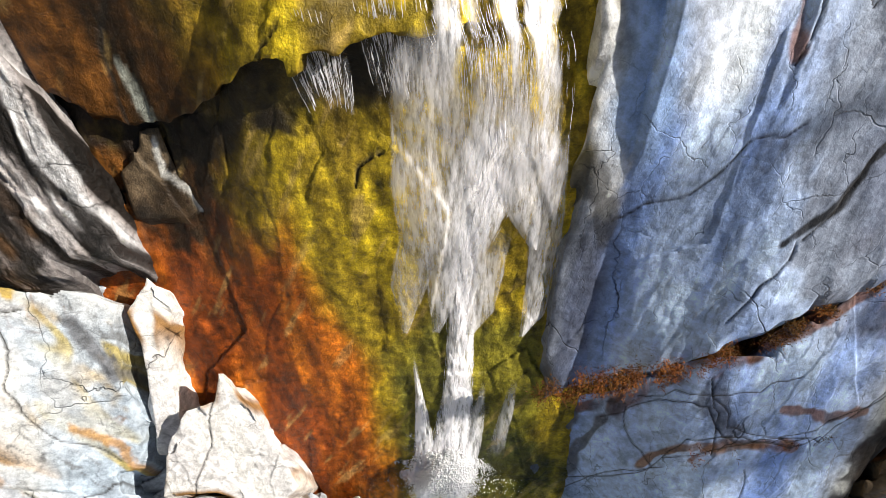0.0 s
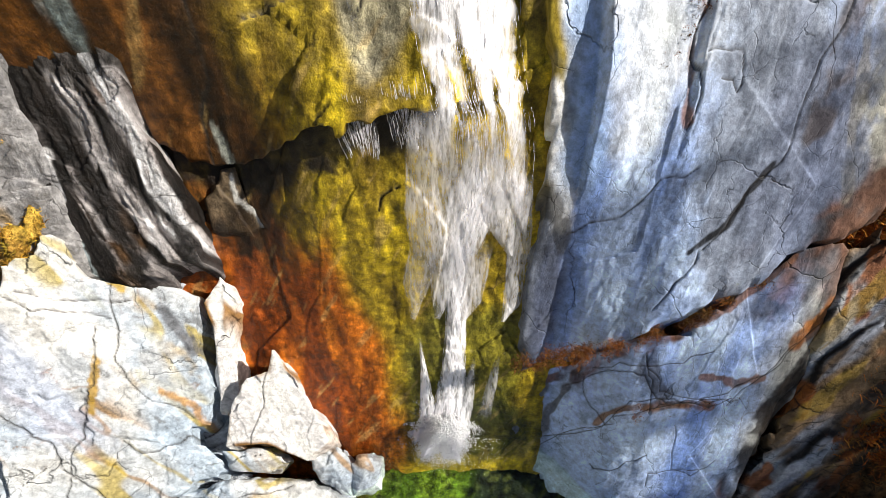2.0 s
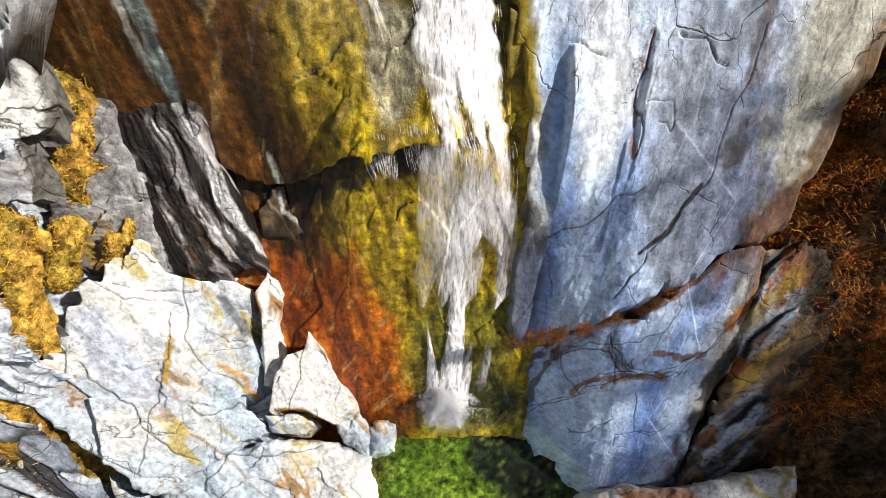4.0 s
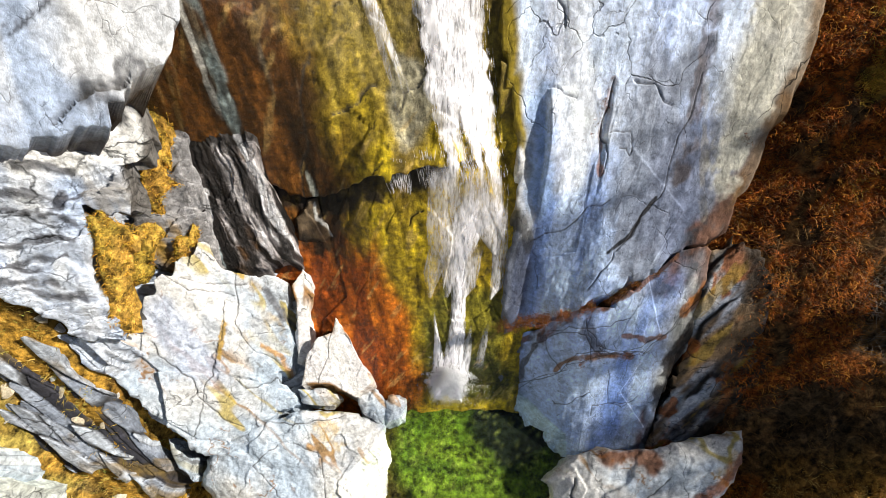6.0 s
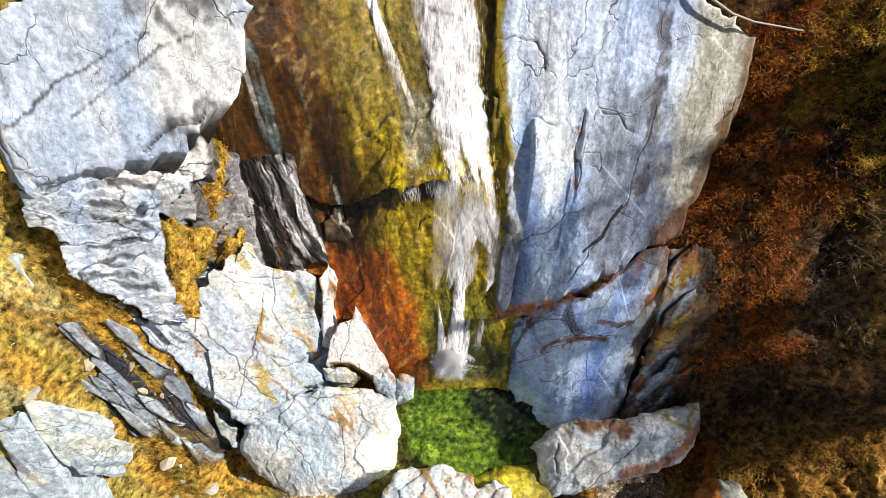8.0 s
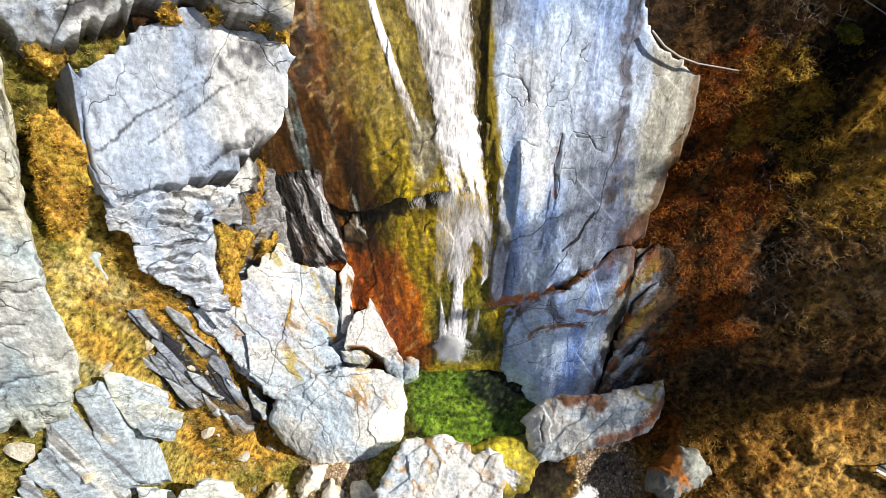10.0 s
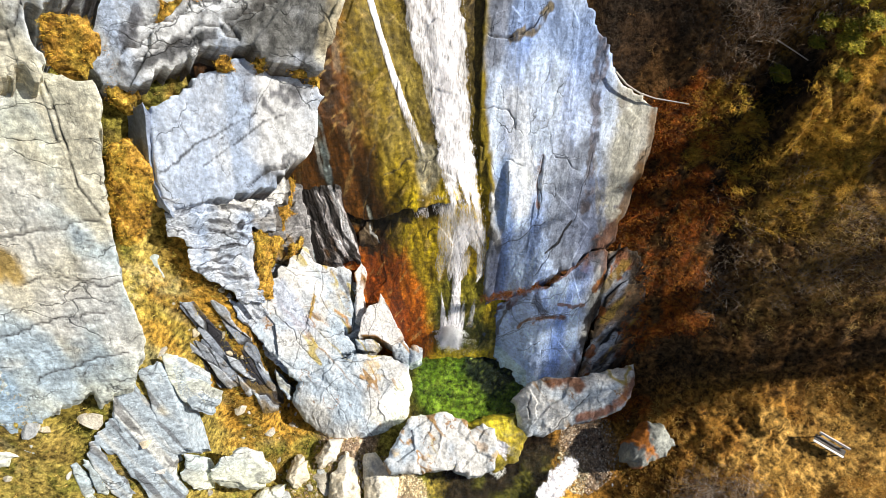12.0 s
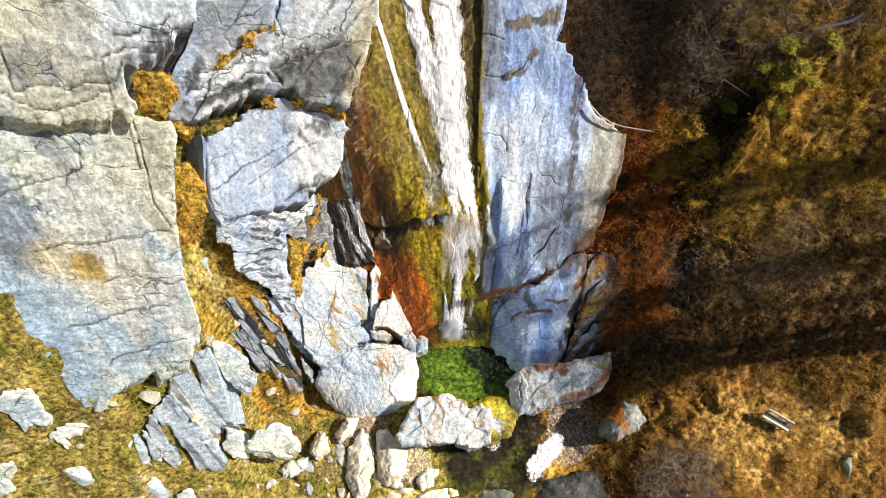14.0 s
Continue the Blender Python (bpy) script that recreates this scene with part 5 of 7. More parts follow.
# dark grey wash and wide marks: the beds' shaded face put into colour
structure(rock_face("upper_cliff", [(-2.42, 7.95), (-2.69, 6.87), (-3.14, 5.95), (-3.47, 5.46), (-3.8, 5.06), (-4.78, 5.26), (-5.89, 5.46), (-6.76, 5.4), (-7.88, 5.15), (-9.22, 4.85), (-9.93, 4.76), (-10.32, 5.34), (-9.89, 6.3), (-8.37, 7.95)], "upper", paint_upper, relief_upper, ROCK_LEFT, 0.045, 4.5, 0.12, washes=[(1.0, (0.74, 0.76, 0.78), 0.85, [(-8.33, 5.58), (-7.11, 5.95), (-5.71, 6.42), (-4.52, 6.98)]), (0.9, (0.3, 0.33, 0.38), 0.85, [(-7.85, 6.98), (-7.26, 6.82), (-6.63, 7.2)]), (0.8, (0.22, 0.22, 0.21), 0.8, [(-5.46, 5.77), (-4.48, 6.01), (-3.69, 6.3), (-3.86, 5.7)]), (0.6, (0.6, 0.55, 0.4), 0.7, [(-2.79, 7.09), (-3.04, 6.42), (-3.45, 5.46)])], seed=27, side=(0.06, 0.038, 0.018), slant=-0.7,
    cracks=[(0.06, 0.25, [(-8.85, 5.77), (-7.83, 6.07), (-6.97, 6.53), (-5.98, 6.87), (-5.63, 7.31)]), (0.05, 0.2, [(-9.24, 5.4), (-8.09, 5.77), (-7.07, 6.13), (-6.28, 6.3)]), (0.08, 0.3, [(-6.38, 5.83), (-5.86, 5.64), (-6.17, 5.95), (-4.81, 6.24), (-3.48, 6.53)]), (0.05, 0.2, [(-9.01, 5.21), (-7.78, 5.52), (-6.95, 5.83), (-6.29, 5.85)]), (0.05, 0.2, [(-5.71, 7.31), (-5.87, 6.98), (-5.75, 6.65)])],
    marks=[(0.45, (0.17, 0.17, 0.16), 0.85, [(-5.56, 5.68), (-4.88, 5.85), (-4.1, 6.04), (-3.56, 6.18)]), (0.35, (0.2, 0.2, 0.19), 0.85, [(-5.01, 5.58), (-4.14, 5.71), (-3.66, 5.83)]), (0.22, (0.12, 0.12, 0.14), 0.85, [(-8.53, 6.07), (-8.75, 5.77), (-9.09, 5.58)]), (0.14, (0.06, 0.06, 0.07), 0.85, [(-9.26, 5.02), (-8.02, 5.34), (-7.01, 5.58), (-6.23, 5.68)]), (0.3, (0.5, 0.42, 0.26), 0.7, [(-2.9, 6.87), (-3.14, 6.3), (-3.44, 5.58)])]), "pale diagonal-bedded cliff above a grassy ledge", "cliff")
structure(rock_face("left_cliff", [(-14.35, 3.17), (-13.42, 3.22), (-11.86, 3.3), (-10.27, 3.4), (-9.74, 3.31), (-8.76, 3.2), (-8.6, 2.98), (-8.89, 2.27), (-9.18, 1.52), (-9.37, 0.59), (-9.47, -0.26), (-9.43, -1.01), (-9.34, -1.48), (-9.54, -1.97), (-10.21, -2.84), (-11.3, -3.34), (-11.5, -2.99), (-13.21, -3.74), (-14.45, -4.29), (-14.78, -3.63), (-15.28, -2.27), (-15.53, -1.33), (-15.83, -0.9), (-16.55, -0.63)], "left", paint_left, relief_left, ROCK_LEFT, 0.042, 3.2, 0.12, 0.05, washes=[(1.6, (0.34, 0.48, 0.64), 0.85, [(-15.37, -1.03), (-14.92, -1.94), (-14.45, -2.92), (-14.05, -3.8)]), (0.9, (0.42, 0.53, 0.64), 0.75, [(-13.61, -1.13), (-12.71, -2.05), (-12.19, -2.71)]), (1.0, (0.64, 0.59, 0.46), 0.8, [(-13.56, 0.1), (-12.23, -0.06), (-10.96, -0.02)]), (0.8, (0.62, 0.58, 0.45), 0.85, [(-9.41, 2.94), (-9.39, 2.25), (-9.61, 1.25)]), (0.9, (0.17, 0.22, 0.3), 0.8, [(-14.46, 1.3), (-14.4, 0.8), (-14.27, 0.41)]), (0.6, (0.2, 0.23, 0.27), 0.7, [(-12.31, 2.69), (-12.04, 2.25), (-11.96, 1.9)]), (1.1, (0.66, 0.65, 0.6), 0.8, [(-12.27, 1.39), (-11.24, 1.05), (-11.76, 0.64)]), (0.8, (0.66, 0.65, 0.62), 0.7, [(-11.36, -1.06), (-10.11, -0.72), (-10.05, -1.66)]), (0.5, (0.5, 0.42, 0.25), 0.6, [(-13.95, 0.02), (-13.3, 0.11), (-13.1, -0.02)]), (0.45, (0.4, 0.26, 0.05), 0.9, [(-12.6, -0.02), (-12.31, -0.04)])], seed=28, slant=-0.5,
    cracks=[(0.05, 0.2, [(-9.77, 3.15), (-9.75, 2.7), (-9.77, 2.11), (-9.78, 1.5), (-9.52, 0.99)]), (0.04, 0.15, [(-14.36, 1.49), (-13.19, 1.87), (-12, 1.99), (-11.6, 2.15), (-11.61, 2.5), (-12.1, 2.81)]), (0.04, 0.15, [(-13.99, 0.29), (-12.9, 0.39), (-11.43, 0.58), (-10.31, 0.76), (-9.56, 0.88)]), (0.03, 0.12, [(-13.9, -1.76), (-12.69, -1.57), (-11.61, -1.22), (-10.25, -1.11)]), (0.03, 0.12, [(-12.24, -0.49), (-11.44, -0.32), (-10.2, -0.43), (-9.4, -0.26)]), (0.03, 0.1, [(-12.99, -2.72), (-12.09, -2.45), (-11.01, -2.17), (-9.96, -1.98)])]), "weathered pale grey-green cliff face with fine cracks", "cliff")
structure(rock_face("left_cliff", [(-14.43, 2.78), (-13.19, 2.9), (-12.28, 2.94), (-10.75, 2.97), (-9.57, 3.01), (-9.41, 3.25), (-9.59, 3.5), (-9.33, 4.04), (-8.27, 4.29), (-8.02, 4.59), (-7.28, 4.78), (-6.87, 5.74), (-12.91, 5.35)], "left_high", paint_left, relief_left, ROCK_LEFT, 0.05, 3.0, 0.08, 0.15, slant=-0.7, washes=[(2.2, (0.72, 0.66, 0.48), 0.7, [(-12.31, 4.54), (-11.69, 4.11), (-11.09, 3.86)]), (1.8, (0.64, 0.7, 0.76), 0.9, [(-9.93, 4.86), (-9.21, 4.54), (-8.25, 4.78), (-7.56, 5.09)]), (0.9, (0.62, 0.58, 0.44), 0.7, [(-12.14, 3.21), (-11.04, 3.35), (-10, 3.32)]), (0.5, (0.2, 0.23, 0.26), 0.8, [(-12.23, 3.89), (-11.87, 3.89), (-11.53, 3.86)]), (0.5, (0.3, 0.33, 0.33), 0.8, [(-10.75, 4.89), (-10.35, 4.85)])], seed=29,
    cracks=[(0.05, 0.2, [(-12.56, 4.06), (-12.57, 3.39), (-11.69, 3.53), (-11.11, 3.52), (-9.82, 3.73), (-9.47, 4.05)]), (0.05, 0.2, [(-12.97, 3.32), (-12.2, 3.1), (-11.08, 3.26), (-9.91, 3.53)]), (0.03, 0.12, [(-9.51, 4.5), (-8.58, 4.66), (-7.92, 4.89)]), (0.03, 0.12, [(-9.94, 4.16), (-9.18, 4.24), (-8.41, 4.32)])],
    # near-black marks paint the ledge's shadow and the dark overhanging joint
    marks=[(0.2, (0.06, 0.065, 0.07), 0.9, [(-9.33, 4.04), (-8.76, 4.18), (-8.3, 4.29)]), (0.35, (0.09, 0.09, 0.11), 0.9, [(-8.17, 4.36), (-7.68, 4.51), (-7.34, 4.64)]), (0.2, (0.25, 0.26, 0.22), 0.7, [(-10.94, 3.55), (-10.28, 3.71), (-9.71, 3.84)]), (0.8, (0.56, 0.52, 0.4), 0.5, [(-12.12, 4.37), (-11.21, 4.51), (-10.28, 4.38)])]), "upper weathered pale cliff with shadowed overhanging joints", "cliff")
for k, (outline, paint, plane) in enumerate([
    ([(-11.23, -2.84), (-10.48, -2.65), (-10.34, -3.28), (-10.18, -3.95), (-10.15, -4.66), (-10.21, -5.41), (-10.15, -6.41), (-11.23, -6.4), (-11.59, -5.42), (-11.82, -4.69), (-12.4, -4.52), (-12.19, -4.18), (-11.53, -3.66)], paint_banded, "grassy"),
    ([(-10.29, -2.79), (-10.37, -2.33), (-9.72, -1.99), (-9.47, -2.43), (-9.47, -3.24), (-9.47, -4.1), (-9.46, -4.55), (-10.14, -4.62), (-10.32, -3.86)], paint_banded, "grassy"),
    ([(-9.28, -1.81), (-8.84, -1.93), (-8.82, -2.72), (-8.57, -2.7), (-9.1, -3.39), (-9.29, -2.9), (-9.26, -2.27)], paint_banded, "grassy"),
    ([(-12.62, -4.7), (-12.21, -4.43), (-12.02, -5.23), (-11.74, -6.09), (-12.23, -6.28), (-12.58, -5.42)], paint_banded, "grassy"),
    ([(-9.31, 0.01), (-8.88, 0.12), (-8.61, -0.26), (-8.35, -0.76), (-7.99, -1.37), (-7.82, -2.07), (-8.1, -2.42), (-8.52, -1.76), (-8.83, -1.06), (-9.11, -0.45)], paint_fin, "fin"),
    ([(-8.4, 0.15), (-8, 0.15), (-7.78, -0.33), (-7.5, -1.06), (-7.21, -1.98), (-7.29, -2.56), (-7.71, -2.9), (-7.82, -2.07), (-7.96, -1.07), (-8.17, -0.37)], paint_fin, "fin"),
    ([(-9.48, -0.94), (-8.89, -0.77), (-8.65, -1.34), (-8.47, -2.03), (-8.94, -2.27), (-9.35, -1.64)], paint_fin, "fin"),
    ([(-9.51, -1.82), (-9.09, -1.74), (-8.87, -2.36), (-8.48, -2.45), (-8.75, -3), (-9.2, -3.12), (-9.52, -2.48)], paint_left, "grassy"),
    ([(-7.07, -1.36), (-6.74, -1.96), (-6.72, -2.32), (-6.95, -2.1)], paint_white, "white"),
    ([(-7.68, 0.3), (-7.26, 0.44), (-6.88, 0.3), (-7.44, -0.23), (-7.65, -0.17)], paint_slab, "fin"),
]):
    thing(rock_face("rock_slab", outline, plane, paint, relief_fin if plane == "fin" else relief_slab, ROCK_LEFT, 0.024, 2.2, 0.1, 0.06, seed=40 + k, lift=0.5 if plane == "fin" else 0.2), "long tilted slab of banded grey rock in the grass" if k > 3 else "long pale grey slab of rock in the grass", "rock")
for k, (outline, paint, label) in enumerate([
    ([(-2.7, -4.89), (-2.08, -3.75), (-1.6, -3.12), (-0.18, -2.96), (0.73, -3.33), (0.83, -4.2), (0.44, -4.9), (-0.04, -5.21), (-1.36, -5.36), (-2.48, -5.3)], paint_white, "rounded white boulder damming the pool"),
    ([(0.13, -4.8), (0.57, -3.76), (1.33, -3.39), (1.81, -3.6), (1.94, -4.59), (1.77, -5.21), (1.07, -5.46), (0.17, -5.31)], paint_white, "small rounded white boulder damming the pool"),
]):
    thing(rock_face("boulder", outline, "pool", paint, relief_white, ROCK, 0.03, 2.0, 0.3, 0.04, seed=50 + k, lift=0.22), label, "boulder", "boulders damming the pool")
for k, (outline, paint, plane, lift) in enumerate([
    ([(-5.02, -5.28), (-4.44, -4.49), (-3.96, -4.89), (-3.79, -6.32), (-4.09, -7.35), (-4.61, -8.1), (-5.14, -6.83)], paint_beige, "low", 0.3),
    ([(-3.77, -4.62), (-3.19, -4.49), (-2.16, -5.55), (-2.26, -6.45), (-2.74, -7.3), (-3.51, -6.84)], paint_beige, "low", 0.3),
    ([(-1.79, -6.79), (-1.25, -6.28), (-0.68, -6.38), (-0.79, -7.15), (-1.52, -7.3)], paint_beige, "low", 0.2),
    ([(-1.79, -7.73), (-1.11, -7.3), (-0.3, -7.15), (-0.03, -7.86), (-0.84, -8.36)], paint_beige, "low", 0.2),
    ([(-0.3, -7.15), (0.3, -7.31), (0.46, -7.74), (-0.03, -7.66)], paint_beige, "low", 0.1),
    ([(1, -7.74), (1.33, -7.31), (3.09, -7.31), (3.15, -8.12), (1.18, -8.24)], paint_dark, "low", 0.1),
    ([(-6.88, -5.54), (-6.64, -4.75), (-6.23, -4.62), (-5.92, -5.54), (-6.59, -5.85)], paint_beige, "low", 0.3),
    ([(-5.68, -4.62), (-5.23, -3.96), (-4.67, -3.96), (-4.93, -4.75), (-5.52, -5.15)], paint_beige, "low", 0.4),
    ([(-8.53, -6.44), (-7.96, -5.92), (-7.01, -5.74), (-7.12, -6.31), (-7.92, -6.7)], paint_left, "low", 0.1),
    ([(-9.38, -5.57), (-8.76, -4.88), (-7.59, -4.62), (-7.34, -5.42), (-7.87, -5.95), (-8.98, -5.79)], paint_left, "grassy", 0.15),
    ([(1.61, -6.85), (2.15, -6.72), (2.42, -7.06), (1.87, -7.26)], paint_dark, "low", 0.0),
    ([(-16.14, -6.53), (-15.42, -6.19), (-14.79, -6.77), (-15.08, -7.23), (-15.94, -7.16)], paint_left, "grassy", 0.15),
    ([(-13.91, -6.3), (-13.24, -6.41), (-12.52, -7.38), (-12.9, -7.89), (-13.59, -7.38)], paint_left, "grassy", 0.15),
    ([(-9.26, -7.03), (-8.79, -6.72), (-8.45, -6.95), (-8.97, -7.28)], paint_white, "low", 0.1),
]):
    thing(rock_face("rock", outline, plane, paint, relief_dome, ROCK, 0.03, 1.0, 0.18, 0.05, seed=60 + k, lift=lift), "beige angular rock lying on the bank" if paint is paint_beige else "grey rock lying on the bank", "rock", "rocks on the bank")
thing(rock_face("boulder", [(7.16, -4.83), (7.28, -4.1), (7.94, -3.43), (8.56, -3.55), (8.95, -4.29), (8.34, -4.85), (7.58, -5.16)], "right_floor", paint_lichen, relief_dome, ROCK, 0.03, 3.0, 0.3, 0.05, seed=80, lift=-0.5), "grey boulder with orange lichen beside the gravel", "boulder")
thing(rock_face("boulder", [(3.89, -7.75), (4.6, -6.86), (5.98, -6.47), (7.34, -6.55), (7.97, -7.37), (7.47, -8.88), (4.25, -8.88)], "low", paint_dark, relief_dome, ROCK, 0.04, 1.5, 0.4, 0.05, seed=81, lift=0.4), "large dark grey boulder in shade by the stream", "boulder")
structure(rock_face("mossy_sill", [(0.51, -4.2), (0.68, -3.33), (1.61, -3.02), (2.84, -2.75), (3.34, -3.95), (2.63, -4.85), (1.82, -5.36)], "pool", paint_sill, relief_dome, ROCK_WET, 0.04, 1.6, 0.3, seed=82, lift=-0.25), "yellow-brown algae-covered sill where the pool spills over", "ledge")

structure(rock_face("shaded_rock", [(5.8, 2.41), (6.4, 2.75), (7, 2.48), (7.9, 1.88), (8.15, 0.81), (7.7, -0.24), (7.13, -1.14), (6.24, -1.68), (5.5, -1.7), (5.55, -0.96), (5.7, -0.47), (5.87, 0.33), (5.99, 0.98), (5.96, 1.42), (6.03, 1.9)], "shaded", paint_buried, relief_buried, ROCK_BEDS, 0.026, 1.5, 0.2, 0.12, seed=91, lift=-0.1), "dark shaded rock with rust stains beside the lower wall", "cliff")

thing(rock_face("ledge_block", [(-3.16, 3.49), (-2.97, 3.52), (-2.91, 3.27), (-2.66, 3.12), (-2.72, 2.97), (-3.06, 2.93), (-3.5, 2.92), (-3.49, 3.21)], "chute", paint_block, relief_chip, ROCK_WET, 0.02, 1.2, 0.1, 0.04, seed=95, lift=0.08,
    washes=[(0.045, (0.75, 0.73, 0.68), 0.95, [(-3.07, 3.46), (-3.07, 3.25), (-2.84, 3.14), (-2.75, 3)])]), "brown wet block of rock crossed by a white vein")
for k, outline in enumerate([[(-14.01, -5.11), (-13.5, -4.98), (-13.52, -5.46), (-13.9, -5.65)], [(-13.27, -5.15), (-13, -5.06), (-12.86, -5.95), (-13.18, -6.14)], [(-12.92, -5.06), (-12.72, -4.95), (-12.45, -5.95), (-12.72, -6.14)], [(-14.22, -4.57), (-13.71, -4.39), (-13.57, -4.58), (-14, -4.73)], [(-9.09, -5.25), (-8.49, -4.74), (-7.63, -4.61), (-7.22, -4.89), (-7.14, -5.56), (-7.91, -5.85), (-9.14, -5.6)], [(-9.63, -4.65), (-9.25, -4.87), (-9.33, -5.6), (-9.84, -6), (-10, -5.41)], [(-13.49, -1.7), (-13.47, -2.24), (-13.59, -3.12), (-13.87, -3.43), (-14.08, -2.99)], [(-10.26, 1.08), (-9.82, 1.3), (-9.72, 0.81), (-10.18, 0.66)], [(-10.61, 0.36), (-10.31, 0.58), (-10.36, -0.24), (-10.69, -0.48)], [(-16.83, -3.84), (-15.91, -3.67), (-15.76, -4.53), (-16.68, -4.99), (-17.08, -4.42)], [(-15.96, -5.18), (-14.95, -4.61), (-14.55, -4.8), (-15.69, -5.54)], [(-12.39, -7.39), (-11.89, -7.2), (-11.62, -7.8), (-12.32, -8.18)], [(-18.48, -6.43), (-17.61, -6.1), (-17.64, -6.88), (-18.7, -7.56), (-19.3, -7.32)]]):
    thing(rock_face("rock_slab", outline, "strip" if k in (7, 8) else "grassy", paint_left, relief_slab, ROCK_LEFT, 0.035, 1.5, 0.1, 0.12, seed=120 + k, lift=0.2), "weathered grey-green rock showing through dry grass", "rock", "rocks in the dry grass")

structure(rock_face("slab_flank", [(-10.16, 4.93), (-8.87, 4.41), (-9.23, 3.52), (-9.19, 2.89), (-8.8, 2.22), (-9.35, 2.37), (-9.94, 3.19), (-10.35, 4.22)], "flank", paint_shaded_blue, relief_slab, ROCK_STREAKED, 0.04, 2.0, 0.05, seed=140, lift=0.1), "dark blue shaded flank of the pale slab", "cliff")
thing(rock_face("rock_slab", [(6.03, 7.01), (5.83, 7.75), (6.02, 8.24), (6.45, 8.2), (6.76, 7.72), (6.78, 7.11), (6.72, 6.72), (6.38, 6.83)], "bank", paint_fin, relief_slab, ROCK_STRATA, 0.035, 1.5, 0.2, seed=141, lift=0.1), "streaked grey-brown rock beside the red bracken", "rock")

for k, (outline, plane, lift, label) in enumerate([
    ([(-6.55, 2.29), (-6.43, 2.16), (-6.15, 2.08), (-6.29, 1.62), (-6.43, 1.36), (-6.4, 0.93), (-6.52, 0.37), (-6.74, 0.53), (-6.7, 1.07), (-6.58, 1.67), (-6.65, 1.94)], "ledges", 0.15, "strip of yellow moss between broken beds of rock"),
    ([(-5.84, 4.24), (-5.49, 4.36), (-5.45, 4.06), (-5.67, 3.67), (-5.81, 3.2), (-6.21, 2.88), (-6.39, 2.98), (-6.17, 3.38), (-6.21, 3.67), (-6.11, 3.99)], "grey", 0.3, "tuft of yellow moss beside the white rock block"),
    ([(-6.52, 2.68), (-6.22, 2.68), (-6.44, 2.23), (-6.83, 1.62), (-7.07, 1.73), (-6.79, 2.28)], "grey", 0.3, "strip of yellow moss beside the banded rock"),
    ([(-5.56, 2.8), (-5.5, 2.68), (-5.8, 2.22), (-6.03, 1.92), (-6.11, 2.01), (-5.85, 2.38)], "grey", 0.3, "narrow strip of yellow moss in a rock joint"),
    ([(-9.32, 4.04), (-8.4, 4.13), (-8.41, 3.81), (-8.9, 3.38), (-9.38, 3.33), (-9.59, 3.5)], "left_high", -0.35, "golden moss cushion in a notch of the cliff"),
    ([(-9.71, 5.89), (-9.28, 5.58), (-9.21, 4.89), (-9.66, 4.5), (-9.93, 4.76), (-9.82, 5.34)], "upper", -0.2, "golden moss in a joint of the cliff"),
    ([(-5.81, 5.4), (-5.41, 5.48), (-5.06, 5.31), (-5.4, 5.21)], "upper", -0.2, "golden moss tuft on a rock ledge"),
    ([(-4.95, 5.36), (-4.28, 5.41), (-3.82, 5.26), (-3.91, 5.08), (-4.51, 5.13)], "upper", -0.25, "golden moss tuft on a rock ledge"),
    ([(-6.61, 5.31), (-6.2, 5.36), (-6.14, 5.16), (-6.53, 5.13)], "upper", -0.2, "golden moss tuft on a rock ledge"),
    ([(-7.89, 5.97), (-7.36, 6.28), (-6.76, 6.62), (-6.01, 6.92), (-5.96, 6.83), (-6.65, 6.49), (-7.25, 6.14), (-7.76, 5.88)], "upper", 0.15, "thin line of moss in a diagonal crack"),
    ([(-10.14, 3.7), (-9.56, 3.72), (-9.26, 3.29), (-9.27, 2.7), (-9.72, 1.99), (-10.23, 1.49), (-10.68, 1.64), (-10.58, 2.59)], "strip", 0.75, "thick orange-gold grass cushion beside the blue slab"),
]):
    moss_cushion(outline, plane, lift, label, 170 + k)

thing(rock_face("earth_ridge", [(11.39, 5.15), (11.19, 5.69), (11.24, 6.17), (11.59, 6.47), (11.8, 6.31), (11.77, 5.77), (11.8, 5.11)], "bank", paint_moss, relief_moss, EARTH, 0.035, 2.0, 0.15, 0.2, seed=190, lift=0.7), "crumbling ridge of earth topped with golden grass", "earth bank")
CUSHIONS.append(bpy.data.objects["earth_ridge"])


# ---- water ----


def flat_water(name, outline, z, mat, label):
    pts = roughened(outline, 0.05, 7)
    bm = bmesh.new()
    bm.faces.new([bm.verts.new((px, py, z)) for px, py in pts])
    bmesh.ops.triangulate(bm, faces=bm.faces[:])
    ob = bm_part(name, bm, mat)
    ob.visible_shadow = False
    return tagged(ob, label, "water", "", "structure")


flat_water("pool", [(-2.22, -1.38), (-1.82, -0.68), (-1.13, 0.46), (1.98, 0.6), (3.19, -0.83), (3.26, -2.48), (2.67, -3.81), (0.51, -4.2), (-1.91, -4.07), (-2.47, -3.01)], 0.0, POOL_WATER, "clear green pool below the waterfall")
flat_water("stream", [(-2.78, -5.27), (-1.12, -4.75), (1.66, -4.62), (4.47, -4.08), (5.79, -5.29), (5.41, -7.11), (4.25, -8.62), (-2.71, -8.6), (-1.39, -6.84)], -1.22, POOL_WATER, "shallow clear stream running from the pool")


def chute_surface(x, y):
    """The rock under the water: the step's upper face down to its lip, then the lower chute."""
    top = height("chute_top", x, y) + relief_chute_top(x, y, 0)
    low = height("chute", x, y) + relief_chute_low(x, y, 0)
    lip = step(3.15, 3.55, y - 0.12 * x)
    return np.where((y < 4.05) | (x > 1.0) & (y < 5.0), np.maximum(low + (top - low) * lip, low), top)


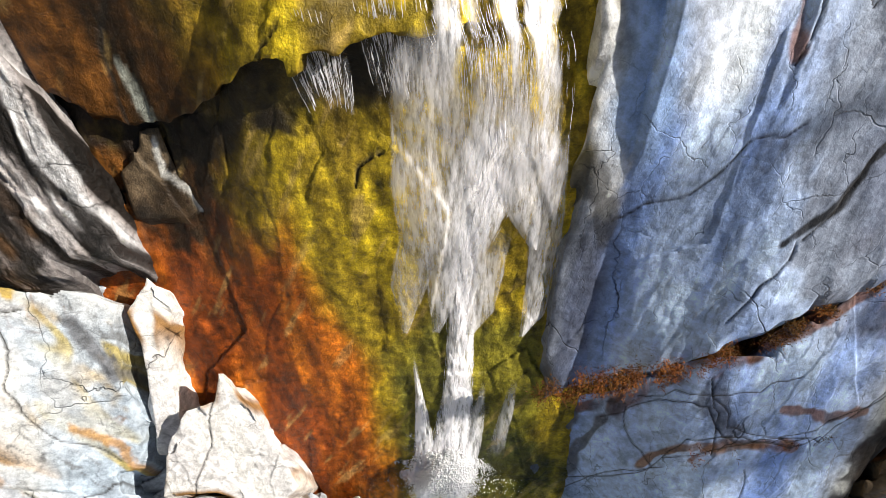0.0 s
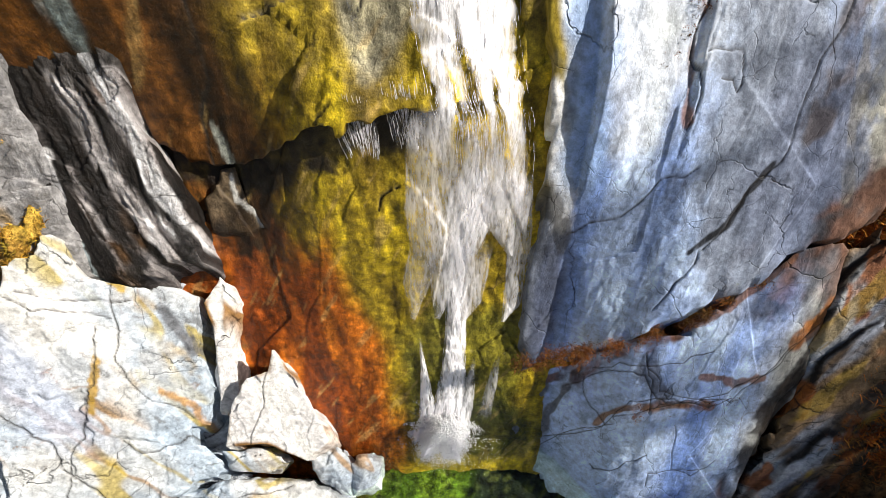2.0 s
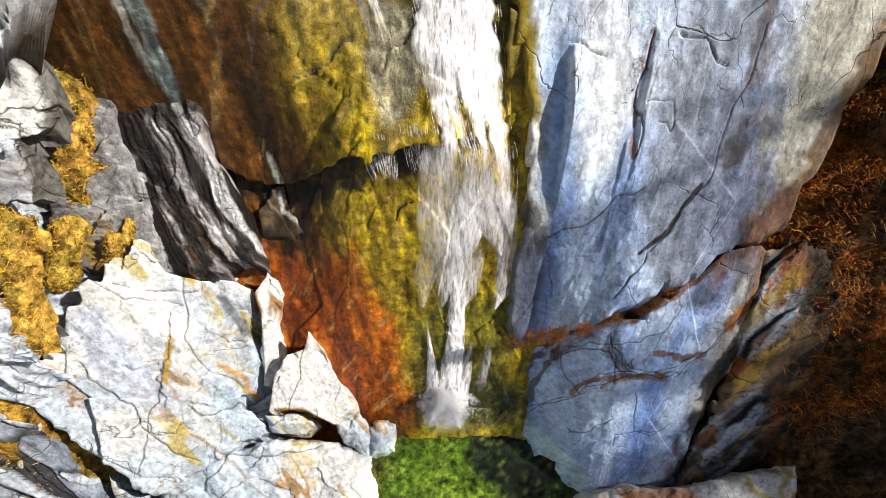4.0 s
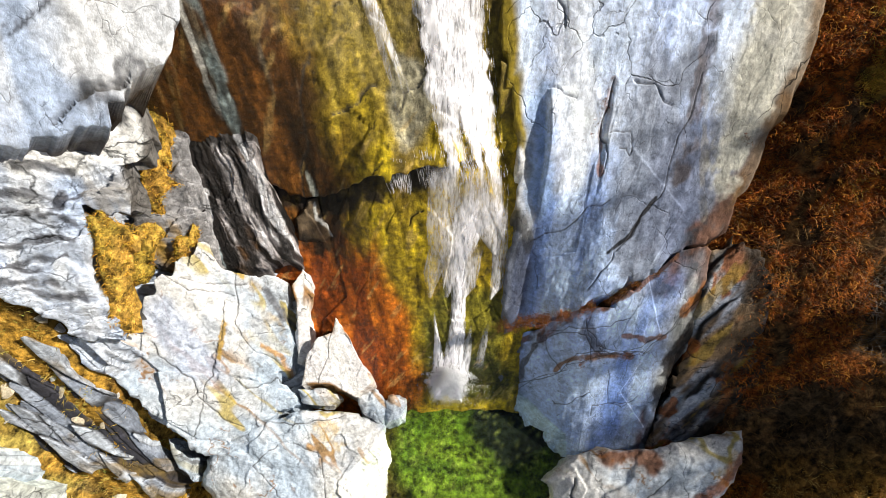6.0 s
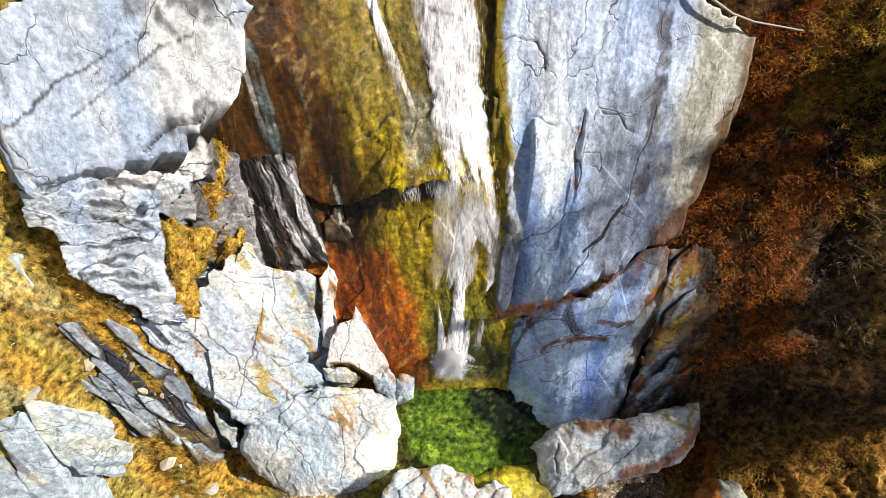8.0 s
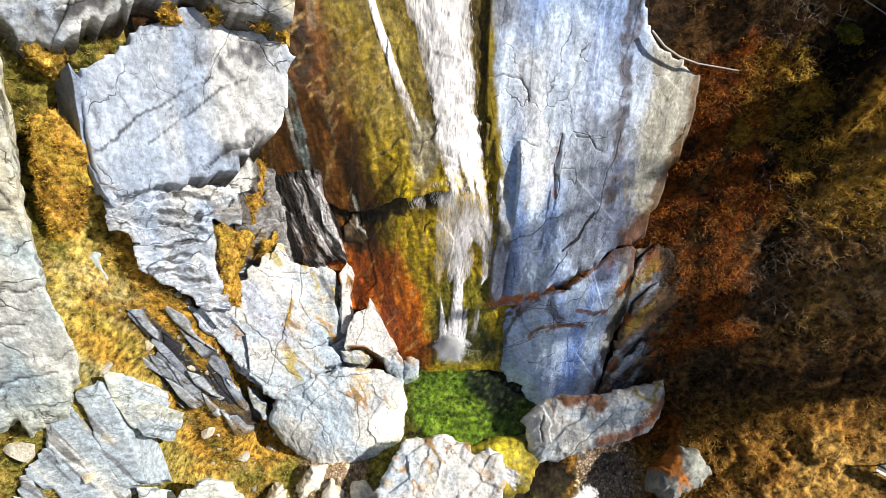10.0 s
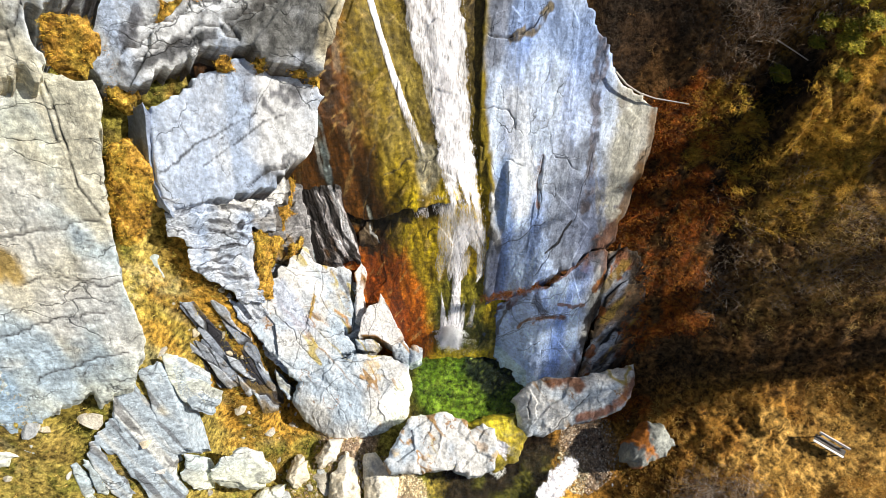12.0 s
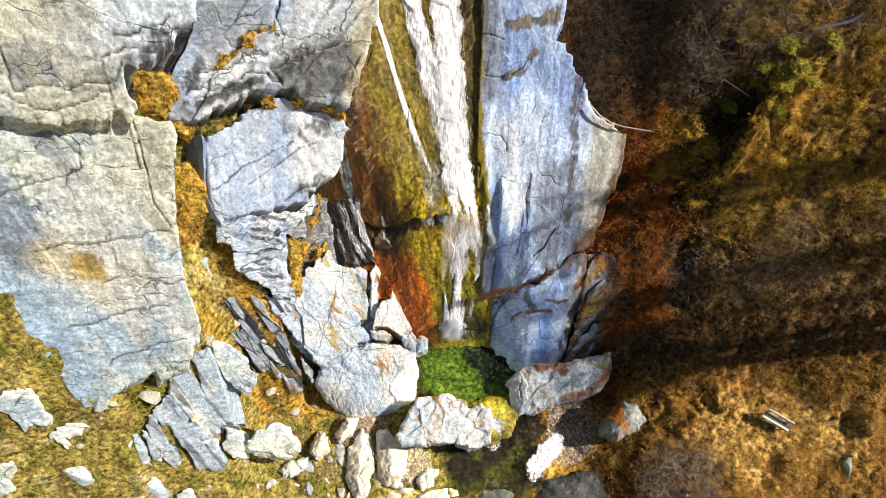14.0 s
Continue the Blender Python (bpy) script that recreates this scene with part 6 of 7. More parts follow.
class Stream:
    """A stream's middle line in plan, with half its width at each place."""

    def __init__(self, points, widths, fall=0.0):
        self.fall = fall
        p = np.array(points)
        s = np.concatenate([[0], np.cumsum(np.hypot(*(p[1:] - p[:-1]).T))])
        self.length, self.s, self.p, self.w = s[-1], s / s[-1], p, np.array(widths)

    def surface(self, s, x, y):
        """The rock, or, for water falling free past the lip, a line down to the lower rock."""
        if self.fall:
            return height("chute", x, y) + relief_chute_low(x, y, 0) + self.fall * (1 - s) ** 0.5 * (1 - s)
        return chute_surface(x, y)

    def at(self, s, u):
        x, y, w = np.interp(s, self.s, self.p[:, 0]), np.interp(s, self.s, self.p[:, 1]), np.interp(s, self.s, self.w)
        return x + u * w, y


def threads(stream, count, rng, length=(0.03, 0.15), width=(0.0012, 0.0035), off=0.05, bulge=0.12, spread=0.5):
    n = 5
    u = np.clip(rng.normal(0, spread, count), -1.05, 1.05)
    ln = rng.uniform(*length, count) / stream.length
    s0 = rng.random(count) * (1 - ln)
    k = np.linspace(0, 1, n)
    s = np.clip(s0[:, None] + ln[:, None] * k[None], 0, 1)
    uu = u[:, None] + 0.03 * fbm(s * 25 + u[:, None] * 3, u[:, None] * 20 + s * 0, 1.0, 3, 5)
    x, y = stream.at(s, uu)
    z = stream.surface(s, x, y) + off + bulge * (1 - uu ** 2) * rng.random(count)[:, None] + 0.02 * rng.random((count, n))
    w = rng.uniform(*width, count)[:, None] * np.sin(np.pi * (0.08 + 0.84 * k))[None]
    lean = rng.uniform(-2.2, 0.6, count)[:, None]
    left, right = np.stack([x - w, y, z], 2), np.stack([x + w, y, z + lean * w], 2)
    verts = np.stack([left, right], 2).reshape(-1, 3)
    base = (np.arange(count)[:, None] * n * 2 + np.arange(n - 1)[None] * 2).ravel()
    return verts, np.stack([base, base + 1, base + 3, base + 2], 1)


def veil(parent, points, widths, depths, off, label, rows=90, cols=24, seed=1, fall=0.0):
    """A film of water over the rock along a line; depths: how thick it is at each point of the line."""
    stream = Stream(points, widths, fall)
    s, u = [g.ravel() for g in np.meshgrid(np.linspace(0, 1, rows), np.linspace(-1, 1, cols), indexing="ij")]
    torn = u * (1 + 0.22 * fbm(s * stream.length * 3.0, np.sign(u) * 3, 1.0, 4, seed + 2))
    x, y = stream.at(s, torn)
    z = stream.surface(s, x, y) + off + 0.07 * (1 - u * u) + 0.03 * fbm(x, y, 3.0, 3, seed)
    thick = np.interp(s, stream.s, depths) * (1 - np.abs(u) ** 4) * (0.85 + 0.35 * fbm(x * 3, y, 1.6, 4, seed + 1)) + 0.12 * np.exp(-((np.abs(u) - 0.9) / 0.07) ** 2) * step(0.0, 0.1, s)
    thick = thick * step(0.0, 0.35, s * stream.length)
    if depths[-1] == 0:
        thick = thick * step(0.06, 0.0, s - 0.93 + 0.16 * fbm(u * 2.6, s * 0, 1.0, 3, seed + 3))
    base = (np.arange(rows - 1)[:, None] * cols + np.arange(cols - 1)[None]).ravel()
    return part("film", np.stack([x, y, z], 1), np.stack([base, base + 1, base + cols + 1, base + cols], 1), WATER_SHEET, parent, label, np.repeat(np.clip(thick, 0, 2)[:, None], 3, axis=1), True)


def waterfall(label, films, strands, seed):
    """films: line, half widths, thicknesses, height over the rock, label; strands: which films carry loose threads, and how many."""
    rng = np.random.default_rng(seed)
    top = new("waterfall")
    tagged(top, label, "waterfall")
    for k, (points, widths, depths, off, name) in enumerate(films):
        long = sum(math.dist(p, q) for p, q in zip(points, points[1:]))
        veil(top, points, widths, depths, off, name, max(30, int(long * 45)), 28, seed * 10 + k)
    for k, count in strands:
        v, f = threads(Stream(films[k][0], films[k][1]), count, rng, bulge=0.14, spread=0.5)
        tagged(part("threads", v, f, WATER_THREAD, top, "falling threads of white water"), kind="stuff")
    return top


waterfall("white waterfall running down the stained chute into the pool", [
    ([(-0.84, 12.66), (-0.61, 11.06), (-0.39, 9.22), (-0.23, 7.36), (0.06, 5.5), (0.34, 4.2), (0.46, 3.75), (0.6, 3.4), (0.72, 3.0), (0.8, 2.8)], [0.42, 0.48, 0.55, 0.62, 0.65, 0.62, 0.62, 0.6, 0.55, 0.45], [0.8, 0.85, 0.95, 1.05, 1.15, 1.15, 1.1, 1.0, 0.75, 0.0], 0.08, "broad sheet of white sliding water"),
    ([(0.55, 3.6), (0.6, 3.17), (0.43, 2.87), (0.27, 2.55), (0.23, 1.86), (0.21, 1.24), (0.05, 0.2)], [0.5, 0.4, 0.3, 0.21, 0.17, 0.2, 0.35], [0.0, 0.8, 0.95, 0.95, 0.95, 1.0, 1.0], 0.1, "narrow white core of the fall"),
    ([(0.95, 3.3), (1.08, 2.96), (1.2, 2.69), (1.22, 2.4), (1.14, 2.09), (1.02, 1.86)], [0.3, 0.26, 0.2, 0.2, 0.16, 0.03], [0.5, 0.42, 0.4, 0.36, 0.4, 0.5], 0.12, "thin clear lobe of water"),
    ([(0.67, 3.2), (0.86, 2.87), (1.06, 2.6)], [0.3, 0.25, 0.03], [0.6, 0.5, 0.5], 0.14, "pointed milky lobe of water"),
    ([(0.52, 2.75), (0.5, 2.4), (0.44, 2.09), (0.34, 1.88)], [0.26, 0.22, 0.16, 0.04], [0.5, 0.5, 0.5, 0.5], 0.13, "pointed milky lobe of water"),
    ([(-0.1, 3.66), (-0.2, 3.29), (-0.3, 2.96), (-0.3, 2.64), (-0.42, 2.3), (-0.5, 1.88)], [0.24, 0.3, 0.3, 0.26, 0.2, 0.04], [0.45, 0.42, 0.36, 0.3, 0.22, 0.2], 0.06, "faint veil sliding over yellow rock"),
    ([(0.1, 3.3), (0.05, 2.8), (0.0, 2.3), (-0.1, 1.9)], [0.3, 0.28, 0.22, 0.05], [0.6, 0.5, 0.35, 0.25], 0.08, "faint veil beside the core"),
    ([(-0.4, 1.68), (-0.34, 1.24), (-0.25, 0.3)], [0.02, 0.06, 0.2], [0.4, 0.85, 1.0], 0.07, "thin white trickle beside the splash"),
    ([(0.99, 1.42), (0.9, 0.97), (0.8, 0.45)], [0.04, 0.1, 0.14], [0.3, 0.5, 0.0], 0.06, "thin white trickle beside the wall"),
    ([(0.55, 1.4), (0.5, 0.97), (0.4, 0.3)], [0.05, 0.1, 0.16], [0.3, 0.45, 0.6], 0.06, "thin white trickle at the foot of the fall"),
], [(0, 6500), (1, 2000)], 3)
waterfall("broad thin veil of water sliding down beside the main fall", [
    ([(-2.57, 11.74), (-2.11, 10.33), (-1.59, 9.08), (-1.02, 7.49), (-0.44, 5.89), (-0.08, 4.64)], [0.3, 0.38, 0.4, 0.35, 0.3, 0.25], [0.8, 0.85, 0.85, 0.75, 0.4, 0.0], 0.05, "thin white sheet of water")], [], 4)
waterfall("thin side stream running down the yellow algae-stained rock", [
    ([(-3.21, 9.54), (-2.9, 8.62), (-2.53, 7.85), (-2.12, 6.99), (-1.76, 6.27), (-1.37, 5.49), (-1.02, 4.79), (-0.79, 4.21)], [0.09, 0.11, 0.12, 0.12, 0.15, 0.16, 0.18, 0.22], [0.9, 0.95, 1.0, 1.0, 0.85, 0.5, 0.2, 0.0], 0.05, "narrow white stream of water")], [], 5)
drips = new("waterfall")
for k, (points, widths) in enumerate((([(-1.16, 3.72), (-1.13, 3.6), (-1.07, 3.4)], [0.3, 0.28, 0.2]), ([(-0.5, 3.85), (-0.45, 3.65), (-0.4, 3.45)], [0.25, 0.24, 0.2]))):
    veil(drips, points, widths, [0.0, 0.14, 0.0], 0.02, "thin dripping curtain of water", 40, 28, 7, 0.5)
    v, f = threads(Stream(points, widths, 0.5), 170, np.random.default_rng(k), (0.03, 0.12), (0.0015, 0.005), spread=0.55)
    tagged(part("threads", v, f, WATER_THREAD, drips, "thin dripping threads of water"), kind="stuff")
tagged(drips, "small drip curtain falling over the rock step", "waterfall")


def spray(name, cx, cy, z, rx, ry, tall, count, label, seed, drops=(0.008, 0.03)):
    """Drops and froth thrown up where water strikes."""
    rng = np.random.default_rng(seed)
    knots = 60
    kr, ka = rng.random(knots) ** 0.6, rng.random(knots) * 2 * np.pi
    which = rng.integers(0, knots, count)
    dx = kr[which] * np.cos(ka[which]) + rng.normal(0, 0.11, count)
    dy = kr[which] * np.sin(ka[which]) + rng.normal(0, 0.11, count)
    r = np.clip(np.hypot(dx, dy), 0, 1.1)
    c = np.stack([cx + rx * dx, cy + ry * dy, z + tall * (rng.random(knots)[which] * 0.7 + 0.3 * rng.random(count)) * (1.15 - r)], 1)
    size = rng.uniform(*drops, count) * (1.25 - r)
    octa = np.array([(1, 0, 0), (-1, 0, 0), (0, 1, 0), (0, -1, 0), (0, 0, 1.3), (0, 0, -1.3)])
    tri = np.array([(0, 2, 4), (2, 1, 4), (1, 3, 4), (3, 0, 4), (2, 0, 5), (1, 2, 5), (3, 1, 5), (0, 3, 5)])
    v = (c[:, None] + octa[None] * size[:, None, None]).reshape(-1, 3)
    f = (np.arange(count)[:, None, None] * 6 + tri[None]).reshape(-1, 3)
    ob = part(name, v, f, FROTH, None, label)
    return tagged(ob, "", "foam", "", "stuff")


FROTH = plain("froth", (0.95, 0.95, 0.97), 0.5, 0, 0.05)


def foam_sheet(name, points, widths, label, bulge=0.1, seed=1, rows=70, cols=22, mat=FOAM):
    """White water along a line in space, thick in the middle and torn at its edges."""
    p, w = np.array(points, float), np.array(widths, float)
    k = np.linspace(0, 1, len(p))
    s, u = [g.ravel() for g in np.meshgrid(np.linspace(0, 1, rows), np.linspace(-1, 1, cols), indexing="ij")]
    c = np.stack([np.interp(s, k, p[:, i]) for i in range(3)], 1)
    way = p[-1] - p[0]
    side = np.array((way[1], -way[0], 0.0)) / max(1e-6, math.hypot(way[0], way[1]))
    half = np.interp(s, k, w)
    v = c + side[None] * (u * half)[:, None]
    v[:, 2] += bulge * (1 - u * u) * (0.5 + 0.5 * np.sin(np.pi * s)) + 0.9 * bulge * fbm(v[:, 0], v[:, 1], 5.0, 4, seed) + 0.01
    thick = np.clip(1.2 - np.abs(u) ** 2.2 - np.abs(2 * s - 1) ** 6 + 0.5 * fbm(v[:, 0], v[:, 1], 2.0, 4, seed + 1), 0, 1)
    base = (np.arange(rows - 1)[:, None] * cols + np.arange(cols - 1)[None]).ravel()
    ob = part(name, v, np.stack([base, base + 1, base + cols + 1, base + cols], 1), mat, None, label, np.repeat(thick[:, None], 3, axis=1), True)
    return tagged(ob, "", "foam", "", "stuff")


def with_height(places, heights):
    return [(x, y, z) for (x, y), z in zip(places, heights)]


def froth_heap(cx, cy, rx, ry, tall, label, seed):
    """A torn heap of white froth, highest where the water strikes."""
    r, a = [g.ravel() for g in np.meshgrid(np.linspace(0, 1, 60), np.linspace(0, 2 * np.pi, 140), indexing="ij")]
    out = 1 + 0.45 * fbm(np.cos(a) * 1.5, np.sin(a) * 1.5, 1.3, 4, seed + 4)
    x, y = cx + rx * out * r * np.cos(a), cy + ry * out * r * np.sin(a)
    lump = fbm(x, y, 5.0, 4, seed)
    z = np.maximum(tall * np.sqrt(1 - 0.98 * r * r), height("chute", x, y) + 0.12 * (1 - r)) + 0.2 * lump * (1 - r * r) + 0.07 * fbm(x, y, 14.0, 3, seed + 1)
    thick = np.clip(1.15 - r ** 2 * 1.35 + 0.7 * fbm(x, y, 4.0, 4, seed + 2), 0, 1)
    base = (np.arange(59)[:, None] * 140 + np.arange(139)[None]).ravel()
    ob = part("foam", np.stack([x, y, z], 1), np.stack([base, base + 1, base + 141, base + 140], 1), FROTH_MASS, None, label, np.repeat(thick[:, None], 3, axis=1), True)
    return tagged(ob, "", "foam", "", "stuff")


froth_heap(-0.04, 0.3, 0.7, 0.62, 0.55, "heap of white froth at the foot of the fall", 31)
spray("splash", 0.0, 0.32, 0.15, 0.8, 0.7, 1.15, 24000, "white froth and drops where the fall strikes the pool", 1, (0.006, 0.024))
spray("splash", 0.45, 0.1, 0.0, 0.85, 0.7, 0.08, 700, "scattered drops and bubbles on the pool", 2, (0.006, 0.02))
foam_sheet("foam", with_height([(3.68, -6.9), (4.09, -6.29), (4.56, -5.63), (5.03, -5.03), (5.33, -4.65)], (-1.2, -1.19, -1.18, -1.17, -1.16)), (0.45, 0.6, 0.62, 0.52, 0.35), "long patch of white foam on the stream", 0.06, 33, 90, 40)
foam_sheet("foam", with_height([(2.21, -4.14), (1.97, -4.61), (1.68, -5.2)], (0.2, -0.35, -1.1)), (0.5, 0.42, 0.3), "small white fall over the mossy sill", 0.12, 35, 50, 26, FROTH_MASS)
spray("splash", 1.98, -5.23, -1.15, 0.4, 0.35, 0.3, 900, "white drops below the sill", 3, (0.008, 0.025))

# ---- grass and brush ----


def scatter(rng, count, x0, x1, y0, y1, weight):
    x, y = rng.uniform(x0, x1, count), rng.uniform(y0, y1, count)
    keep = rng.random(count) < weight(x, y)
    return x[keep], y[keep]


def blades(x, y, z, rng, length, width, lean, colors, per=1, spread=0.0, droop=0.4):
    """Bent tapered blades, two quads and a tip each."""
    if per > 1:
        x, y, z = (np.repeat(a, per) for a in (x, y, z))
        x, y = x + rng.normal(0, spread, len(x)), y + rng.normal(0, spread, len(x))
    n = len(x)
    a = rng.random(n) * 2 * np.pi
    ln, w = rng.uniform(*length, n), rng.uniform(*width, n)
    out = rng.uniform(*lean, n)
    dx, dy = np.cos(a) * out, np.sin(a) * out - 0.25 * out
    px, py = -np.sin(a) * w, np.cos(a) * w
    vs = []
    for k, t in enumerate((0.0, 0.5, 1.0)):
        cx, cy = x + dx * ln * t ** 1.4, y + dy * ln * t ** 1.4
        cz = z - 0.03 + ln * (t - droop * t * t)
        taper = (1, 0.75, 0.08)[k]
        vs += [np.stack([cx - px * taper, cy - py * taper, cz], 1), np.stack([cx + px * taper, cy + py * taper, cz], 1)]
    verts = np.stack(vs, 1).reshape(-1, 3)
    b = np.arange(n) * 6
    faces = np.concatenate([np.stack([b, b + 1, b + 3, b + 2], 1), np.stack([b + 2, b + 3, b + 5, b + 4], 1)])
    clump = rng.integers(0, len(colors), n // per + 1).repeat(per)[:n]
    pick = np.array(colors)[clump] * rng.uniform(0.7, 1.25, n)[:, None] * rng.uniform(0.65, 1.2, n // per + 1).repeat(per)[:n, None]
    return verts, faces, np.repeat(pick, 6, axis=0)


def stuff(name, data, mat, label, category):
    v, f, c = data
    ob = part(name, v, f, mat, None, label, c)
    return tagged(ob, "", category, "", "stuff")


STRAW = [(0.5, 0.27, 0.05), (0.44, 0.22, 0.035), (0.54, 0.34, 0.09), (0.32, 0.17, 0.03), (0.22, 0.1, 0.02)]
GOLD = [(0.52, 0.36, 0.09), (0.46, 0.33, 0.07), (0.38, 0.32, 0.07), (0.24, 0.23, 0.045)]
AMBER = [(0.68, 0.39, 0.05), (0.56, 0.31, 0.035), (0.46, 0.32, 0.04), (0.28, 0.14, 0.018)]
BRACKEN = [(0.34, 0.08, 0.01), (0.42, 0.13, 0.016), (0.15, 0.04, 0.01), (0.5, 0.2, 0.025), (0.07, 0.03, 0.012), (0.1, 0.05, 0.015)]
TWIG = [(0.32, 0.25, 0.19), (0.2, 0.15, 0.11), (0.42, 0.34, 0.26), (0.12, 0.08, 0.055)]
rng = np.random.default_rng(77)


def on_left(x, y):
    return step(-3.2, -4.2, x) * step(-0.6, 0.2, fbm(x, y, 0.9, 4, 141))


x, y = scatter(rng, 8500, -16, -3.5, -9, 6, on_left)
stuff("grass", blades(x, y, ground_surface(x, y), rng, (0.06, 0.2), (0.004, 0.01), (0.4, 1.1), GOLD, 7, 0.05), BLADE, "golden dry grass growing between the rocks", "grass")


def on_low_right(x, y):
    worn = patch(x, y, 14.3, -4.6, 2.6, 1.5, 24)
    return step(6.6, 8.5, x) * step(-1.8, -2.8, y) * (1 - 0.8 * worn) * step(-0.6, 0.4, fbm(x, y, 0.9, 4, 143))


x, y = scatter(rng, 13000, 6.5, 20, -10, -1.5, on_low_right)
stuff("grass", blades(x, y, ground_surface(x, y), rng, (0.08, 0.22), (0.005, 0.011), (0.3, 1.1), STRAW, 14, 0.09), BLADE, "tussocks of tan dry grass on the bank", "grass")


x, y = scatter(rng, 14000, 8, 20, 1.5, 12, golden)
stuff("grass", blades(x, y, ground_surface(x, y), rng, (0.08, 0.22), (0.004, 0.009), (0.4, 1.1), AMBER, 16, 0.09, 0.5), BLADE, "golden tussocks of grass on the sunny bank", "grass")


def dull(x, y):
    return step(5.6, 7.0, x) * step(-2.6, -1.6, y) * (1 - 0.8 * golden(x, y)) * step(-0.5, 0.5, fbm(x, y, 0.8, 4, 146)) * 0.6


def olive(x, y):
    return step(9.8, 12.0, x) * step(-0.9, 0.4, y) * step(3.6, 2.6, y) * step(-0.5, 0.5, fbm(x, y, 1.2, 4, 148))


x, y = scatter(rng, 7000, 9.5, 20, -1, 4, olive)
stuff("grass", blades(x, y, ground_surface(x, y), rng, (0.08, 0.24), (0.004, 0.01), (0.4, 1.2), [(0.44, 0.28, 0.07), (0.34, 0.22, 0.055), (0.5, 0.33, 0.1), (0.22, 0.12, 0.04)], 9, 0.07), BLADE, "olive-brown withered grass on the bank", "grass")
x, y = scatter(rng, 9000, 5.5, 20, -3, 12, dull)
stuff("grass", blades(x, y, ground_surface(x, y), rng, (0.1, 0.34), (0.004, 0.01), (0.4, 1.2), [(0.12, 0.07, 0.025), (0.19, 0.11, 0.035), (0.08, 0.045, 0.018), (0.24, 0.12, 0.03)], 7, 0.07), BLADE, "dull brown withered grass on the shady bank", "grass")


x, y = scatter(rng, 12000, 5.6, 11, -4, 8, rusty)
stuff("bracken", blades(x, y, ground_surface(x, y), rng, (0.06, 0.18), (0.005, 0.012), (0.4, 1.2), BRACKEN, 15, 0.11, 0.5), BLADE, "rust-red dead bracken on the bank", "bracken")


def brushy(x, y):
    return np.clip(step(4.4, 5.4, x) * (step(6.6, 7.6, y) + 0.5 * step(0.0, 1.5, y) * step(9.0, 10.5, x) * step(4.5, 3.0, y)), 0, 1) * step(-0.5, 0.4, fbm(x, y, 0.6, 4, 145)) * (1 - 0.7 * step(11.5, 12.5, x) * step(2.5, 3.5, y))


x, y = scatter(rng, 8500, 4.4, 20, -1, 13, brushy)
# TWIG again in darker tones, standing in for shade near the wall
SHADE_TWIG = [(0.05, 0.036, 0.025), (0.035, 0.025, 0.017), (0.08, 0.058, 0.035), (0.025, 0.017, 0.011)]
for side, colors, label in ((x < 8.6, SHADE_TWIG, "brushwood twigs coloured darker for the shade by the wall"), (x >= 8.6, TWIG, "bare grey-brown brushwood twigs")):
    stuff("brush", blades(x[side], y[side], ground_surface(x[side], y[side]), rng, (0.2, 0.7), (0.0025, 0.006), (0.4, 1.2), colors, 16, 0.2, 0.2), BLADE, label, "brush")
x, y = scatter(rng, 500, 8, 13, -9, -5, lambda a, b: patch(a, b, 10.2, -6.6, 1.7, 1.3, 33, 0.4))
stuff("brush", blades(x, y, ground_surface(x, y), rng, (0.3, 0.9), (0.003, 0.008), (0.4, 1.2), TWIG, 14, 0.2, 0.2), BLADE, "bare twiggy bush beside the boulder", "brush")


def tufts_along(line, plane, lift, count, label, colors=GOLD, spread=0.12, length=(0.1, 0.3)):
    r = np.random.default_rng(len(label) + count)
    p = np.array(line)
    s = r.random(count) * (len(p) - 1)
    i = np.minimum(s.astype(int), len(p) - 2)
    q = p[i] + (p[i + 1] - p[i]) * (s - i)[:, None] + r.normal(0, spread, (count, 2))
    q = q[value(q[:, 0] * 4, q[:, 1] * 4, count) > 0.38]
    x, y, count = q[:, 0], q[:, 1], len(q)
    z = height(plane, x, y) + lift
    bump = 0.25 * length[1] * r.random(count)
    stuff("moss_tuft", blades(x, y, z + bump, r, (0.5 * length[0], 0.5 * length[1]), (0.003, 0.007), (0.3, 1.0), colors, 22, 0.05, 0.6), BLADE, label, "moss")


RUST_MOSS = [(0.17, 0.05, 0.012), (0.08, 0.03, 0.01), (0.28, 0.1, 0.02), (0.12, 0.06, 0.015)]
for cushion in CUSHIONS:
    r = np.random.default_rng(len(cushion.data.vertices))
    co = np.empty(len(cushion.data.vertices) * 3)
    cushion.data.vertices.foreach_get("co", co)
    co = co.reshape(-1, 3)
    co = co[:int(len(co) * 0.75)]
    co = co[r.random(len(co)) < 0.35]
    v, fc, c = blades(co[:, 0], co[:, 1], co[:, 2], r, (0.04, 0.13), (0.005, 0.011), (0.3, 1.1), AMBER, 5, 0.03, 0.6)
    tagged(part("turf", v, fc, BLADE, cushion, "short golden blades", c), kind="stuff")
tufts_along([(1.2, 1.11), (1.71, 1.17), (2.31, 1.24), (2.7, 1.33), (3.17, 1.47), (3.75, 1.55)], "wall_low", 0.0, 420, "rust-brown moss along the ledge of the wall", RUST_MOSS, 0.05, (0.05, 0.14))
tufts_along([(3.75, 1.55), (4.25, 1.84), (4.82, 2.14), (5.09, 2.41)], "wall_low", 0.0, 170, "rust-brown moss in the crack of the wall", RUST_MOSS, 0.035, (0.04, 0.12))
tufts_along([(4.35, 0.52), (4.85, 0.61), (4.64, 0.43), (3.3, 0.44)], "wall_low", 0.0, 30, "rust moss caught on a small ledge", RUST_MOSS, 0.04, (0.04, 0.12))
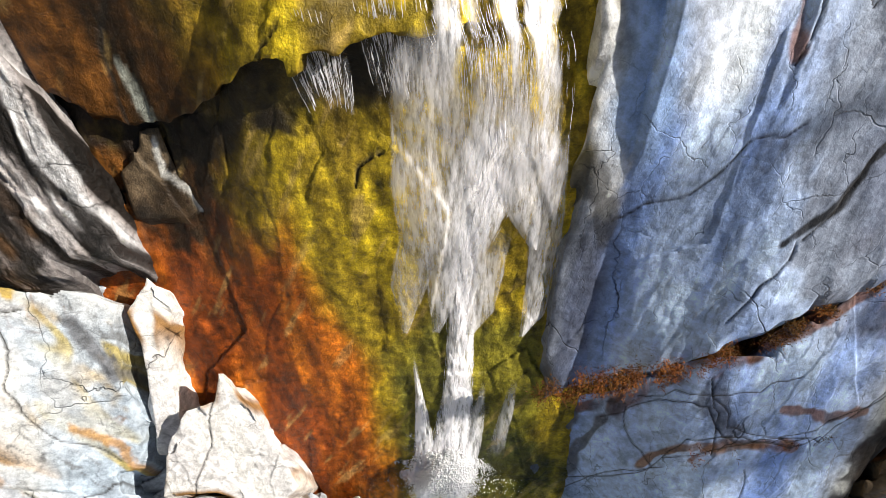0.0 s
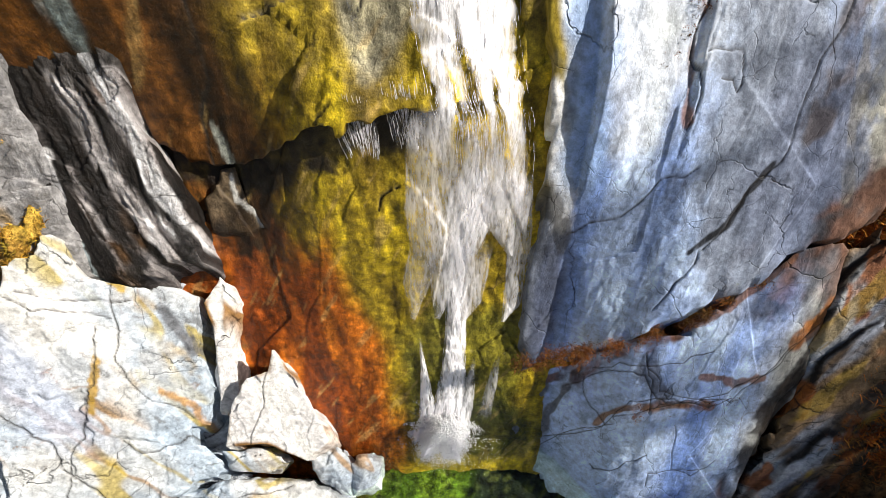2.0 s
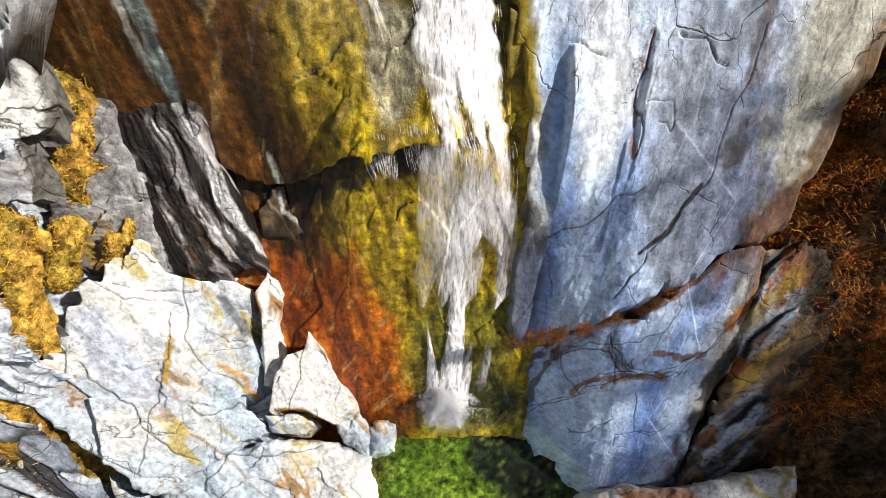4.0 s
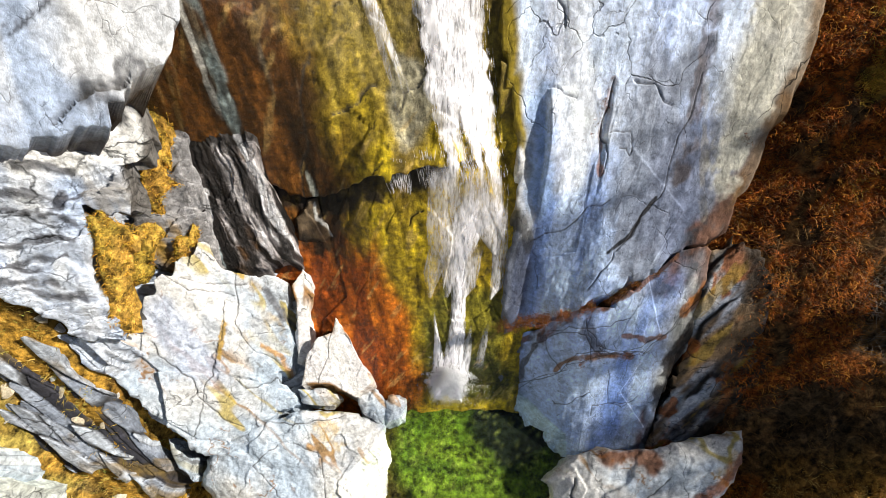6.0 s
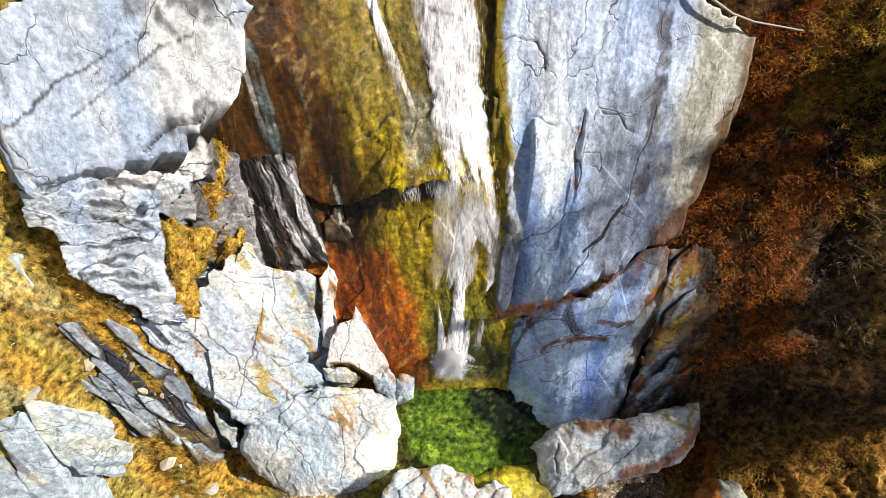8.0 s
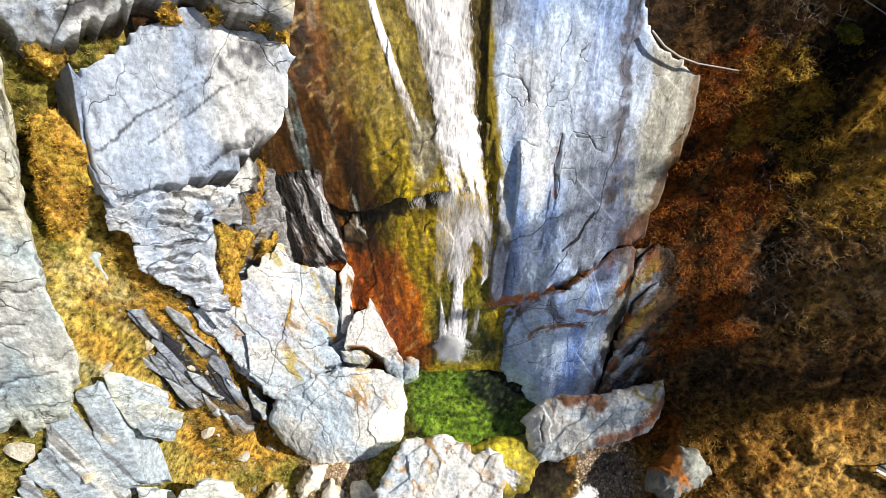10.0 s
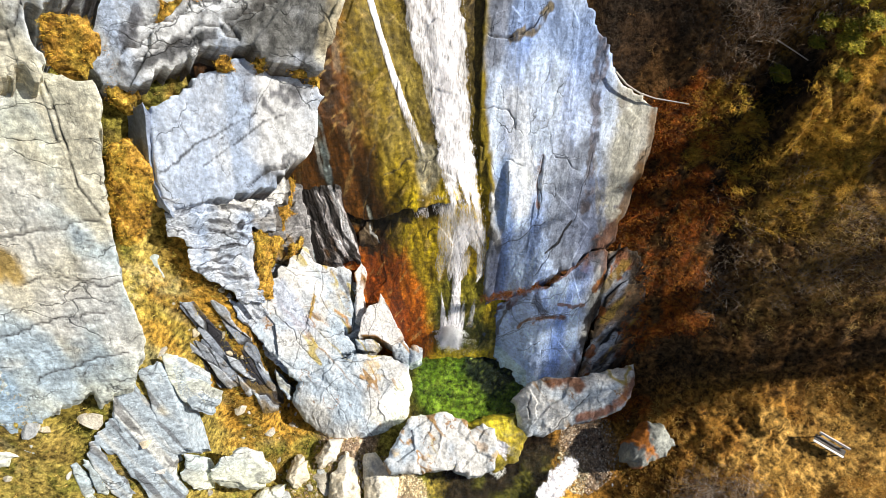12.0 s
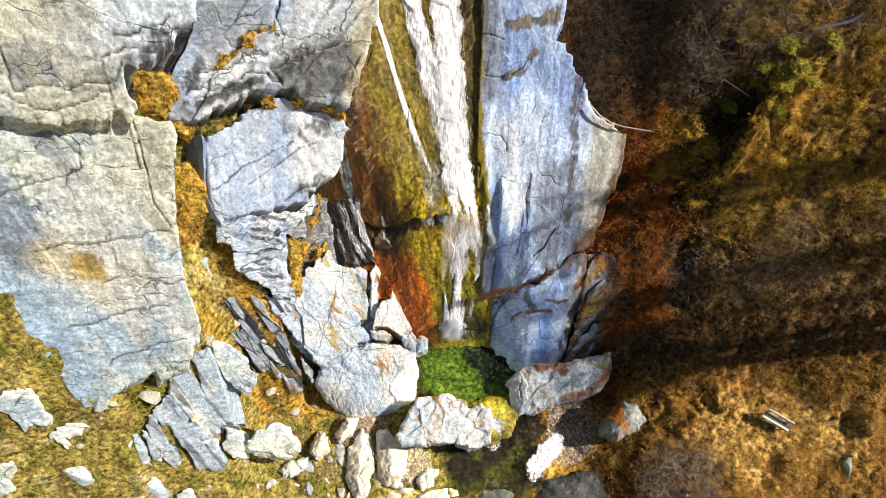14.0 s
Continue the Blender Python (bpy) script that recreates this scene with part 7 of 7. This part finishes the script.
tufts_along([(5.59, 4.1), (5.71, 4.02), (6.01, 4.05)], "wall", 0.05, 22, "orange dead fern on the pale wall", RUST_MOSS, 0.05, (0.04, 0.12))
tufts_along([(2.67, 4.07), (2.89, 4.3), (2.99, 4.49), (3.04, 4.72)], "wall", 0.02, 30, "rust-brown dead leaves caught in a crack", RUST_MOSS, 0.03, (0.04, 0.1))

# ---- bench ----
BENCH_WOOD = plain("painted_planks", (0.72, 0.72, 0.72), 0.5, 0, 0.12, 12.0, 0.004)
DARK_WOOD = plain("dark_planks", (0.07, 0.06, 0.055), 0.7, 0, 0.3, 12.0, 0.004)
IRON = plain("dark_iron", (0.03, 0.03, 0.03), 0.5, 0.6)


def box(bm, cx, cy, cz, sx, sy, sz, turn=None, bevel=0.008):
    m = Matrix.Translation((cx, cy, cz))
    if turn is not None:
        m = m @ turn
    vs = bmesh.ops.create_cube(bm, size=1.0, matrix=m @ Matrix.Diagonal((sx, sy, sz, 1)))["verts"]
    if bevel:
        bmesh.ops.bevel(bm, geom=list({e for v in vs for e in v.link_edges}), offset=bevel, segments=2, affect="EDGES")
    return bm


def park_bench(px, py, turn):
    top = new("bench")
    pz = float(ground_surface(np.array([px]), np.array([py]))[0])
    top.matrix_world = pose(px, py, pz, 0, 0, turn) @ Matrix.Diagonal((0.9, 0.85, 0.9, 1))
    bm_part("seat_plank", box(bmesh.new(), 0, -0.2, 0.44, 1.32, 0.09, 0.04), BENCH_WOOD, top)
    for sy in (-0.1, -0.01, 0.08):
        bm_part("seat_plank", box(bmesh.new(), 0, sy, 0.44, 1.32, 0.08, 0.035), DARK_WOOD, top, "dark-coloured seat plank")
    for k, (sy, sz) in enumerate(((0.17, 0.72),)):
        bm_part("back_plank", box(bmesh.new(), 0, sy, sz, 1.32, 0.06, 0.11, Matrix.Rotation(radians(-30), 4, "X")), BENCH_WOOD, top)
    for sx in (-0.5, 0.5):
        bm_part("leg", box(bmesh.new(), sx, -0.2, 0.2, 0.05, 0.05, 0.44), IRON, top, "dark metal leg")
        bm_part("back_post", box(bmesh.new(), sx, 0.14, 0.36, 0.05, 0.05, 0.76, Matrix.Rotation(radians(-6), 4, "X")), IRON, top, "dark metal upright")
        bm_part("brace", box(bmesh.new(), sx, -0.03, 0.4, 0.045, 0.36, 0.04), IRON, top, "dark metal seat bearer")
    return tagged(top, "white-painted plank bench on the trodden grass", "bench")


park_bench(14.3, -4.4, -32)

# ---- bare trees on the bank, whose shadows fall across the slope ----
BARK = plain("grey_bark", (0.13, 0.1, 0.08), 0.9, 0, 0.35, 14.0, 0.03)


def tube(verts, faces, a, b, ra, rb, sides):
    d = (b - a).normalized()
    side = d.orthogonal().normalized()
    other = d.cross(side)
    n = len(verts)
    for c, r in ((a, ra), (b, rb)):
        for k in range(sides):
            w = 2 * math.pi * k / sides
            verts.append(tuple(c + (side * math.cos(w) + other * math.sin(w)) * r))
    for k in range(sides):
        j = (k + 1) % sides
        faces.append((n + k, n + j, n + sides + j, n + sides + k))


def bare_tree(px, py, tall, seed, label, dense=True):
    r = random.Random(seed)
    pz = float(ground_height(np.array([px]), np.array([py]))[0]) - 0.2
    wood, twigs = ([], []), ([], [])

    def grow(at, way, length, radius, level):
        steps = 4 if level < 2 else 2
        for k in range(steps):
            way = (way + Vector((r.uniform(-1, 1), r.uniform(-1, 1), r.uniform(-0.2, 0.5))) * (0.05 if level == 0 else 0.25)).normalized()
            end = at + way * length / steps
            thin = radius * (1 - 0.7 * (k + 1) / steps)
            v, f = wood if level < 2 else twigs
            tube(v, f, at, end, radius * (1 - 0.7 * k / steps), thin, (8, 5, 3, 3, 3)[level])
            at = end
            if level < 4 and (level > 0 or k > 2 or (k > 1 and not dense)):
                for _ in range(((9, 3, 3, 2) if dense else (1, 2, 3, 2))[level]):
                    turn = Vector((r.uniform(-1, 1), r.uniform(-1, 1), r.uniform(-0.1, 0.9))).normalized()
                    grow(at, (way * (1.2 if level == 0 else 0.5) + turn).normalized(), length * r.uniform(0.2, 0.36), max(0.012, thin * 0.55), level + 1)

    grow(Vector((0, 0, 0)), Vector((0, 0, 1)), tall, 0.26 if dense else 0.5, 0)
    top = new("bare_tree")
    top.matrix_world = pose(px, py, pz)
    part("trunk", wood[0], wood[1], BARK, top)
    part("twigs", twigs[0], twigs[1], BARK, top, "leafless crown of fine twigs")
    return tagged(top, label, "tree", "trees on the bank")


for px, py, tall, seed, dense in ((28.0, 4.6, 15.6, 1, False), (28.6, 4.0, 14.6, 2, False), (27.5, 1.5, 11.8, 3, True), (27.8, 0.4, 12.0, 5, True), (28.8, 0.0, 12.6, 10, True), (27.2, -0.2, 11.8, 12, True), (26.8, -0.7, 11.4, 15, True), (28.3, -0.6, 12.2, 20, True), (27.4, -1.2, 11.2, 18, True),
        (28.3, 1.95, 13.0, 34, False), (27.6, 2.9, 13.0, 31, True)):
    bare_tree(px, py, tall, seed, "tall leafless tree standing on the grassy bank", dense)


# ---- loose stones ----


def stone_mesh(seed, mat, tone):
    bm = bmesh.new()
    bmesh.ops.create_icosphere(bm, subdivisions=2, radius=1.0)
    r = random.Random(seed)
    cuts = [(Vector((r.uniform(-1, 1), r.uniform(-1, 1), r.uniform(-1, 1))).normalized(), r.uniform(0.45, 0.8)) for _ in range(9)]
    for v in bm.verts:
        for n, k in cuts:
            over = v.co.dot(n) - k
            if over > 0:
                v.co -= n * over
    co = np.array([v.co for v in bm.verts])
    faces = [[v.index for v in f.verts] for f in bm.faces]
    bm.free()
    tint = mix(np.array(tone), np.array(tone) * 0.6, step(-0.2, 0.6, fbm(co[:, 0] + seed, co[:, 1] + co[:, 2], 1.5, 3, seed)))
    return mesh_of("stone", co, faces, mat, tint)


STONES = [stone_mesh(s, ROCK, tone) for s, tone in ((1, (0.62, 0.57, 0.47)), (2, (0.7, 0.68, 0.64)), (3, (0.5, 0.47, 0.42)), (4, (0.6, 0.52, 0.38)), (5, (0.45, 0.47, 0.48)))]
rs = random.Random(9)


def lay_stones(count, x0, x1, y0, y1, small, big, label, group):
    for _ in range(count):
        px, py = rs.uniform(x0, x1), rs.uniform(y0, y1)
        size = small + (big - small) * rs.random() ** 2.5
        pz = float(ground_surface(np.array([px]), np.array([py]))[0])
        ob = new("stone", STONES[rs.randrange(5)])
        ob.matrix_world = pose(px, py, pz - 0.02 * size, rs.uniform(-20, 20), rs.uniform(-20, 20), rs.uniform(0, 360)) @ Matrix.Diagonal((size * rs.uniform(0.8, 1.6), size * rs.uniform(0.6, 1.0), size * rs.uniform(0.28, 0.5), 1))
        tagged(ob, label, "stone", group)


lichen = new("stone", stone_mesh(21, ROCK, (0.3, 0.36, 0.26)))
lichen.matrix_world = pose(17.08, -6.35, float(ground_surface(np.array([17.08]), np.array([-6.35]))[0]) + 0.05, 0, 0, 70) @ Matrix.Diagonal((0.42, 0.26, 0.2, 1))
tagged(lichen, "grey-green lichen-covered stone in the tan grass", "stone", "stones in the grass")
lay_stones(70, -7.6, -2.0, -7.4, -4.6, 0.06, 0.34, "pale angular stone lying on the grassy bank", "loose stones below the boulder")
lay_stones(22, -13.5, -7.0, -8.2, -5.0, 0.07, 0.4, "pale grey stone lying in dry grass", "stones in the grass")
lay_stones(26, -8.6, -5.6, -3.2, 2.6, 0.1, 0.4, "blue-grey slab of rock sunk in golden grass", "stones on the grassy strip")
lay_stones(30, -10.0, -6.5, -4.0, 0.5, 0.06, 0.3, "grey stone among golden grass", "stones on the grassy strip")
lay_stones(16, -9.0, -2.5, -8.0, -5.2, 0.1, 0.5, "pale weathered stone sunk in the grass", "loose stones below the boulder")
lay_stones(9, -15.5, -9.0, -8.0, -2.0, 0.15, 0.6, "pale grey-green stone sunk in the grass", "stones in the grass")
lay_stones(60, 4.6, 7.6, -6.0, -2.9, 0.03, 0.09, "small pebble on the gravel bank", "pebbles on the gravel")


def gravel(name, spots, count, label, seed):
    r = np.random.default_rng(seed)
    k = r.integers(0, len(spots), count)
    s = np.array(spots)[k]
    a, q = r.random(count) * 2 * np.pi, np.sqrt(r.random(count))
    x, y = s[:, 0] + s[:, 2] * q * np.cos(a), s[:, 1] + s[:, 3] * q * np.sin(a)
    z = ground_surface(x, y)
    size = 0.015 + 0.06 * r.random(count) ** 3
    octa = np.array([(1, 0, 0), (-0.9, 0.2, 0), (0.1, 0.8, 0), (0, -0.8, 0.1), (0.1, 0, 0.6), (0, 0, -0.6)])
    tri = np.array([(0, 2, 4), (2, 1, 4), (1, 3, 4), (3, 0, 4)])
    turn = r.random(count) * 6.28
    ox, oy = octa[:, 0][None] * np.cos(turn)[:, None] - octa[:, 1][None] * np.sin(turn)[:, None], octa[:, 0][None] * np.sin(turn)[:, None] + octa[:, 1][None] * np.cos(turn)[:, None]
    v = np.stack([x[:, None] + ox * size[:, None], y[:, None] + oy * size[:, None], z[:, None] + octa[:, 2][None] * size[:, None]], 2).reshape(-1, 3)
    tint = np.array([(0.38, 0.27, 0.18), (0.26, 0.18, 0.12), (0.6, 0.5, 0.38), (0.2, 0.15, 0.11)])[r.integers(0, 4, count)]
    ob = part(name, v, (np.arange(count)[:, None, None] * 6 + tri[None]).reshape(-1, 3), ROCK, None, label, np.repeat(tint, 6, axis=0))
    return tagged(ob, "", "gravel", "", "stuff")


gravel("gravel", [(5.9, -4.3, 1.2, 1.7), (-1.9, -6.1, 0.9, 0.9), (5.6, -5.2, 1.0, 1.0)], 9000, "pinkish gravel on the bank of the stream", 5)
gravel("gravel", [(-4.6, -4.4, 1.3, 0.9), (-3.2, -5.6, 1.5, 1.0), (-5.5, -5.8, 1.5, 1.0)], 3500, "pale rock chips below the white boulder", 6)

# ---- shrubs, dead wood ----
LEAVES = [(0.42, 0.36, 0.03), (0.32, 0.3, 0.03), (0.46, 0.34, 0.04), (0.2, 0.2, 0.02)]


def shrub(px, py, size, seed):
    r = np.random.default_rng(seed)
    pz = float(ground_surface(np.array([px]), np.array([py]))[0])
    top = new("shrub")
    top.matrix_world = pose(px, py, pz)
    n = 260
    d = r.normal(0, 1, (n, 3))
    d = d / np.linalg.norm(d, axis=1)[:, None] * size * (0.55 + 0.5 * r.random((n, 1)))
    v, f, c = blades(d[:, 0], d[:, 1], np.abs(d[:, 2]) + 0.1, r, (0.05, 0.14), (0.012, 0.03), (0.6, 1.4), LEAVES, 3, 0.05)
    part("leaves", v, f, BLADE, top, "small yellow-green leaves", c)
    wood = ([], [])
    for k in range(9):
        a = 2 * math.pi * k / 9
        tube(wood[0], wood[1], Vector((0, 0, -0.1)), Vector((math.cos(a) * size * 0.6, math.sin(a) * size * 0.6, size * 0.7)), 0.015, 0.006, 4)
    part("stems", wood[0], wood[1], BARK, top, "thin brown stems")
    return tagged(top, "small yellow-green evergreen shrub on the bank", "shrub", "shrubs on the bank")


for k, (px, py) in enumerate([(11.15, 6.99), (11.81, 6.9), (11.66, 6.61), (11.95, 6.61), (12.21, 6.83), (11.93, 6.01), (10.67, 6.78), (13.06, 7.35), (11.81, 7.61), (11.25, 7.27), (12.79, 6.51)]):
    shrub(px, py, (0.2, 0.3, 0.24, 0.32, 0.26)[k % 5], 200 + k)


def dead_wood(name, places, plane, lift, radius, label, wood=None):
    pts = [Vector((x, y, height(plane, x, y) + lift)) for x, y in places]
    verts, faces = [], []
    for k in range(len(pts) - 1):
        tube(verts, faces, pts[k], pts[k + 1], radius * (1 - 0.6 * k / len(pts)), radius * (1 - 0.6 * (k + 1) / len(pts)), 7)
    return tagged(part(name, verts, faces, wood or PALE_WOOD, None, label, smooth=True), "", "branch")


PALE_WOOD = plain("bleached_wood", (0.4, 0.36, 0.33), 0.8, 0, 0.25, 18.0, 0.01)
dead_wood("dead_branch", [(5.17, 6.55), (5.57, 6.29), (6.04, 6.11), (6.56, 6), (7.7, 5.88)], "wall", 0.3, 0.035, "bleached dead branch hanging over the pale wall")
dead_wood("fallen_log", [(12.5, 7.81), (12.93, 7.82), (13.38, 7.81), (13.76, 7.88)], "bank", 0.3, 0.075, "grey fallen log on the bank", plain("grey_log", (0.17, 0.19, 0.23), 0.8, 0, 0.3, 18.0, 0.01))
dead_wood("dead_branch", [(10.04, 7.15), (10.57, 6.81), (10.98, 6.54)], "bank", 0.3, 0.022, "bleached dead branch among dry grass")
